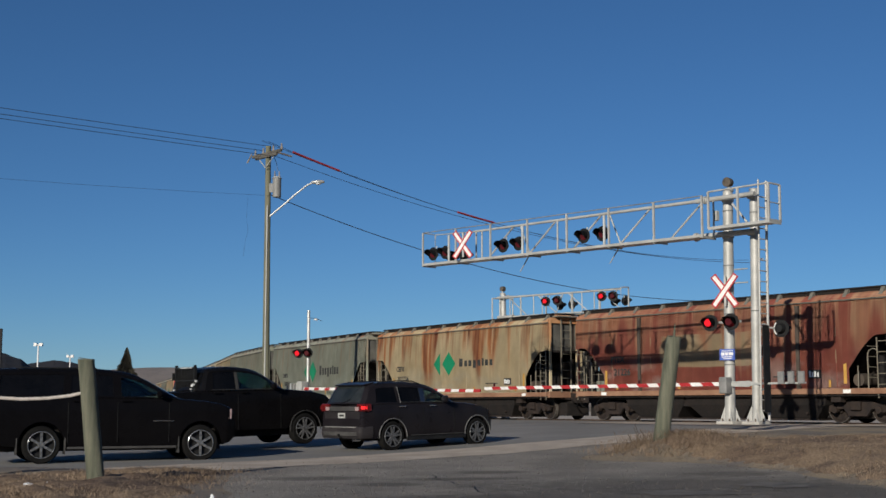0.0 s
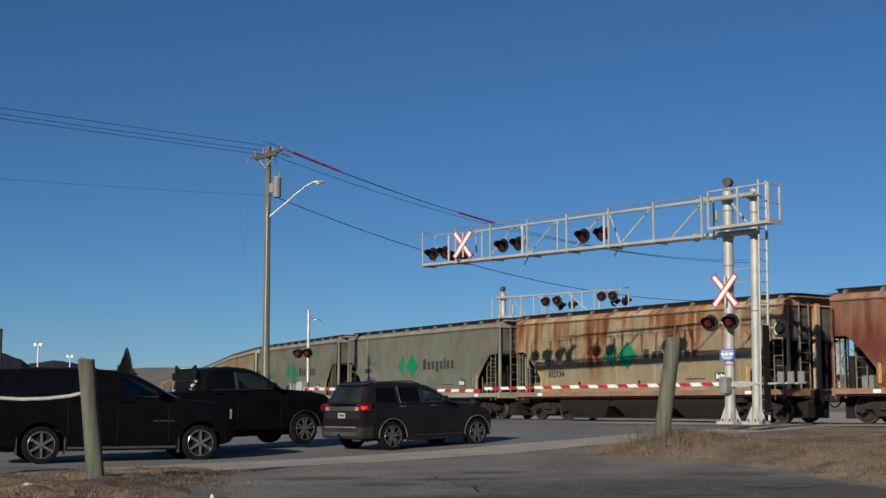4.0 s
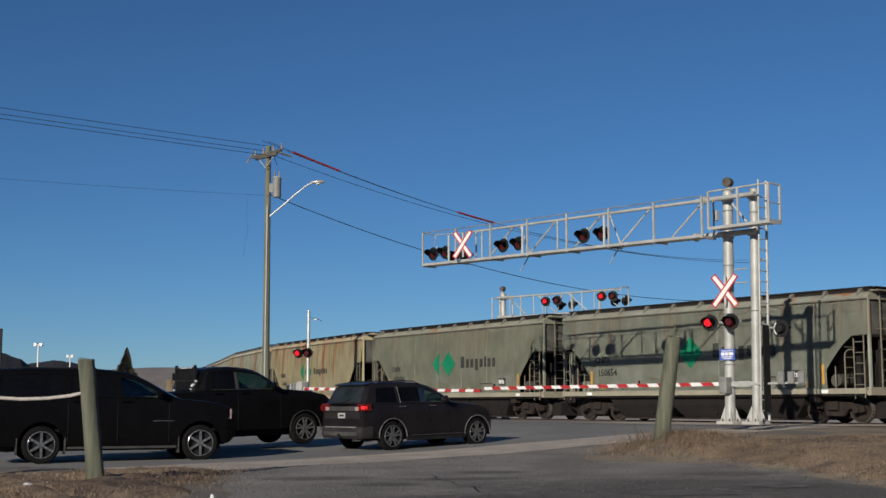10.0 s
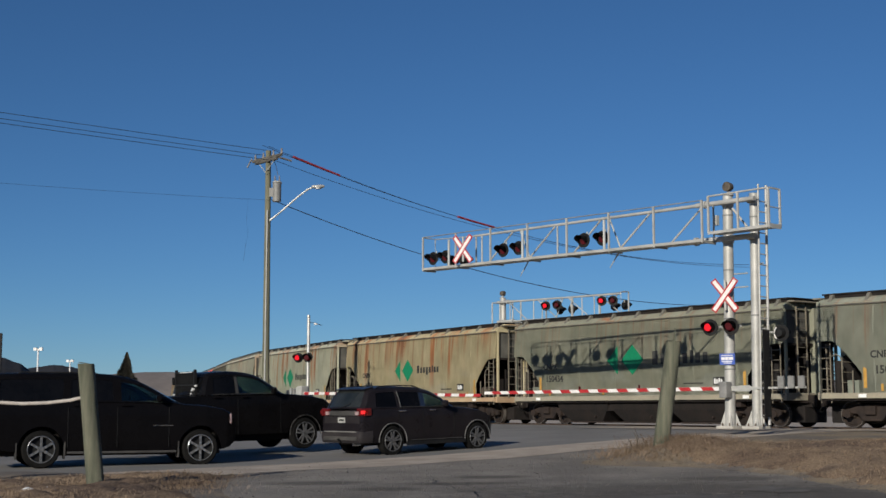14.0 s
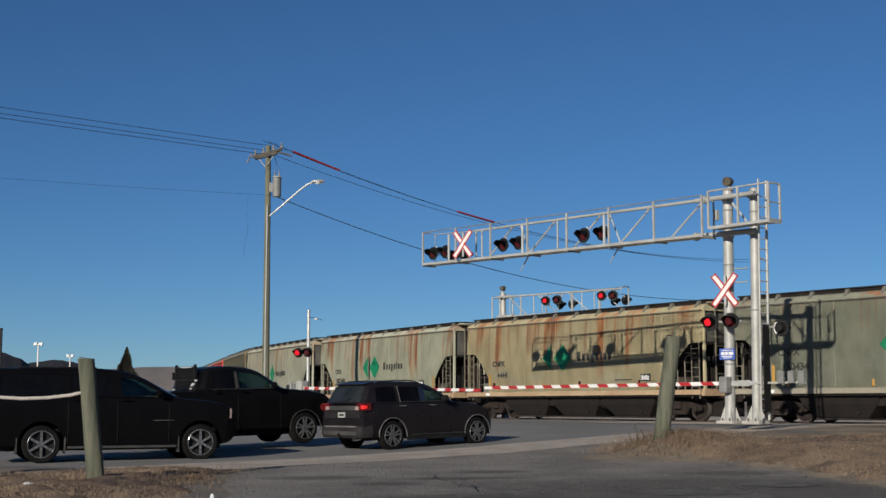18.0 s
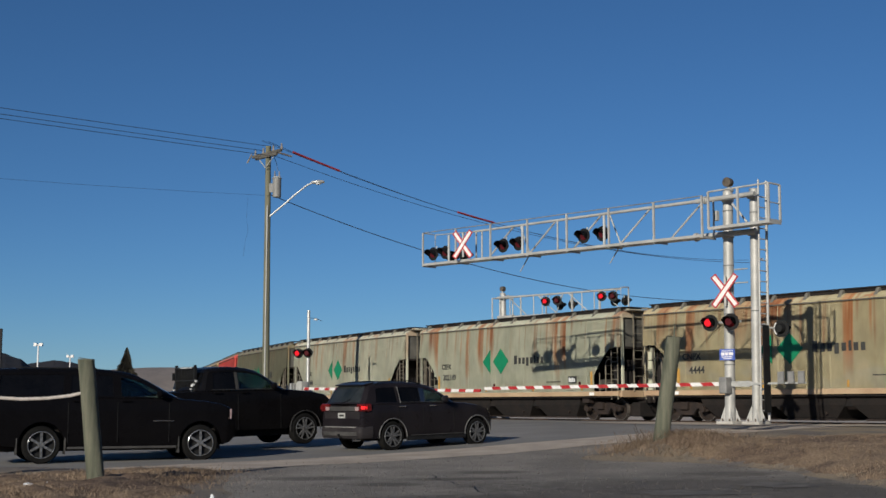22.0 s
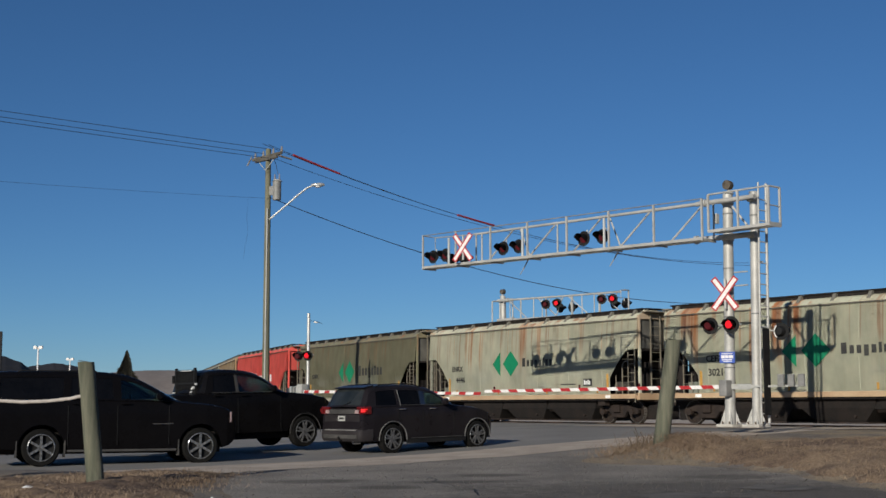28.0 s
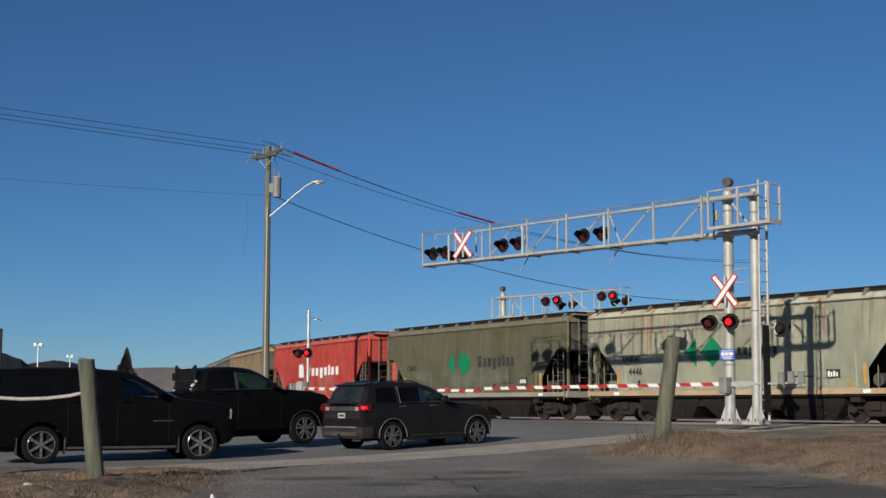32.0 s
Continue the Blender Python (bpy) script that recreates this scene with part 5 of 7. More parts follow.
        part("cage_post", rod((-0.60, -0.3, chord - 0.2), (-0.60, -0.3, chord + 1.1), 0.038, n=8), M_ALU, g)
        part("cage_floor", box(-0.63, 0.4, -0.3, 0.34, chord - 0.06, chord - 0.02), M_ALU, g)
        part("cage_rail", pipe([(0.35, 0.3, chord + 1.1), (-0.60, 0.3, chord + 1.1), (-0.60, -0.3, chord + 1.1), (0.3, -0.3, chord + 1.1)], 0.026, 8), M_ALU, g)
    # lamps hung from drop pipes
    for x, y, z, bulb, turn in lamps:
        signal_lamp(g, x, y, z, turn, bulb)
        part("lamp_hanger", rod((x, y * 0.8, z), (x, (fy if cy < 0 else cy) if y > 0 else cy + 0.1, z + 0.30), 0.025, n=8), M_GREY_EQUIP, g)
    for x in hangers[label]:
        part("drop_pipe", rod((x, (cy + fy) / 2, lo(x) - 0.02), (x, (cy + fy) / 2, lo(x) + 1.02), 0.045, n=10), M_GALV, g)
    return g


hangers = {"tall aluminium signal gantry with a walkway arm over the road": (4.4, 8.2, 12.1), "aluminium signal gantry beyond the railway": ()}


def build_signals():
    near = arm_frame(8.52, 38.7, 0.06, -40.5)
    L = 13.24
    lamps = [(x, 0.45, z, None, 5) for x, z in ((4.60, 6.10), (5.43, 6.11), (8.53, 6.15), (9.32, 6.15), (12.44, 6.19), (13.15, 6.19))] + [(x, 0.15, 6.02, None, 180) for x in (11.75, 12.45)]
    g = cantilever(near, "tall aluminium signal gantry with a walkway arm over the road", L, 5.62, 0.20, lamps, True, 0.9, 0.28, 5.58, 0.17)
    # signs and lamps on the mast
    crossbuck(g, 10.74, 1.1, 6.27, 15)
    crossbuck(g, -0.11, 0.30, 3.93, 15)
    part("lamp_crossarm", rod((-0.60, 0.22, 3.0), (0.62, 0.22, 3.0), 0.035, n=10), M_GREY_EQUIP, g)
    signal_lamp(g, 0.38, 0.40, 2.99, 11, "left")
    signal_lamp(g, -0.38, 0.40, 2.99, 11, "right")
    back = signal_lamp(g, -1.68, -0.2, 2.76, 190, None)
    part("lamp_rim", pipe([(-0.20 * math.cos(a), -0.02, 0.21 * math.sin(a)) for a in np.linspace(-0.9, 0.9, 12)], 0.020, 6), M_WHITE, back, "white weathered lamp rim", None, True)
    part("lamp_bracket", rod((-1.68, -0.1, 2.76), (-0.90, 0.0, 2.85), 0.025, n=8), M_GREY_EQUIP, g)
    sign = part("notice_sign", box(-0.24, 0.24, 0.18, 0.20, 1.88, 2.21), M_BLUE, g, "small blue notice plate with white lines", pose(0.0, 0, 0, 0, 0, 14))
    for x0, x1, z0, z1 in ((-0.18, 0.18, 2.145, 2.165), (-0.19, -0.05, 2.02, 2.11), (-0.03, 0.06, 2.02, 2.11), (0.08, 0.19, 2.02, 2.11), (-0.16, 0.17, 1.965, 1.99), (-0.14, 0.12, 1.92, 1.94)):
        part("notice_line", box(x0, x1, 0.201, 0.204, z0, z1), M_WHITE, sign)
    gate(g, 1.18, 0.2, 10.48, tip_z=1.15)

    far = arm_frame(3.30, 70.0, -0.35, 136.2)
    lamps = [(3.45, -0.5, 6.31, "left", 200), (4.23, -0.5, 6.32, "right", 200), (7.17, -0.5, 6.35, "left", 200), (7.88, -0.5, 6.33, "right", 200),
             (3.6, 0.45, 6.15, None, 0), (4.4, 0.45, 6.15, None, 0), (7.2, 0.45, 6.15, None, 0), (7.9, 0.45, 6.15, None, 0)]
    gf = cantilever(far, "aluminium signal gantry beyond the railway", 8.2, 5.62, 0.0, lamps, cage=False)

    # lamp mast with its gate on the far side of the road
    mx, my = -6.0, 58.0
    mh = arm_frame(mx * 1.126, my * 1.126, -0.09, 136.2) @ Matrix.Scale(1.126, 4)
    s = thing("crossing_signal", mh, "slim galvanised signal mast with two red lamps and a gate", "crossing signal")
    part("mast", rod((0, 0, 0), (0, 0, 4.84), 0.075, 0.07, 14), M_GALV, s, "", None, True)
    part("base_plate", box(-0.25, 0.25, -0.25, 0.25, -0.05, 0.08), M_CONCRETE, s)
    part("lamp_crossarm", rod((-0.5, -0.10, 2.98), (0.5, -0.10, 2.98), 0.03, n=8), M_GREY_EQUIP, s)
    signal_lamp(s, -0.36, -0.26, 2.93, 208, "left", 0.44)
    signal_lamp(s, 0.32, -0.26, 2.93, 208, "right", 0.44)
    part("gate_mechanism", box(-0.22, 0.12, -0.45, -0.08, 1.15, 1.68), M_GREY_EQUIP, s, "grey gate machine housing", None, False, 0.03)
    for k, (x0, tall, mat) in enumerate(((-1.05, 0.34, M_WEIGHT), (-0.85, 0.42, M_GALV), (-0.66, 0.38, M_WEIGHT), (-0.48, 0.44, M_GREY_EQUIP))):
        part("counterweight", box(x0, x0 + 0.13, -0.40 + 0.03 * k, -0.14, 1.18, 1.18 + tall), mat, s, "", None, False, 0.015)
    part("weight_arm", box(-1.10, -0.10, -0.30, -0.24, 1.24, 1.32), M_WEIGHT, s)
    part("junction_box", box(0.10, 0.34, -0.20, 0.02, 1.05, 1.42), M_WEIGHT, s, "", None, False, 0.015)
    dirx = (1.55 - mx, 47.2 - my)
    ln = math.hypot(*dirx)
    b = part("boom", prism([(0.1, 1.30), (ln, 1.10), (ln, 1.20), (0.1, 1.42)], -0.30, -0.27), M_WHITE, s, "white boom with red stripes", pose(0, 0, 0, 0, 0, math.degrees(math.atan2(dirx[1], dirx[0])) - (90 - 136.2)))
    for k in range(0, int(ln / 0.45), 2):
        zz = 1.36 - 0.21 * (k * 0.45 + 0.3) / ln
        part("stripe", prism([(0.2 + k * 0.45, zz - 0.055), (0.6 + k * 0.45, zz - 0.06), (0.66 + k * 0.45, zz + 0.05), (0.26 + k * 0.45, zz + 0.055)], -0.306, -0.264), M_RED, b)
    part("lamp_arm", pipe([(0.05, 0, 4.50), (0.5, 0, 4.46), (0.95, 0, 4.33)], 0.012, 5), M_WIRE, s)
    part("lamp_head", rod((0.42, 0, 4.42), (0.60, 0, 4.40), 0.04, n=8), M_WHITE, s)


# ---------------------------------------------------------------- utility pole, wires
def sag_points(p0, d, zf, l0, l1, n=24, off=0.0):
    out = []
    for k in range(n + 1):
        l = l0 + (l1 - l0) * k / n
        out.append((p0[0] + 1.126 * (RD[0] * l * d + RN[0] * off), p0[1] + 1.126 * (RD[1] * l * d + RN[1] * off), 0.61 + 1.126 * (zf(l) - 0.61)))
    return out


def build_poles():
    P0 = (-8.77, 64.2)
    big = 1.126
    p = thing("utility_pole", pose(P0[0], P0[1], -0.08) @ Matrix.Scale(big, 4), "tall weathered wooden utility pole with crossarms and a transformer", "utility pole")
    part("pole", rod((0.05, 0, -0.6), (0, 0, 12.1), 0.17, 0.12, 20), M_WOODPOLE, p, "", None, True)
    arm = Matrix.Rotation(math.atan2(RN[1], RN[0]), 4, 'Z')
    for z, w in ((11.75, 1.15), (11.62, 0.85)):
        part("crossarm", box(-w, w, -0.05 - (12 - z) * 0.3, 0.06 - (12 - z) * 0.3, z - 0.06, z + 0.06), M_CROSSARM, p, "", arm, False, 0.01)
    for x in (-1.05, -0.4, 0.4, 1.05):
        reuse("insulator", "insul", lambda: rod((0, 0, 0), (0, 0, 0.26), 0.06, 0.035, 10), M_CERAMIC, p, arm @ pose(x, 0, 11.8))
    for x in (-0.9, 0.9):
        part("arm_brace", rod((x * 0.8, -0.08, 11.66), (0, -0.14, 11.1), 0.02, n=6), M_GREY_EQUIP, p, "", arm)
    part("dead_end_insulator", rod((0.2, 0.1, 11.9), (0.95, 0.75, 11.78), 0.045, n=8), M_CERAMIC, p)
    part("cutout_fuse", rod((-0.75, 0.1, 11.75), (-0.95, 0.1, 11.35), 0.035, n=8), M_CERAMIC, p)
    tr = part("transformer", rod((0.42, -0.1, 9.78), (0.42, -0.1, 10.62), 0.19, 0.19, 20), M_WEIGHT, p, "grey transformer can", None, True)
    part("lid", rod((0.42, -0.1, 10.62), (0.42, -0.1, 10.70), 0.23, 0.15, 20), M_GREY_EQUIP, tr)
    for k in (-0.1, 0.1):
        part("bushing", rod((0.42 + k, -0.1, 10.68), (0.42 + k, -0.1, 10.95), 0.04, 0.02, 8), M_CERAMIC, tr)
    part("transformer_bracket", box(0.08, 0.28, -0.14, -0.06, 10.0, 10.4), M_WEIGHT, p)
    part("drop_lead", pipe([(0.45, -0.1, 10.95), (0.35, 0, 11.4), (0.2, 0.05, 11.75)], 0.012, 5), M_WIRE, p)
    part("conduit", rod((0.02, -0.17, 0), (0.02, -0.15, 9.4), 0.035, n=8), M_GREY_EQUIP, p)
    lamp = part("lamp_arm", pipe([(0.1, -0.05, 8.92), (0.7, -0.08, 9.42), (1.3, -0.11, 9.95), (1.75, -0.14, 10.30), (2.0, -0.15, 10.42)], 0.04, 10), M_GALV, p, "bare metal street lamp arm", None, True)
    head = loft([[Vector((1.95 + x, -0.15 + w * math.cos(a), 10.44 + 0.04 * x + h * math.sin(a))) for a in np.linspace(0, 2 * math.pi, 12, False)]
                 for x, w, h in ((0, 0.05, 0.05), (0.12, 0.13, 0.08), (0.42, 0.15, 0.09), (0.58, 0.06, 0.05))])
    part("lamp_head", head, M_GALV, p, "grey cobra-head street lamp", None, True)
    part("lamp_glass", rod((2.25, -0.15, 10.34), (2.25, -0.15, 10.40), 0.10, 0.13, 14), M_CLEARLAMP, p)
    # wires: each span is a thing of its own
    G = "wires of the power line"
    runs = ((0.0, -0.05, 12.30, -0.2333, 0.00442), (-0.49, -0.18, 12.42, -0.2265, 0.00405), (0.67, -0.62, 11.53, -0.1915, 0.00368))
    zr = lambda l: 12.30 - 0.2333 * l + 0.00442 * l * l
    nm = "power_wire"
    for off, dz, z0, slope, curl in runs:
        tagged(link(nm, pipe(sag_points(P0, 1, lambda l: z0 + slope * l + curl * l * l, 0.0, 35.5, 40, off), 0.014, 5), M_WIRE), "thin dark overhead power wire", "wire", G)
        zl = lambda l: 12.0 + dz + 0.0 * l + 0.15 - 0.002 * l * (60 - l) / 10
        tagged(link(nm, pipe(sag_points(P0, -1, zl, 0.0, 60, 30, off), 0.014, 5), M_WIRE), "thin dark overhead power wire", "wire", G)
    tagged(link("communication_cable", pipe(sag_points(P0, 1, lambda l: 9.90 - 0.243 * l + 0.0046 * l * l, 0.0, 37, 40, 0.15), 0.021, 6), M_WIRE), "thick dark sagging communication cable", "cable", G)
    tagged(link("communication_cable", pipe(sag_points(P0, -1, lambda l: 9.85 - 0.011 * l * (60 - l) / 10, 0.0, 60, 30, 0.15), 0.006, 6), M_WIRE), "thin dark communication cable", "cable", G)
    tagged(link("loose_wire", pipe([(-9.62, 63.4, 10.95), (-9.68, 63.4, 9.9), (-9.60, 63.4, 9.2), (-9.72, 63.4, 8.6), (-9.80, 63.4, 7.9)], 0.004, 4), M_WIRE), "thin loose wire end hanging from the cable", "wire", G)
    for l0, l1 in ((1.33, 3.95), (11.3, 13.8)):
        tagged(link("wire_cover", pipe(sag_points(P0, 1, zr, l0, l1, 8, 0.0), 0.06, 8), surface("red_plastic_cover", (0.24, 0.020, 0.030), (0.32, 0.04, 0.045), 4, 20, 0.5)), "red plastic guard sleeve on a power wire", "wire cover", "sleeves on the power line")


# ---------------------------------------------------------------- posts, far things
def wooden_post(x, y, z0, z1, dx, r, label):
    p = thing("guard_post", pose(x, y, z0), label, "post", "posts beside the driveway")
    h = z1 - z0
    secs = []
    for f in np.linspace(-0.15, 1, 10):
        rr = r * (1.04 - 0.08 * f)
        secs.append([Vector((dx * f + rr * (1 + 0.05 * noise.noise((math.cos(a) * 2, math.sin(a) * 2, f * 2 + x))) * math.cos(a), rr * math.sin(a), h * f)) for a in np.linspace(0, 2 * math.pi, 22, False)])
    part("post", loft(secs), M_WOODPOST, p, "", None, True)
    part("post_top", rod((dx, 0, h), (dx + 0.002, 0, h + 0.012), r * 0.94, r * 0.86, 22), M_WOODPOST, p)
    return p


def build_far():
    for X, z, d in ((-93.26, 14.6, 300), (-106.43, 14.6, 372)):
        p = thing("flood_light", pose(X, d, -0.9), "slender white floodlight pole far off", "floodlight", "far floodlights")
        part("pole", rod((0, 0, -3), (0, 0, z + 0.8), 0.22, 0.16, 8), M_WHITE, p)
        part("crossbar", box(-0.9, 0.9, -0.1, 0.1, z + 0.7, z + 0.9), M_WHITE, p)
        for s in (-0.65, 0.65):
            part("lamp_box", box(s - 0.35, s + 0.35, -0.4, 0.4, z + 0.5, z + 1.2), M_WHITE, p)
    # spruce
    rng = random.Random(5)
    t = thing("spruce_tree", pose(-36.4, 150, -1.0), "dark pointed spruce tree behind the vehicles", "tree")
    part("trunk", rod((0, 0, -1), (0, 0, 8.2), 0.18, 0.03, 8), M_BARK, t)
    bm = bmesh.new()
    for k in range(2600):
        f = rng.random() ** 0.7
        z = 0.4 + 7.8 * f
        a = rng.random() * 6.283
        rad = (4.8 * (1 - f) + 0.12) * (0.45 + 0.62 * rng.random()) * (0.82 + 0.5 * noise.noise((math.cos(a) * 1.3, math.sin(a) * 1.3, z * 0.9)))
        c, s = math.cos(a), math.sin(a)
        w = (0.22 + 0.26 * rng.random()) * (0.15 + 1.0 * (1 - f))
        tip = Vector((c * rad, s * rad, z - 0.25 * rad))
        root = Vector((c * 0.05, s * 0.05, z + 0.05))
        side = Vector((-s, c, 0)) * w
        mid = (root + tip) / 2
        vs = [bm.verts.new(v) for v in (root, mid + side + Vector((0, 0, 0.06)), tip, mid - side, mid - Vector((0, 0, 0.16)))]
        bm.faces.new((vs[0], vs[1], vs[2], vs[3]))
        bm.faces.new((vs[0], vs[3], vs[2], vs[4]))
    part("crown", bm, M_NEEDLES, t)
    # bare treetops that show over the wagons
    for bx, by, bh, seed in ((-17.5, 150, 8.6, 3), (-19.2, 152, 8.2, 4), (-10.6, 150, 8.6, 6)):
        rr = random.Random(seed)
        tr = thing("bare_tree", pose(bx, by, -1.0), "leafless grey tree beyond the railway", "tree", "bare trees beyond the railway")
        part("trunk", rod((0, 0, -0.5), (0, 0, bh * 0.55), 0.13, 0.07, 8), M_BARK, tr)
        tw = bmesh.new()
        for k in range(70):
            z0 = bh * (0.3 + 0.4 * rr.random())
            a, sp = rr.random() * 6.283, 0.5 + 1.3 * rr.random()
            tip = Vector((math.cos(a) * sp, math.sin(a) * sp, z0 + (bh - z0) * (0.4 + 0.6 * rr.random())))
            mid = Vector((math.cos(a) * sp * 0.4, math.sin(a) * sp * 0.4, z0 + (tip.z - z0) * 0.5))
            pipe([(0, 0, z0), mid, tip], 0.02, 4, tw)
            for _ in range(2):
                pipe([mid, mid + Vector((rr.uniform(-0.6, 0.6), rr.uniform(-0.6, 0.6), 0.3 + 0.7 * rr.random()))], 0.012, 4, tw)
        part("crown", tw, M_BARK, tr)
    sp = thing("sign_post", pose(-13.62, 40, height(-13.62, 40) - 0.02), "thin dark steel post at the roadside", "post")
    part("post", box(-0.06, 0.06, -0.04, 0.04, -0.3, 3.6), M_BLACK, sp)
    wooden_post(-5.515, 21, -0.72, 1.35, -0.235, 0.136, "round weathered grey-green wooden guard post in dry grass")
    b = wooden_post(4.66, 28, -0.06, 2.07, 0.31, 0.168, "round leaning weathered wooden guard post in dry grass")
    part("spike", rod((0.31, 0, 2.12), (0.34, 0, 2.42), 0.03, 0.01, 6), M_WOODPOST, b)
    rope = [(-9.6, 23.2, 0.90), (-8.6, 23.1, 0.80), (-7.84, 23.0, 0.745), (-7.4, 23.0, 0.72), (-6.95, 23.0, 0.735), (-6.55, 23.0, 0.78), (-6.32, 22.95, 0.83)]
    tagged(link("barrier_rope", pipe([(x * 0.913, y * 0.913, 0.61 + (z - 0.61) * 0.913) for x, y, z in rope], 0.029, 8), surface("faded_rope", (0.33, 0.30, 0.27), (0.44, 0.40, 0.37), 6, 30, 0.8), None, "", None, True), "faded white rope sagging from the guard post", "rope")
    tagged(link("barrier_rope_post", rod((-8.77, 21.2, -0.9), (-8.77, 21.2, 1.15), 0.14, n=16), M_WOODPOST), "round wooden guard post carrying the rope's end", "post")

# ---------------------------------------------------------------- vehicles
def wheel(parent, x, y, r, w, side, spokes, rim_mat, hub_r):
    """Tyre, rim, spokes and hub; side is the outward sign in y."""
    n = 28
    m = pose(x, y, r)
    prof = [(r * 0.72, -w / 2), (r * 0.93, -w / 2), (r, -w * 0.32), (r, w * 0.32), (r * 0.93, w / 2), (r * 0.72, w / 2)]
    t = reuse("wheel", f"wheel{r}{w}", lambda: loft([[Vector((q * math.cos(k * 2 * math.pi / n), yy, q * math.sin(k * 2 * math.pi / n))) for k in range(n)] for q, yy in prof + prof[:1]], caps=False), M_RUBBER, parent, m, True)
    o = side * w / 2
    def rim():
        pr = [(r * 0.73, o), (r * 0.72, o + side * 0.012), (r * 0.67, o + side * 0.004), (r * 0.64, o - side * 0.07), (0.02, o - side * 0.09)]
        return loft([[Vector((q * math.cos(k * 2 * math.pi / n), yy, q * math.sin(k * 2 * math.pi / n))) for k in range(n)] for q, yy in pr], caps=False)
    reuse("rim", f"rim{r}{w}{side}", rim, M_BLACK, t, None, True)
    for k in range(spokes):
        # twin spokes where there are ten
        a = (k // 2 * 72 + (12 if k % 2 else -12)) if spokes == 10 else k * 360 / spokes
        def spoke():
            return prism([(-0.026, hub_r * 0.6), (0.026, hub_r * 0.6), (max(0.018, 0.16 / spokes), r * 0.68), (-max(0.018, 0.16 / spokes), r * 0.68)], o - side * 0.035, o - side * 0.002)
        reuse("spoke", f"spoke{r}{w}{side}{hub_r}{spokes}", spoke, rim_mat, t, pose(0, 0, 0, 0, a, 0))
    reuse("hub_cap", f"hub{r}{side}", lambda: rod((0, o - side * 0.05, 0), (0, o + side * 0.006, 0), hub_r, hub_r * 0.85, 14), rim_mat, t)
    reuse("rim_ring", f"ring{r}{w}{side}", lambda: pipe([(r * 0.70 * math.cos(a), o + side * 0.006, r * 0.70 * math.sin(a)) for a in np.linspace(0, 2 * math.pi, 29)], 0.012, 5), rim_mat, t)
    return t


def body_shell(outline_pts, halfw, belt, step=0.04, tail=0.93, nose=0.84):
    """A pressed body: sections every few centimetres, bowed sides, rounded shoulders, drawn in at tail and nose."""
    xs_all = [p[0] for p in outline_pts]
    x0, x1 = min(xs_all), max(xs_all)
    sill = min(p[1] for p in outline_pts)
    n = int((x1 - x0) / step)
    xs = [x0 + 0.004, x0 + 0.015] + [x0 + (x1 - x0) * k / n for k in range(1, n)] + [x1 - 0.015, x1 - 0.004]
    rings = []
    for x in xs:
        zs = []
        for (xa, za), (xb, zb) in zip(outline_pts, outline_pts[1:] + outline_pts[:1]):
            if (xa - x) * (xb - x) <= 0 and xa != xb:
                zs.append(za + (zb - za) * (x - xa) / (xb - xa))
        lo, hi = min(zs), max(zs)
        w = halfw * float(np.interp(x, [x0, x0 + 0.06, x0 + 0.35, x1 - 0.75, x1 - 0.25, x1 - 0.06, x1], [tail - 0.05, tail, 1.0, 1.0, (1 + nose) / 2 + 0.02, nose, nose - 0.08]))
        side = []
        for f in (0.0, 0.06, 0.2, 0.4, 0.55, 0.7, 0.82, 0.92, 0.97):
            z = lo + (hi - lo) * f
            t = (z - sill) / (belt - sill)
            side.append((w * float(np.interp(t, [0, 0.12, 0.40, 0.60, 0.66, 0.85, 0.97], [0.945, 0.975, 1.0, 0.992, 0.998, 0.985, 0.955])), z))
        yt = side[-1][0]
        side += [(yt * 0.975, hi - 0.004), (yt * 0.93, hi + 0.006), (yt * 0.5, hi + 0.018)]
        rings.append([Vector((x, -y, z)) for y, z in side] + [Vector((x, 0, hi + 0.022))] + [Vector((x, y, z)) for y, z in side[::-1]])
    return loft(rings)


def flowing(points, n=6):
    """A smooth line through points of x, z."""
    p = [Vector(points[0]) * 2 - Vector(points[1])] + [Vector(q) for q in points] + [Vector(points[-1]) * 2 - Vector(points[-2])]
    out = []
    for i in range(1, len(p) - 2):
        for k in range(n):
            t = k / n
            out.append(0.5 * (2 * p[i] + (p[i + 1] - p[i - 1]) * t + (2 * p[i - 1] - 5 * p[i] + 4 * p[i + 1] - p[i + 2]) * t * t + (3 * p[i] - p[i - 1] - 3 * p[i + 1] + p[i + 2]) * t ** 3))
    return out + [p[-2]]


def skin(fn, nu, nv, thick=0.012):
    """A curved sheet from fn(u, v), with a thickness."""
    bm = bmesh.new()
    g = [[bm.verts.new(fn(i / nu, j / nv)) for j in range(nv + 1)] for i in range(nu + 1)]
    for i in range(nu):
        for j in range(nv):
            bm.faces.new((g[i][j], g[i + 1][j], g[i + 1][j + 1], g[i][j + 1]))
    bmesh.ops.recalc_face_normals(bm, faces=bm.faces)
    bmesh.ops.solidify(bm, geom=bm.faces[:], thickness=thick)
    return bm


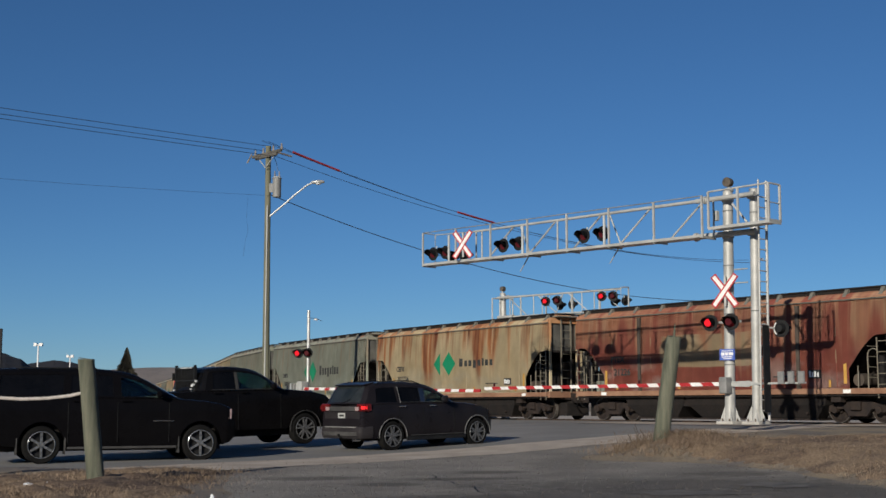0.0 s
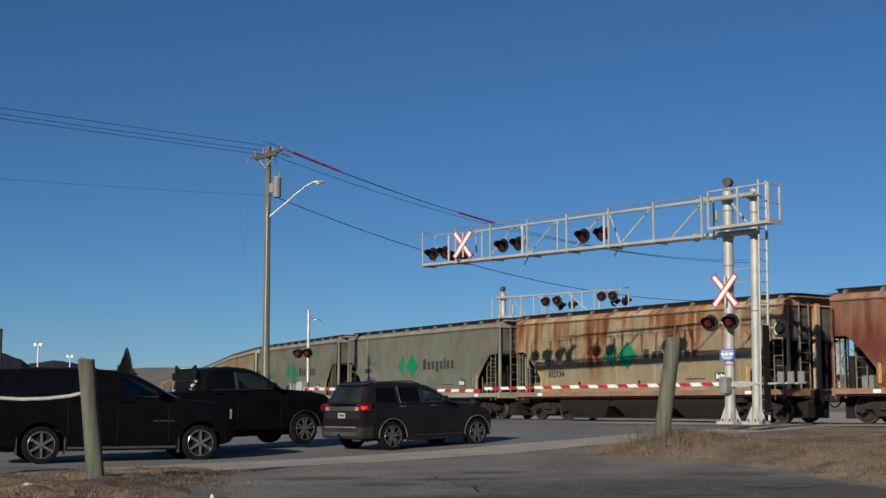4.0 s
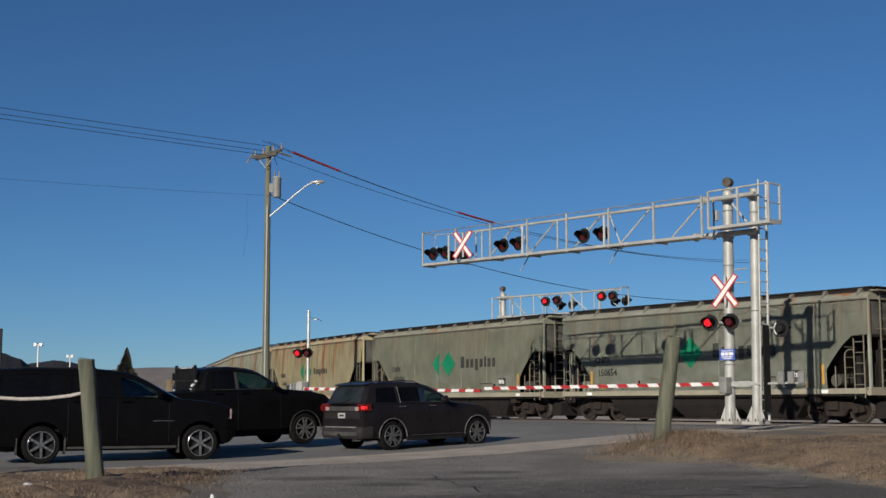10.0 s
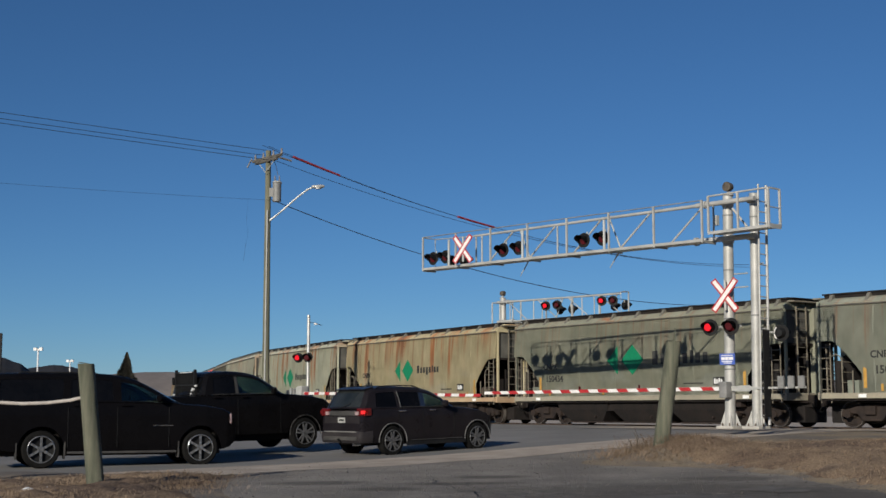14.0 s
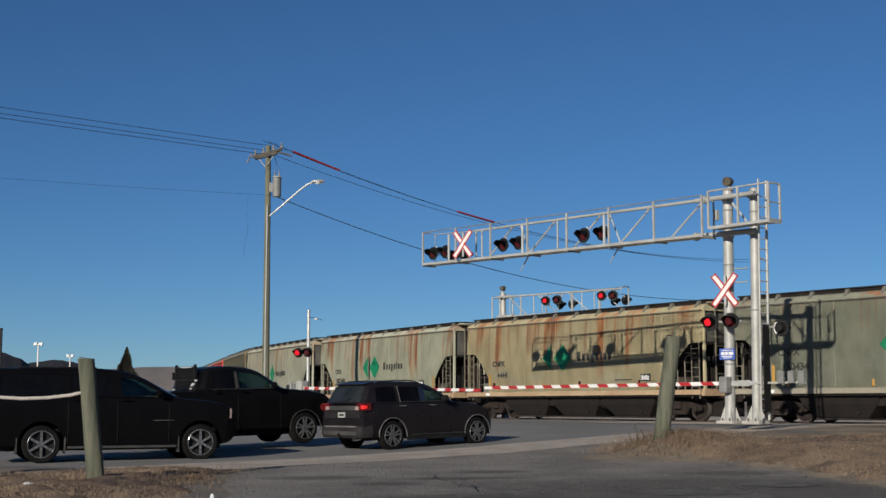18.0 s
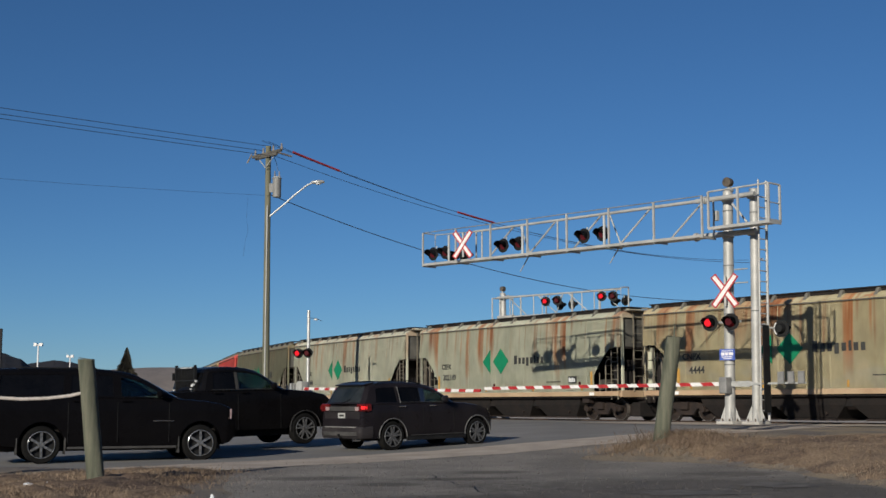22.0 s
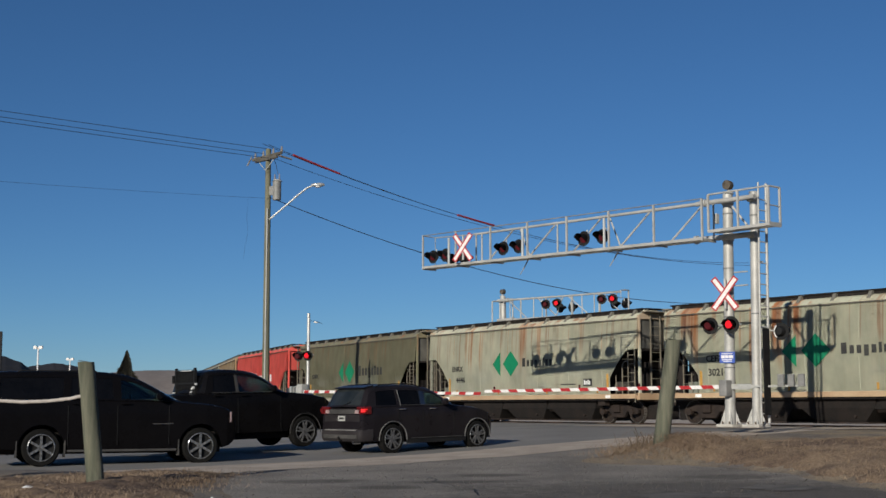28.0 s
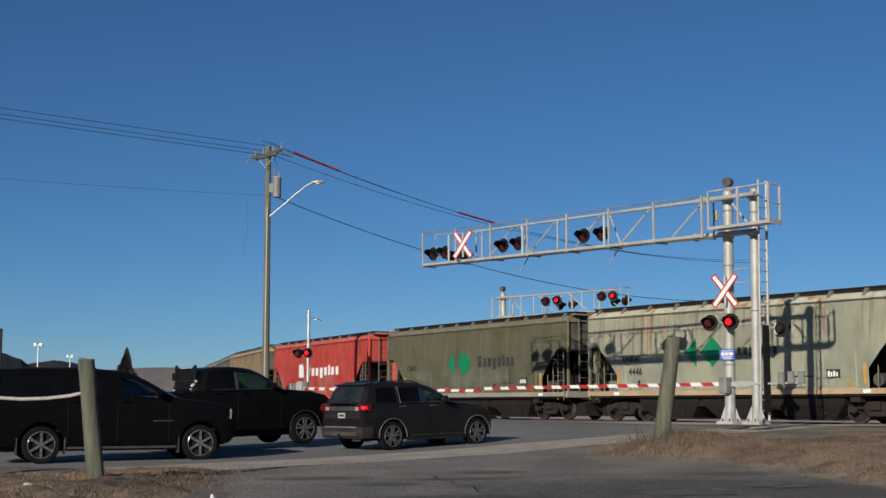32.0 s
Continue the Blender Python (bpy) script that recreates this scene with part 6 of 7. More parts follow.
def glasshouse(v, paint, profile, screen, back, belt, wb, wt, windows, pillar_mats, rear_mat, privacy):
    """Roof, pillars and panes over the belt line. profile runs from the screen's foot over the roof to the rear window's foot;
    screen and back: the profile's points where the roof begins and ends; windows: front and rear edge (belt, roof) of each pane."""
    line = flowing(profile)
    n = len(line) - 1
    i0, i1 = screen * 6, back * 6
    top = max(p.y for p in line)
    xs = np.array([p.x for p in line])[::-1]
    zs = np.array([p.y for p in line])[::-1]
    drop = 0.08
    belt_z = lambda x: float(np.interp(x, [line[-1].x, line[0].x], [belt[1], belt[0]]))
    edge_z = lambda x: max(belt_z(x) + 0.002, float(np.interp(x, xs, zs)) - drop)

    def wide(x, z):
        f = max(0.0, min(1.0, (z - belt_z(x)) / (top - drop - belt_z(x))))
        pin = float(np.interp(x, [line[-1].x, line[-1].x + 0.45], [0.93, 1.0]))
        return (wb + (wt - wb) * f ** 1.15) * pin

    def over(j, f):
        """A point of the roof skin: station j along the profile, f across."""
        k = min(int(j), n - 1)
        p = line[k].lerp(line[k + 1], j - k)
        bow = 0.26 * max(0.0, 1 - j / i0) ** 0.8 if j < i0 else (-0.12 * (j - i1) / (n - i1) if j > i1 else 0.0)
        ez = max(belt_z(p.x) + 0.002, p.y - drop)
        rim = max(0.0, (abs(f) - 0.78) / 0.22)
        z = p.y + 0.022 * (1 - f * f) - (p.y - ez) * rim ** 2
        return Vector((p.x + bow * (1 - f * f), f * wide(p.x, ez), z))

    def flank(s, x, t, inset=0.0):
        z = belt_z(x) + t * (edge_z(x) - belt_z(x))
        return Vector((x, s * (wide(x, z) - inset), z))
    part("roof_panel", skin(lambda u, w: over(i0 + (i1 - i0) * u, 2 * w - 1), 20, 22, 0.02), paint, v, "", None, True)
    g = part("windscreen", skin(lambda u, w: over(i0 * u, (2 * w - 1) * 0.87) - Vector((0.004, 0, 0.006)), 8, 14, 0.006), M_CARGLASS, v, "", None, True)
    g.visible_shadow = False
    g = part("rear_window", skin(lambda u, w: over(i1 + (n - i1) * (0.12 + 0.80 * u), (2 * w - 1) * 0.80) + Vector((0.006, 0, -0.004)), 8, 14, 0.006), rear_mat, v, "", None, True)
    g.visible_shadow = False
    for s in (-1, 1):
        part("windscreen_pillar", skin(lambda u, w: over(i0 * u, s * (0.87 + 0.13 * w)), 8, 4, 0.04), paint, v, "", None, True)
        part("rear_pillar", skin(lambda u, w: over(i1 + (n - i1) * u, s * (0.80 + 0.20 * w)), 8, 5, 0.04), paint, v, "", None, True)
    part("rear_header", skin(lambda u, w: over(i1 + (n - i1) * 0.12 * u, (2 * w - 1) * 0.80), 2, 14, 0.03), paint, v, "", None, True)
    part("rear_window_sill", skin(lambda u, w: over(i1 + (n - i1) * (0.92 + 0.08 * u), (2 * w - 1) * 0.80), 2, 14, 0.03), paint, v, "", None, True)
    x_front, x_rear = line[0].x, line[-1].x
    for s in (-1, 1):
        part("window_header", skin(lambda u, w: flank(s, x_front + (x_rear - x_front) * u, 0.90 + 0.10 * w), 40, 2, 0.03), paint, v, "", None, True)
        part("belt_strip", skin(lambda u, w: flank(s, x_front + (x_rear - x_front) * u, 0.07 * w, -0.003), 40, 1, 0.03), paint, v, "", None, True)
        ends = [(x_front, x_front)]
        for k, (a, b) in enumerate(windows):
            def pane(u, w):
                t = 0.05 + 0.87 * w
                return flank(s, (a[0] + (a[1] - a[0]) * t) * (1 - u) + (b[0] + (b[1] - b[0]) * t) * u, t, 0.014)
            g = part("side_window", skin(pane, 10, 6, 0.006), M_CARGLASS if k == 0 or not privacy else M_PRIVACY, v, "tinted front side window" if k == 0 else "", None, True)
            g.visible_shadow = False
            ends += [a, b]
        ends.append((x_rear, x_rear))
        for k in range(0, len(ends), 2):
            a, b = ends[k], ends[k + 1]
            def post(u, w):
                t = 0.02 + 0.95 * w
                return flank(s, (a[0] + (a[1] - a[0]) * t) * (1 - u) + (b[0] + (b[1] - b[0]) * t) * u, t, 0.0)
            part("pillar", skin(post, 4, 8, 0.03), pillar_mats.get(k // 2, paint), v, "", None, True)


def vehicle(name, m, label, category, paint, lower, belt, halfw, wt, profile, screen, back, windows, wheels, r, pillar_mats, rear_mat, trim=None, wheel_style=(6, M_CHROME, 0.07), tyre_w=0.26, privacy=True, chrome_handles=False, handle_x=(), seams=(), nose=0.84):
    """Pressed body from a side outline, glasshouse with pillars and panes, wheels."""
    v = thing(name, m, label, category, "vehicles waiting at the crossing")
    body = part("body", body_shell(lower, halfw, belt[0], nose=nose), paint, v, "", None, True)
    body.data.set_sharp_from_angle(angle=radians(38))
    wb = halfw * 0.955
    glasshouse(v, paint, profile, screen, back, belt, wb, wt, windows, pillar_mats, rear_mat, privacy)
    wx1, bz = profile[0][0], belt[0]
    # inside: dashboard, seats, steering wheel
    part("dashboard", box(wx1 - 0.65, wx1 - 0.05, -wb + 0.1, wb - 0.1, bz - 0.05, bz + 0.05), M_INTERIOR, v, bevel=0.02)
    for y in (-0.40, 0.40):
        part("seat_back", prism([(wx1 - 1.65, bz - 0.04), (wx1 - 1.45, bz - 0.04), (wx1 - 1.60, bz + 0.30), (wx1 - 1.72, bz + 0.30)], y - 0.24, y + 0.24), M_INTERIOR, v, bevel=0.03)
        part("head_rest", box(wx1 - 1.75, wx1 - 1.64, y - 0.13, y + 0.13, bz + 0.31, bz + 0.45), M_INTERIOR, v, bevel=0.03)
    part("steering_wheel", pipe([(wx1 - 0.78 - 0.06 * math.sin(a), 0.40 + 0.18 * math.cos(a), bz + 0.03 + 0.17 * math.sin(a)) for a in np.linspace(0, 2 * math.pi, 17)], 0.016, 5), M_INTERIOR, v)
    for s in (-1, 1):
        shell = loft([[Vector((wx1 - 0.42 + dx, s * (halfw + 0.02 + dy), bz + 0.10 + rz * math.sin(a))) + Vector((ry * math.cos(a), 0, 0)) for a in np.linspace(0, 2 * math.pi, 12, False)]
                      for dx, dy, ry, rz in ((0.0, -0.06, 0.03, 0.03), (0.0, 0.02, 0.07, 0.085), (-0.01, 0.14, 0.075, 0.09), (-0.03, 0.19, 0.045, 0.06))])
        part("door_mirror", shell, paint, v, "", None, True)
    part("underbody", box(min(x for x, z in lower) + 0.35, max(x for x, z in lower) - 0.35, -halfw + 0.34, halfw - 0.34, 0.26, belt[0] - 0.35), M_UNDER, v)
    for s in (-1, 1):
        for x in seams:
            part("door_seam", box(x - 0.006, x + 0.006, s * (halfw - 0.004), s * (halfw + 0.002), 0.45, bz - 0.10), M_BLACK, v)
        for x in handle_x:
            part("door_handle", box(x - 0.11, x + 0.11, s * (halfw - 0.01), s * (halfw + 0.022), bz - 0.075, bz - 0.045), M_CHROME if chrome_handles else paint, v, "", None, False, 0.008)
    for cx in wheels:
        for s in (-1, 1):
            wheel(v, cx, s * (halfw - tyre_w / 2 - 0.01), r, tyre_w, s, *wheel_style)
            if trim:
                R = r + 0.075
                pts = [(cx + R * math.cos(a), s * (halfw + 0.002), r * 0.98 + R * math.sin(a)) for a in np.linspace(math.pi * 1.02, -math.pi * 0.02, 16)]
                part("arch_trim", pipe(pts, 0.012, 6), trim, v, "", None, True)
    return v


def outline(sill, wheels, r, tops, gap=0.075):
    """Lower body outline: tops runs from the tail to the nose over the bonnet; arches are cut over the wheels."""
    pts = list(tops)
    R = r + gap
    for cx in sorted(wheels, reverse=True):
        pts += [(cx + R * math.cos(a), max(sill, r + R * math.sin(a))) for a in np.linspace(-0.12, math.pi + 0.12, 14)]
    return pts


def build_vehicles():
    # bronze crossover, brake light on
    W, r = (1.43, -1.43), 0.372
    tops = [(-2.18, 0.36), (-2.34, 0.42), (-2.37, 0.62), (-2.35, 0.85), (-2.31, 1.05), (-2.24, 1.18), (-1.0, 1.19), (0.62, 1.17), (1.10, 1.14), (1.50, 1.08), (1.80, 1.00), (2.02, 0.90), (2.13, 0.76), (2.17, 0.60), (2.14, 0.42), (2.05, 0.28)]
    hx, hy = -0.76, 34.75
    bear = 49.5
    prof = [(0.66, 1.17), (0.52, 1.27), (0.27, 1.44), (-0.04, 1.61), (-0.52, 1.70), (-1.17, 1.72), (-1.60, 1.71), (-1.98, 1.66), (-2.10, 1.52), (-2.18, 1.34), (-2.25, 1.18)]
    v = vehicle("suv", pose(hx, hy, -0.49, 0, -1.4, 90 - bear), "dusty dark bronze crossover with its brake light on", "car", M_PAINT_BROWN, outline(0.25, W, r, tops), (1.17, 1.19), 0.925, 0.72,
                prof, 3, 7, [((0.52, 0.40), (-0.32, -0.30)), ((-0.48, -0.46), (-1.10, -1.16)), ((-1.24, -1.24), (-1.92, -1.84))], W, r, {1: M_PILLAR_BLUE}, M_REARGLASS, M_TRIM_LIGHT,
                wheel_style=(10, M_DARKALLOY, 0.05), tyre_w=0.235, chrome_handles=True, handle_x=(-1.12, -0.12), seams=(-0.42, 0.62, -1.22), nose=0.78)
    part("rear_bumper", body_shell([(-2.36, 0.33), (-2.41, 0.40), (-2.42, 0.52), (-2.40, 0.60), (-2.34, 0.64), (-2.05, 0.64), (-2.0, 0.60), (-2.0, 0.34)], 0.935, 0.7, 0.03, 0.90, 1.0), M_PAINT_DUSTY, v, "dusty rear bumper with a lighter edge", None, True)
    part("bumper_edge", box(-2.425, -2.36, -0.66, 0.66, 0.60, 0.632), M_TRIM_LIGHT, v, "lighter grey edge strip", None, False, 0.008)
    part("bumper_edge", box(-2.428, -2.36, -0.70, 0.70, 0.40, 0.50), M_TRIM, v, "grey plastic lower valance", None, False, 0.01)
    for s in (-1, 1):
        part("window_trim", pipe([(-1.155, s * 0.893, 1.20), (-1.175, s * 0.85, 1.40), (-1.19, s * 0.778, 1.60)], 0.008, 6), M_TRIM_LIGHT, v, "thin light strip behind the rear door window")
        part("window_trim", pipe([(0.44, s * 0.89, 1.195), (-1.14, s * 0.895, 1.215)], 0.007, 6), M_TRIM, v)
    part("side_strip", box(-0.85, 0.95, -0.938, -0.915, 0.36, 0.38), M_TRIM, v)
    part("side_cladding", box(-1.0, 1.0, -0.945, -0.915, 0.24, 0.34), M_BLACK, v, "", None, False, 0.01)
    part("tailgate_handle", box(-2.345, -2.29, -0.54, 0.54, 1.02, 1.13), M_TRIM, v)
    part("tailgate_panel", box(-2.352, -2.30, -0.74, 0.74, 0.64, 1.0), M_PAINT_DUSTY, v, "", None, False, 0.01)
    lit = part("tail_lamp", box(-2.335, -2.10, -0.930, -0.60, 1.01, 1.20), M_TAIL, v, "", None, False, 0.025)
    part("brake_light", box(-2.352, -2.24, -0.930, -0.81, 1.06, 1.14), M_TAIL_ON, lit, "glowing red brake light")
    part("reversing_lamp", box(-2.355, -2.32, -0.70, -0.56, 1.03, 1.12), M_PINKLAMP, lit)
    lit2 = part("tail_lamp", box(-2.335, -2.10, 0.60, 0.930, 1.01, 1.20), M_TAIL, v, "", None, False, 0.025)
    part("brake_light", box(-2.352, -2.24, 0.80, 0.935, 1.06, 1.15), M_TAIL, lit2, "dull red lamp glass")
    part("reversing_lamp", box(-2.355, -2.32, 0.56, 0.70, 1.03, 1.12), M_PINKLAMP, lit2)
    pl = part("number_plate", box(-2.362, -2.35, -0.15, 0.15, 0.84, 0.97), M_GREY_EQUIP, v, "white plate with blurred dark marks")
    part("plate_marks", box(-2.366, -2.3625, -0.10, 0.10, 0.88, 0.93), M_LETTER, pl)
    part("spoiler", prism([(-2.10, 1.645), (-1.80, 1.70), (-1.80, 1.735), (-2.12, 1.675)], -0.62, 0.62), M_PAINT_BROWN, v, "", None, False, 0.01)
    for s in (-1, 1):
        part("roof_rail", pipe([(-1.80, s * 0.66, 1.67), (-1.65, s * 0.66, 1.735), (-1.1, s * 0.66, 1.755), (-0.6, s * 0.66, 1.745), (-0.35, s * 0.66, 1.67)], 0.016, 6), M_BLACK, v)
    part("tow_bar", pipe([(-2.1, 0, 0.36), (-2.42, 0, 0.36), (-2.48, 0, 0.44)], 0.03, 8), M_BLACK, v)
    part("exhaust_pipe", rod((-2.2, -0.55, 0.30), (-2.42, -0.55, 0.30), 0.035, n=12), M_CHROME, v)
    part("head_lamp", box(1.72, 1.98, -0.80, -0.58, 0.80, 0.92), M_TRIM_LIGHT, v, "", None, False, 0.03)
    part("rear_wiper", rod((-2.39, 0.0, 1.20), (-2.33, -0.33, 1.32), 0.010, n=6), M_BLACK, v)
    # long black utility vehicle in front of the guard post
    W, r = (1.75, -1.75), 0.41
    tops = [(-2.85, 0.42), (-3.10, 0.46), (-3.18, 0.58), (-3.17, 1.15), (-3.10, 1.46), (-1.0, 1.45), (0.95, 1.42), (1.40, 1.39), (1.90, 1.35), (2.25, 1.29), (2.46, 1.20), (2.58, 1.05), (2.63, 0.80), (2.60, 0.56), (2.45, 0.42)]
    prof = [(1.20, 1.42), (1.02, 1.52), (0.74, 1.70), (0.36, 1.91), (-0.04, 2.02), (-0.60, 2.07), (-1.60, 2.075), (-2.70, 2.05), (-2.95, 1.95), (-3.03, 1.70), (-3.08, 1.46)]
    v = vehicle("large_suv", pose(-7.533, 30.159, -0.65, 0, -0.1, 90 - 66), "long black utility vehicle with chrome six-spoke wheels", "car", M_PAINT_BLACK, outline(0.36, W, r, tops, 0.09), (1.42, 1.46), 1.0, 0.82,
                prof, 3, 7, [((0.92, 0.74), (-0.04, -0.05)), ((-0.22, -0.24), (-1.15, -1.12)), ((-1.32, -1.28), (-2.72, -2.60))], W, r, {}, M_PRIVACY, None,
                wheel_style=(6, M_ALLOY, 0.08), tyre_w=0.28, handle_x=(-1.0, 0.05), seams=(-0.13, 1.02, -1.2))
    part("head_lamp", box(2.30, 2.50, -0.90, -0.74, 0.94, 1.18), M_PINKLAMP, v, "", None, False, 0.03)
    for s in (-1, 1):
        part("running_board", box(-1.2, 1.2, s * 0.86, s * 1.00, 0.31, 0.36), M_TRIM, v, "", None, False, 0.01)
        for x in (1.75 - 0.50, -1.75 - 0.52, -1.75 + 0.50):
            part("mud_flap", box(x - 0.012, x + 0.012, s * 0.72, s * 0.99, 0.20, 0.56), M_TRIM, v)
    part("badge", box(0.66, 1.12, -1.004, -0.996, 0.905, 0.925), M_CHROME, v)
    part("roof_rail", pipe([(-2.3, -0.70, 2.03), (-2.2, -0.70, 2.09), (-0.6, -0.70, 2.09), (-0.5, -0.70, 2.03)], 0.016, 6), M_BLACK, v)
    # black pickup
    W, r = (1.82, -1.82), 0.415
    tops = [(-2.90, 0.66), (-3.0, 0.78), (-3.0, 1.36), (-2.98, 1.44), (-1.75, 1.45), (1.10, 1.47), (1.55, 1.45), (2.10, 1.39), (2.50, 1.31), (2.68, 1.20), (2.76, 1.0), (2.77, 0.75), (2.72, 0.55), (2.5, 0.44)]
    prof = [(1.20, 1.47), (1.05, 1.56), (0.78, 1.75), (0.42, 1.96), (0.02, 2.05), (-0.40, 2.075), (-0.75, 2.06), (-1.00, 2.02), (-1.07, 1.92), (-1.12, 1.70), (-1.16, 1.47)]
    v = vehicle("pickup_truck", pose(-5.72, 34.85, -0.46, 0, -1.4, 90 - 50.5), "black crew-cab pickup truck with a cab rack", "pickup truck", M_PAINT_BLACK2, outline(0.44, W, r, tops, 0.10), (1.47, 1.47), 0.99, 0.85,
                prof, 3, 7, [((0.98, 0.78), (-0.20, -0.23)), ((-0.28, -0.30), (-0.94, -0.90))], W, r, {1: M_TRIM}, M_PRIVACY, M_TRIM,
                wheel_style=(10, M_DARKALLOY, 0.07), tyre_w=0.29, handle_x=(-0.85, -0.05), seams=(-0.25, 1.05), nose=0.86)
    for y in (-0.5, 0.5):
        part("rack_post", box(-1.27, -1.20, y - 0.03, y + 0.03, 1.44, 2.09), M_BLACK, v)
        part("rack_clamp", box(-1.265, -1.205, y - 0.03, y + 0.03, 2.09, 2.14), M_BLACK, v)
        part("rack_bar", box(-1.265, -1.205, -0.52, 0.52, 2.04, 2.09) if y < 0 else box(-1.265, -1.205, -0.52, 0.52, 1.72, 1.76), M_BLACK, v)
    for k in range(12):
        part("rack_slat", box(-1.25, -1.22, -0.44 + 0.08 * k - 0.012, -0.44 + 0.08 * k + 0.012, 1.46, 2.05), M_BLACK, v)
    part("light_bar", box(-1.29, -1.27, -0.40, 0.20, 2.060, 2.078), M_CLEARLAMP, v, "pale strip lamp on the rack")
    for y, z, q in ((-0.66, 1.72, 0.025), (-0.52, 1.63, 0.03), (-0.46, 1.60, 0.022), (-0.40, 1.52, 0.018), (0.52, 1.50, 0.02)):
        part("work_light", box(-1.33, -1.27, y - q, y + q, z - q, z + q), M_CLEARLAMP, v, "", None, False, 0.01)
    part("side_mirror_post", box(-1.30, -1.24, 0.56, 0.62, 1.75, 1.95), M_BLACK, v)
    part("head_lamp", box(2.40, 2.66, -0.88, -0.64, 1.06, 1.22), M_GREY_EQUIP, v, "", None, False, 0.03)
    part("window_trim", rod((0.9, -0.955, 1.49), (-1.0, -0.955, 1.49), 0.008, n=6), M_TRIM, v)

# ---------------------------------------------------------------- grass, stones, snow
def build_grass():
    rng = np.random.default_rng(7)
    verts, faces = [], []

    def tuft(x, y, z, n, tall):
        spread = 0.15 + 0.40 * rng.random()
        for _ in range(n):
            a = rng.random() * 6.283
            h = tall * (0.45 + 0.75 * rng.random())
            w = 0.002 + 0.003 * rng.random()
            lean = h * (0.4 + 3.2 * rng.random())
            bx, by = x + spread * rng.normal(), y + spread * rng.normal()
            c, s = math.cos(a), math.sin(a)
            i = len(verts)
            verts.extend([(bx - s * w, by + c * w, z - 0.02), (bx + s * w, by - c * w, z - 0.02),
                          (bx + c * lean * 0.5 - s * w * 0.8, by + s * lean * 0.5 + c * w * 0.8, z + h * 0.62), (bx + c * lean * 0.5 + s * w * 0.8, by + s * lean * 0.5 - c * w * 0.8, z + h * 0.62),
                          (bx + c * lean, by + s * lean, z + h)])
            faces.extend([(i, i + 1, i + 3, i + 2), (i + 2, i + 3, i + 4)])
    count = 0
    while count < 5200:       # right-hand bank
        x, y = rng.uniform(3.6, 13.5), rng.uniform(17.0, 36)
        if across(x, y) < EDGE_NEAR + 2.6 or y > 31.5 or abs(x / y) > 0.37:
            continue
        z = height(x, y)
        rise = z - road_height(x, y)
        if rise < 0.07 or rng.random() > 0.25 + 0.9 * noise.noise((x * 0.6, y * 0.6, 1.0)) + 0.4:
            continue
        near_post = math.exp(-((x - 4.76) ** 2 + (y - 27.9) ** 2) / 0.9)
        tuft(x, y, z + 0.02, 4 if near_post < 0.2 else 14, 0.014 + 0.026 * rng.random() ** 2 + 0.13 * near_post)
        count += 1
    count = 0
    while count < 2600:       # left-hand corner
        x, y = rng.uniform(-9.5, -2.9), rng.uniform(16.5, 26.8)
        if x > -4.5 + 0.09 * (27 - y) + 0.5 * noise.noise((y, 0, 0)) or across(x, y) < EDGE_NEAR + 2.3 or abs(x / y) > 0.37:
            continue
        if rng.random() > 0.55 + 0.9 * noise.noise((x * 0.8, y * 0.8, 6.0)):
            continue
        tuft(x, y, height(x, y) + 0.03, 6, 0.014 + 0.030 * rng.random() ** 2)
        count += 1
    # the pressed-down sward under the blades, in soft clumps
    def right_part(x, y):
        return min(smooth_step(0.1, 0.7, x - verge_edge(y)), smooth_step(EDGE_NEAR + 2.2, EDGE_NEAR + 3.2, across(x, y)), smooth_step(33.0, 30.5, y + 1.2 * noise.noise((x * 0.7, y * 0.5, 3.0))))

    def left_part(x, y):
        return min(smooth_step(-4.2, -4.9, x - 0.09 * (27 - y) - 0.5 * noise.noise((y * 1.3, x * 0.8, 0))), smooth_step(EDGE_NEAR + 2.0, EDGE_NEAR + 2.7, across(x, y)))
    for mask, xs, ys, hump in ((right_part, np.arange(3.8, 13.6, 0.10), np.arange(16.5, 35.6, 0.12), (0, 0, 0.0)), (left_part, np.arange(-10.4, -2.8, 0.10), np.arange(16.2, 27.2, 0.12), (-4.7, 19.6, 0.10))):
        def mat_z(x, y):
            k = mask(x, y)
            lump = (0.07 if x > 0 else 0.13) * max(0.0, noise.noise((x * 1.5, y * 1.1, 2.0))) + 0.04 * noise.noise((x * 4.5, y * 3.2, 4.0)) + 0.022 * noise.noise((x * 11, y * 8, 8.0))
            lump += hump[2] * math.exp(-((x - hump[0]) ** 2 / 0.9 + (y - hump[1]) ** 2 / 0.8))
            return height(x, y) - 0.05 + k * (0.05 + lump) + 0.012 * k
        mat_sheet = sheet("matted_grass", [float(v) for v in xs], [float(v) for v in ys], mat_z, M_MATTED, lambda x, y: mask(x, y) > 0.02 and abs(x / y) < 0.40)
        tagged(mat_sheet, "flattened tan and brown dead grass in soft clumps", "grass", kind="stuff")
    me = bpy.data.meshes.new("dry_grass")
    me.from_pydata(verts, [], faces)
    me.materials.append(M_STRAW)
    tagged(new("dry_grass", me), "straw-coloured dead winter grass on the verges", "grass", kind="stuff")
    # a few taller stalks beside the leaning post
    bm = bmesh.new()
    for x, y, h in ((4.10, 27.9, 0.42), (4.22, 27.8, 0.36), (4.0, 28.1, 0.3), (4.16, 28.2, 0.48)):
        z = height(x, y)
        pipe([(x, y, z - 0.03), (x + 0.03, y, z + h * 0.6), (x - 0.04, y, z + h)], 0.008, 4, bm)
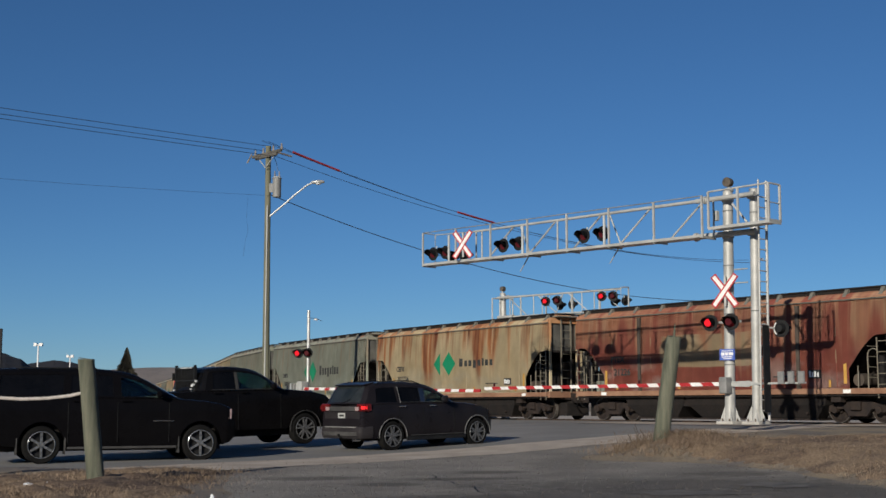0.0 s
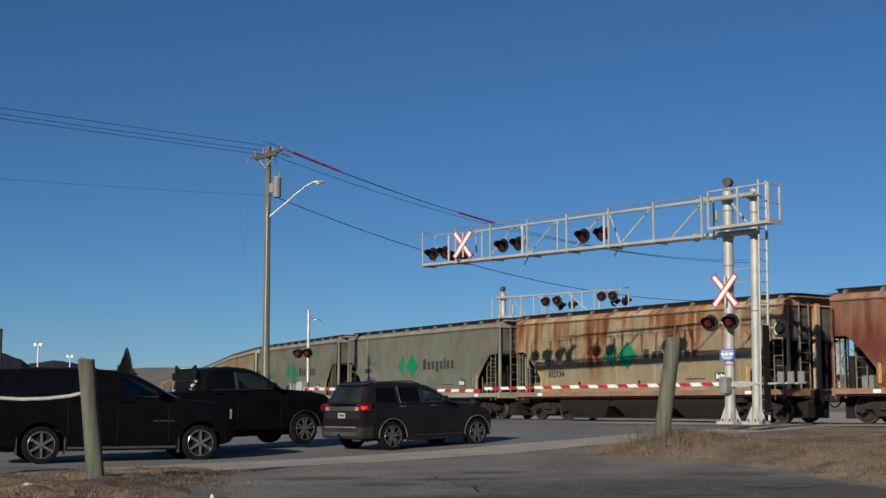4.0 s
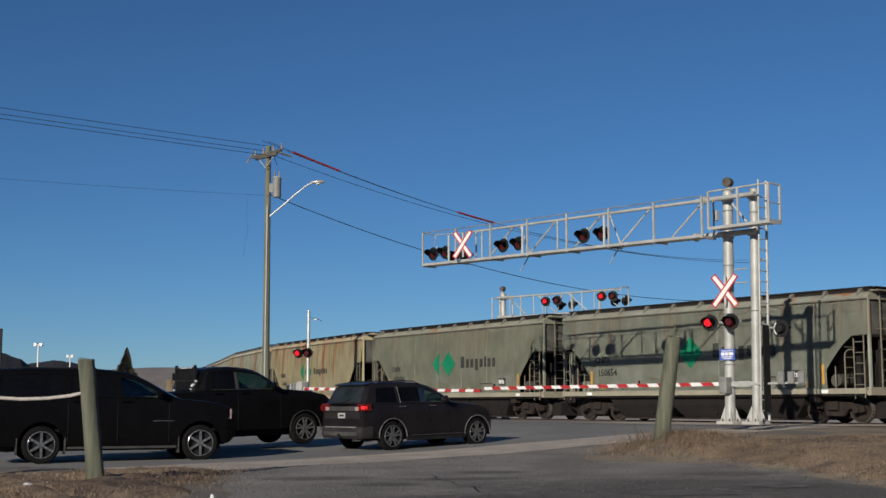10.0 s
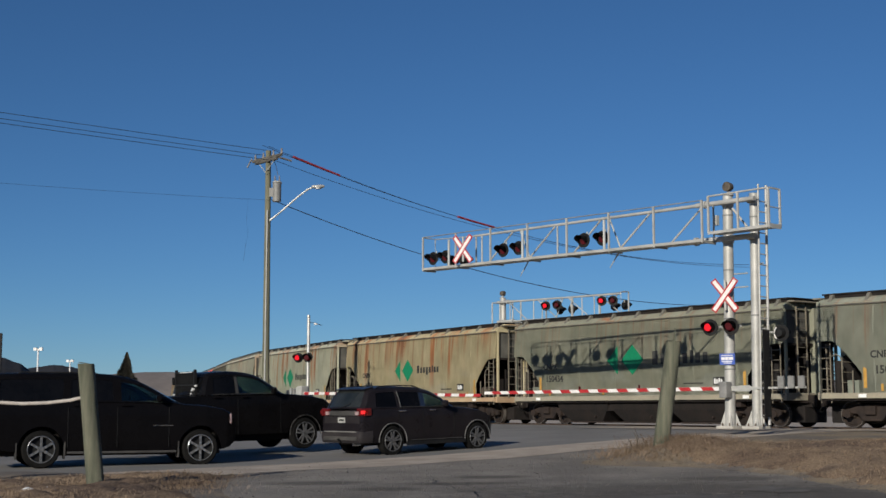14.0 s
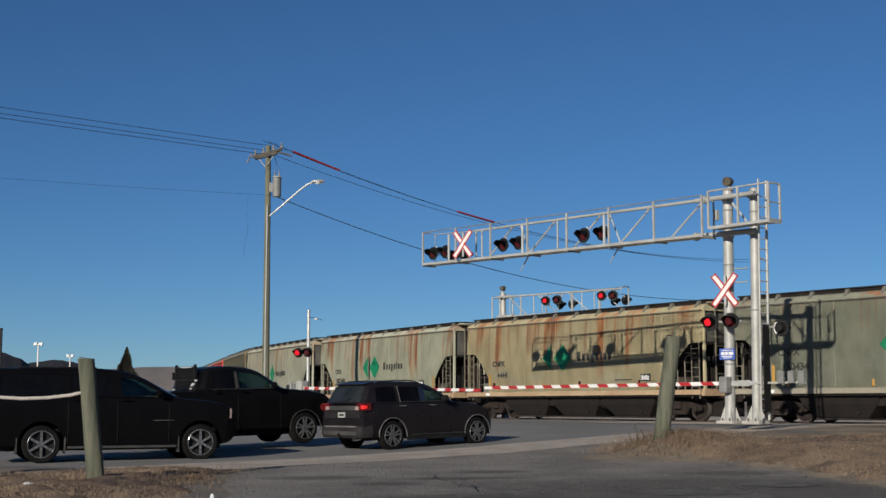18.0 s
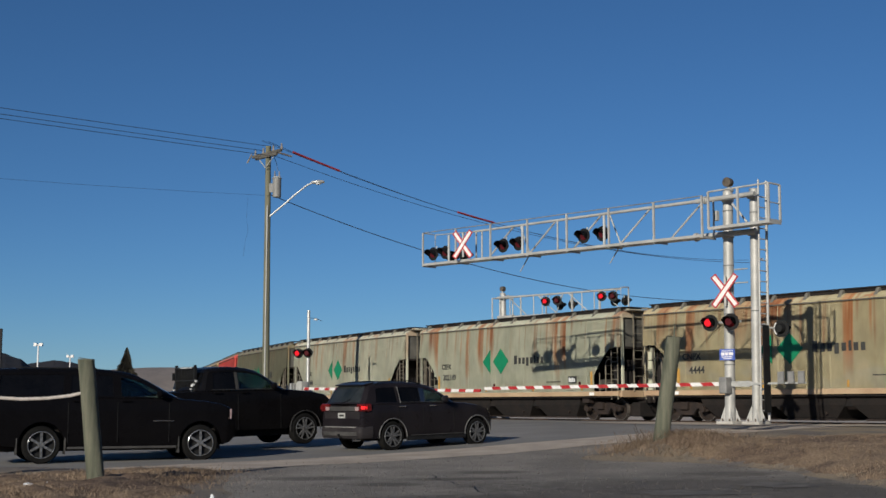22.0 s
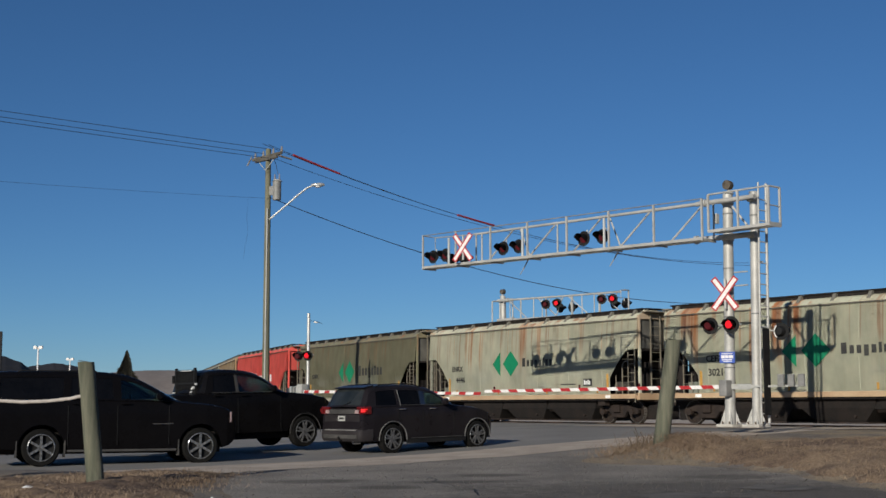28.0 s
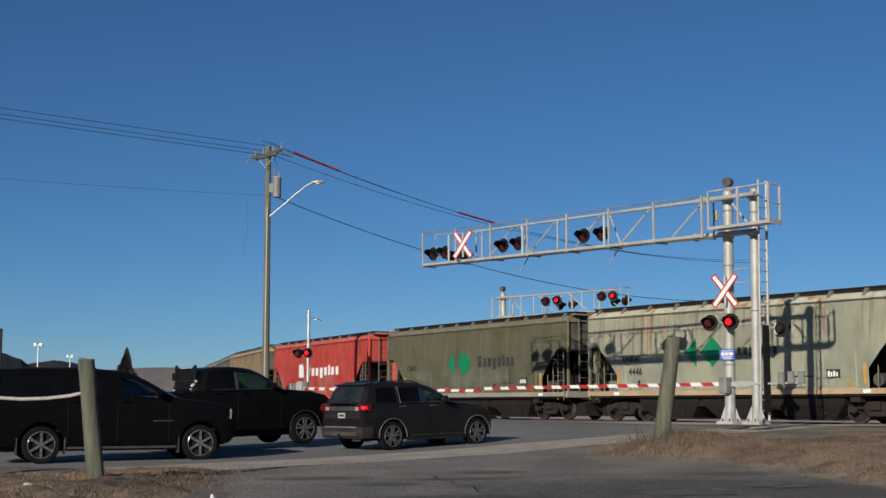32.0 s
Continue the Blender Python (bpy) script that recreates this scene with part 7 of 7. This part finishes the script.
    tagged(link("dead_stalks", bm, M_BARK), "dark dead weed stalks beside the post", "weeds", kind="stuff")
    # grit along the drive and pebbles
    verts, faces = [], []
    for _ in range(2600):
        x, y = rng.uniform(-5, 7.5), rng.uniform(16.8, 30)
        if across(x, y) < EDGE_NEAR - 0.3:
            continue
        z = max(height(x, y), road_height(x, y) + 0.004)
        s = 0.008 + 0.02 * rng.random() ** 3
        i = len(verts)
        for dx, dy, dz in ((1, 0, 0), (-0.5, 0.87, 0), (-0.5, -0.87, 0), (0.1, 0, 0.8)):
            verts.append((x + s * dx, y + s * dy, z + s * dz))
        faces.extend([(i, i + 1, i + 3), (i + 1, i + 2, i + 3), (i + 2, i, i + 3)])
    me = bpy.data.meshes.new("grit")
    me.from_pydata(verts, [], faces)
    me.materials.append(M_BALLAST)
    tagged(new("grit", me), "loose grey grit scattered on the drive", "gravel", kind="stuff")
    for x, y, w in ((-6.2, 19.7, 0.10), (-5.87, 19.6, 0.05), (-3.2, 18.3, 0.03), (-4.6, 20.4, 0.02)):
        bm = bmesh.new()
        bmesh.ops.create_icosphere(bm, subdivisions=3, radius=1)
        for v in bm.verts:
            v.co *= 1 + 0.25 * noise.noise(v.co * 2.0 + Vector((x, y, 0)))
        tagged(link("snow_patch", bm, M_SNOW, None, "", Matrix.LocRotScale((x, y, height(x, y) + 0.012), None, (w, w * 0.7, 0.05)), True), "small melting patch of old snow on the turf", "snow", "last patches of snow")

# ---------------------------------------------------------------- build
build_ground()
build_patches()
build_hills()
build_track()
build_signals()
build_poles()
build_far()
build_vehicles()
TRAIN = build_train()
build_grass()


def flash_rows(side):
    """The added disc's lit face looks out while its lamp is on; each lamp is on for two thirds of a second in turn."""
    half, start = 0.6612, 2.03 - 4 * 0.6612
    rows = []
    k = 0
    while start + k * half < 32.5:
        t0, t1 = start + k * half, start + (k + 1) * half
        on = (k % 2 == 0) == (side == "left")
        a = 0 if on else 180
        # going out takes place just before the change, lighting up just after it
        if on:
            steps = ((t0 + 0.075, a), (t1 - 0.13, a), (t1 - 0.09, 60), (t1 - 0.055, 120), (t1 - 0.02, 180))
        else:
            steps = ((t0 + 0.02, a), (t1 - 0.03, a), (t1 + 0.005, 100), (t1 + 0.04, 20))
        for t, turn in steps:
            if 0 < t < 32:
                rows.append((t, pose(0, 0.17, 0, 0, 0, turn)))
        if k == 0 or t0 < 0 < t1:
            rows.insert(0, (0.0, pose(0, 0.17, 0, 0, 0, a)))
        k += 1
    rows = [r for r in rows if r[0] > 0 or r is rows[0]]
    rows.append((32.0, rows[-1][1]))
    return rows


def motions():
    for car, front in zip(TRAIN, FRONTS):
        walk(car, wagon_rows(front))
    # wheels roll as far as the train goes; those seen near by
    ts = [k * 0.19 for k in range(169)]
    us = np.interp(ts, [g[0] for g in GONE], [g[1] for g in GONE])
    for w in ROLLING[:32]:
        at = w.matrix_basis.translation.copy()
        walk(w, [(t, pose(at.x, at.y, at.z, 0, math.degrees(u / 0.46) % 360, 0)) for t, u in zip(ts, us)])
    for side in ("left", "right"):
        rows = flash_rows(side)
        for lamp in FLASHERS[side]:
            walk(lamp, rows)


motions()
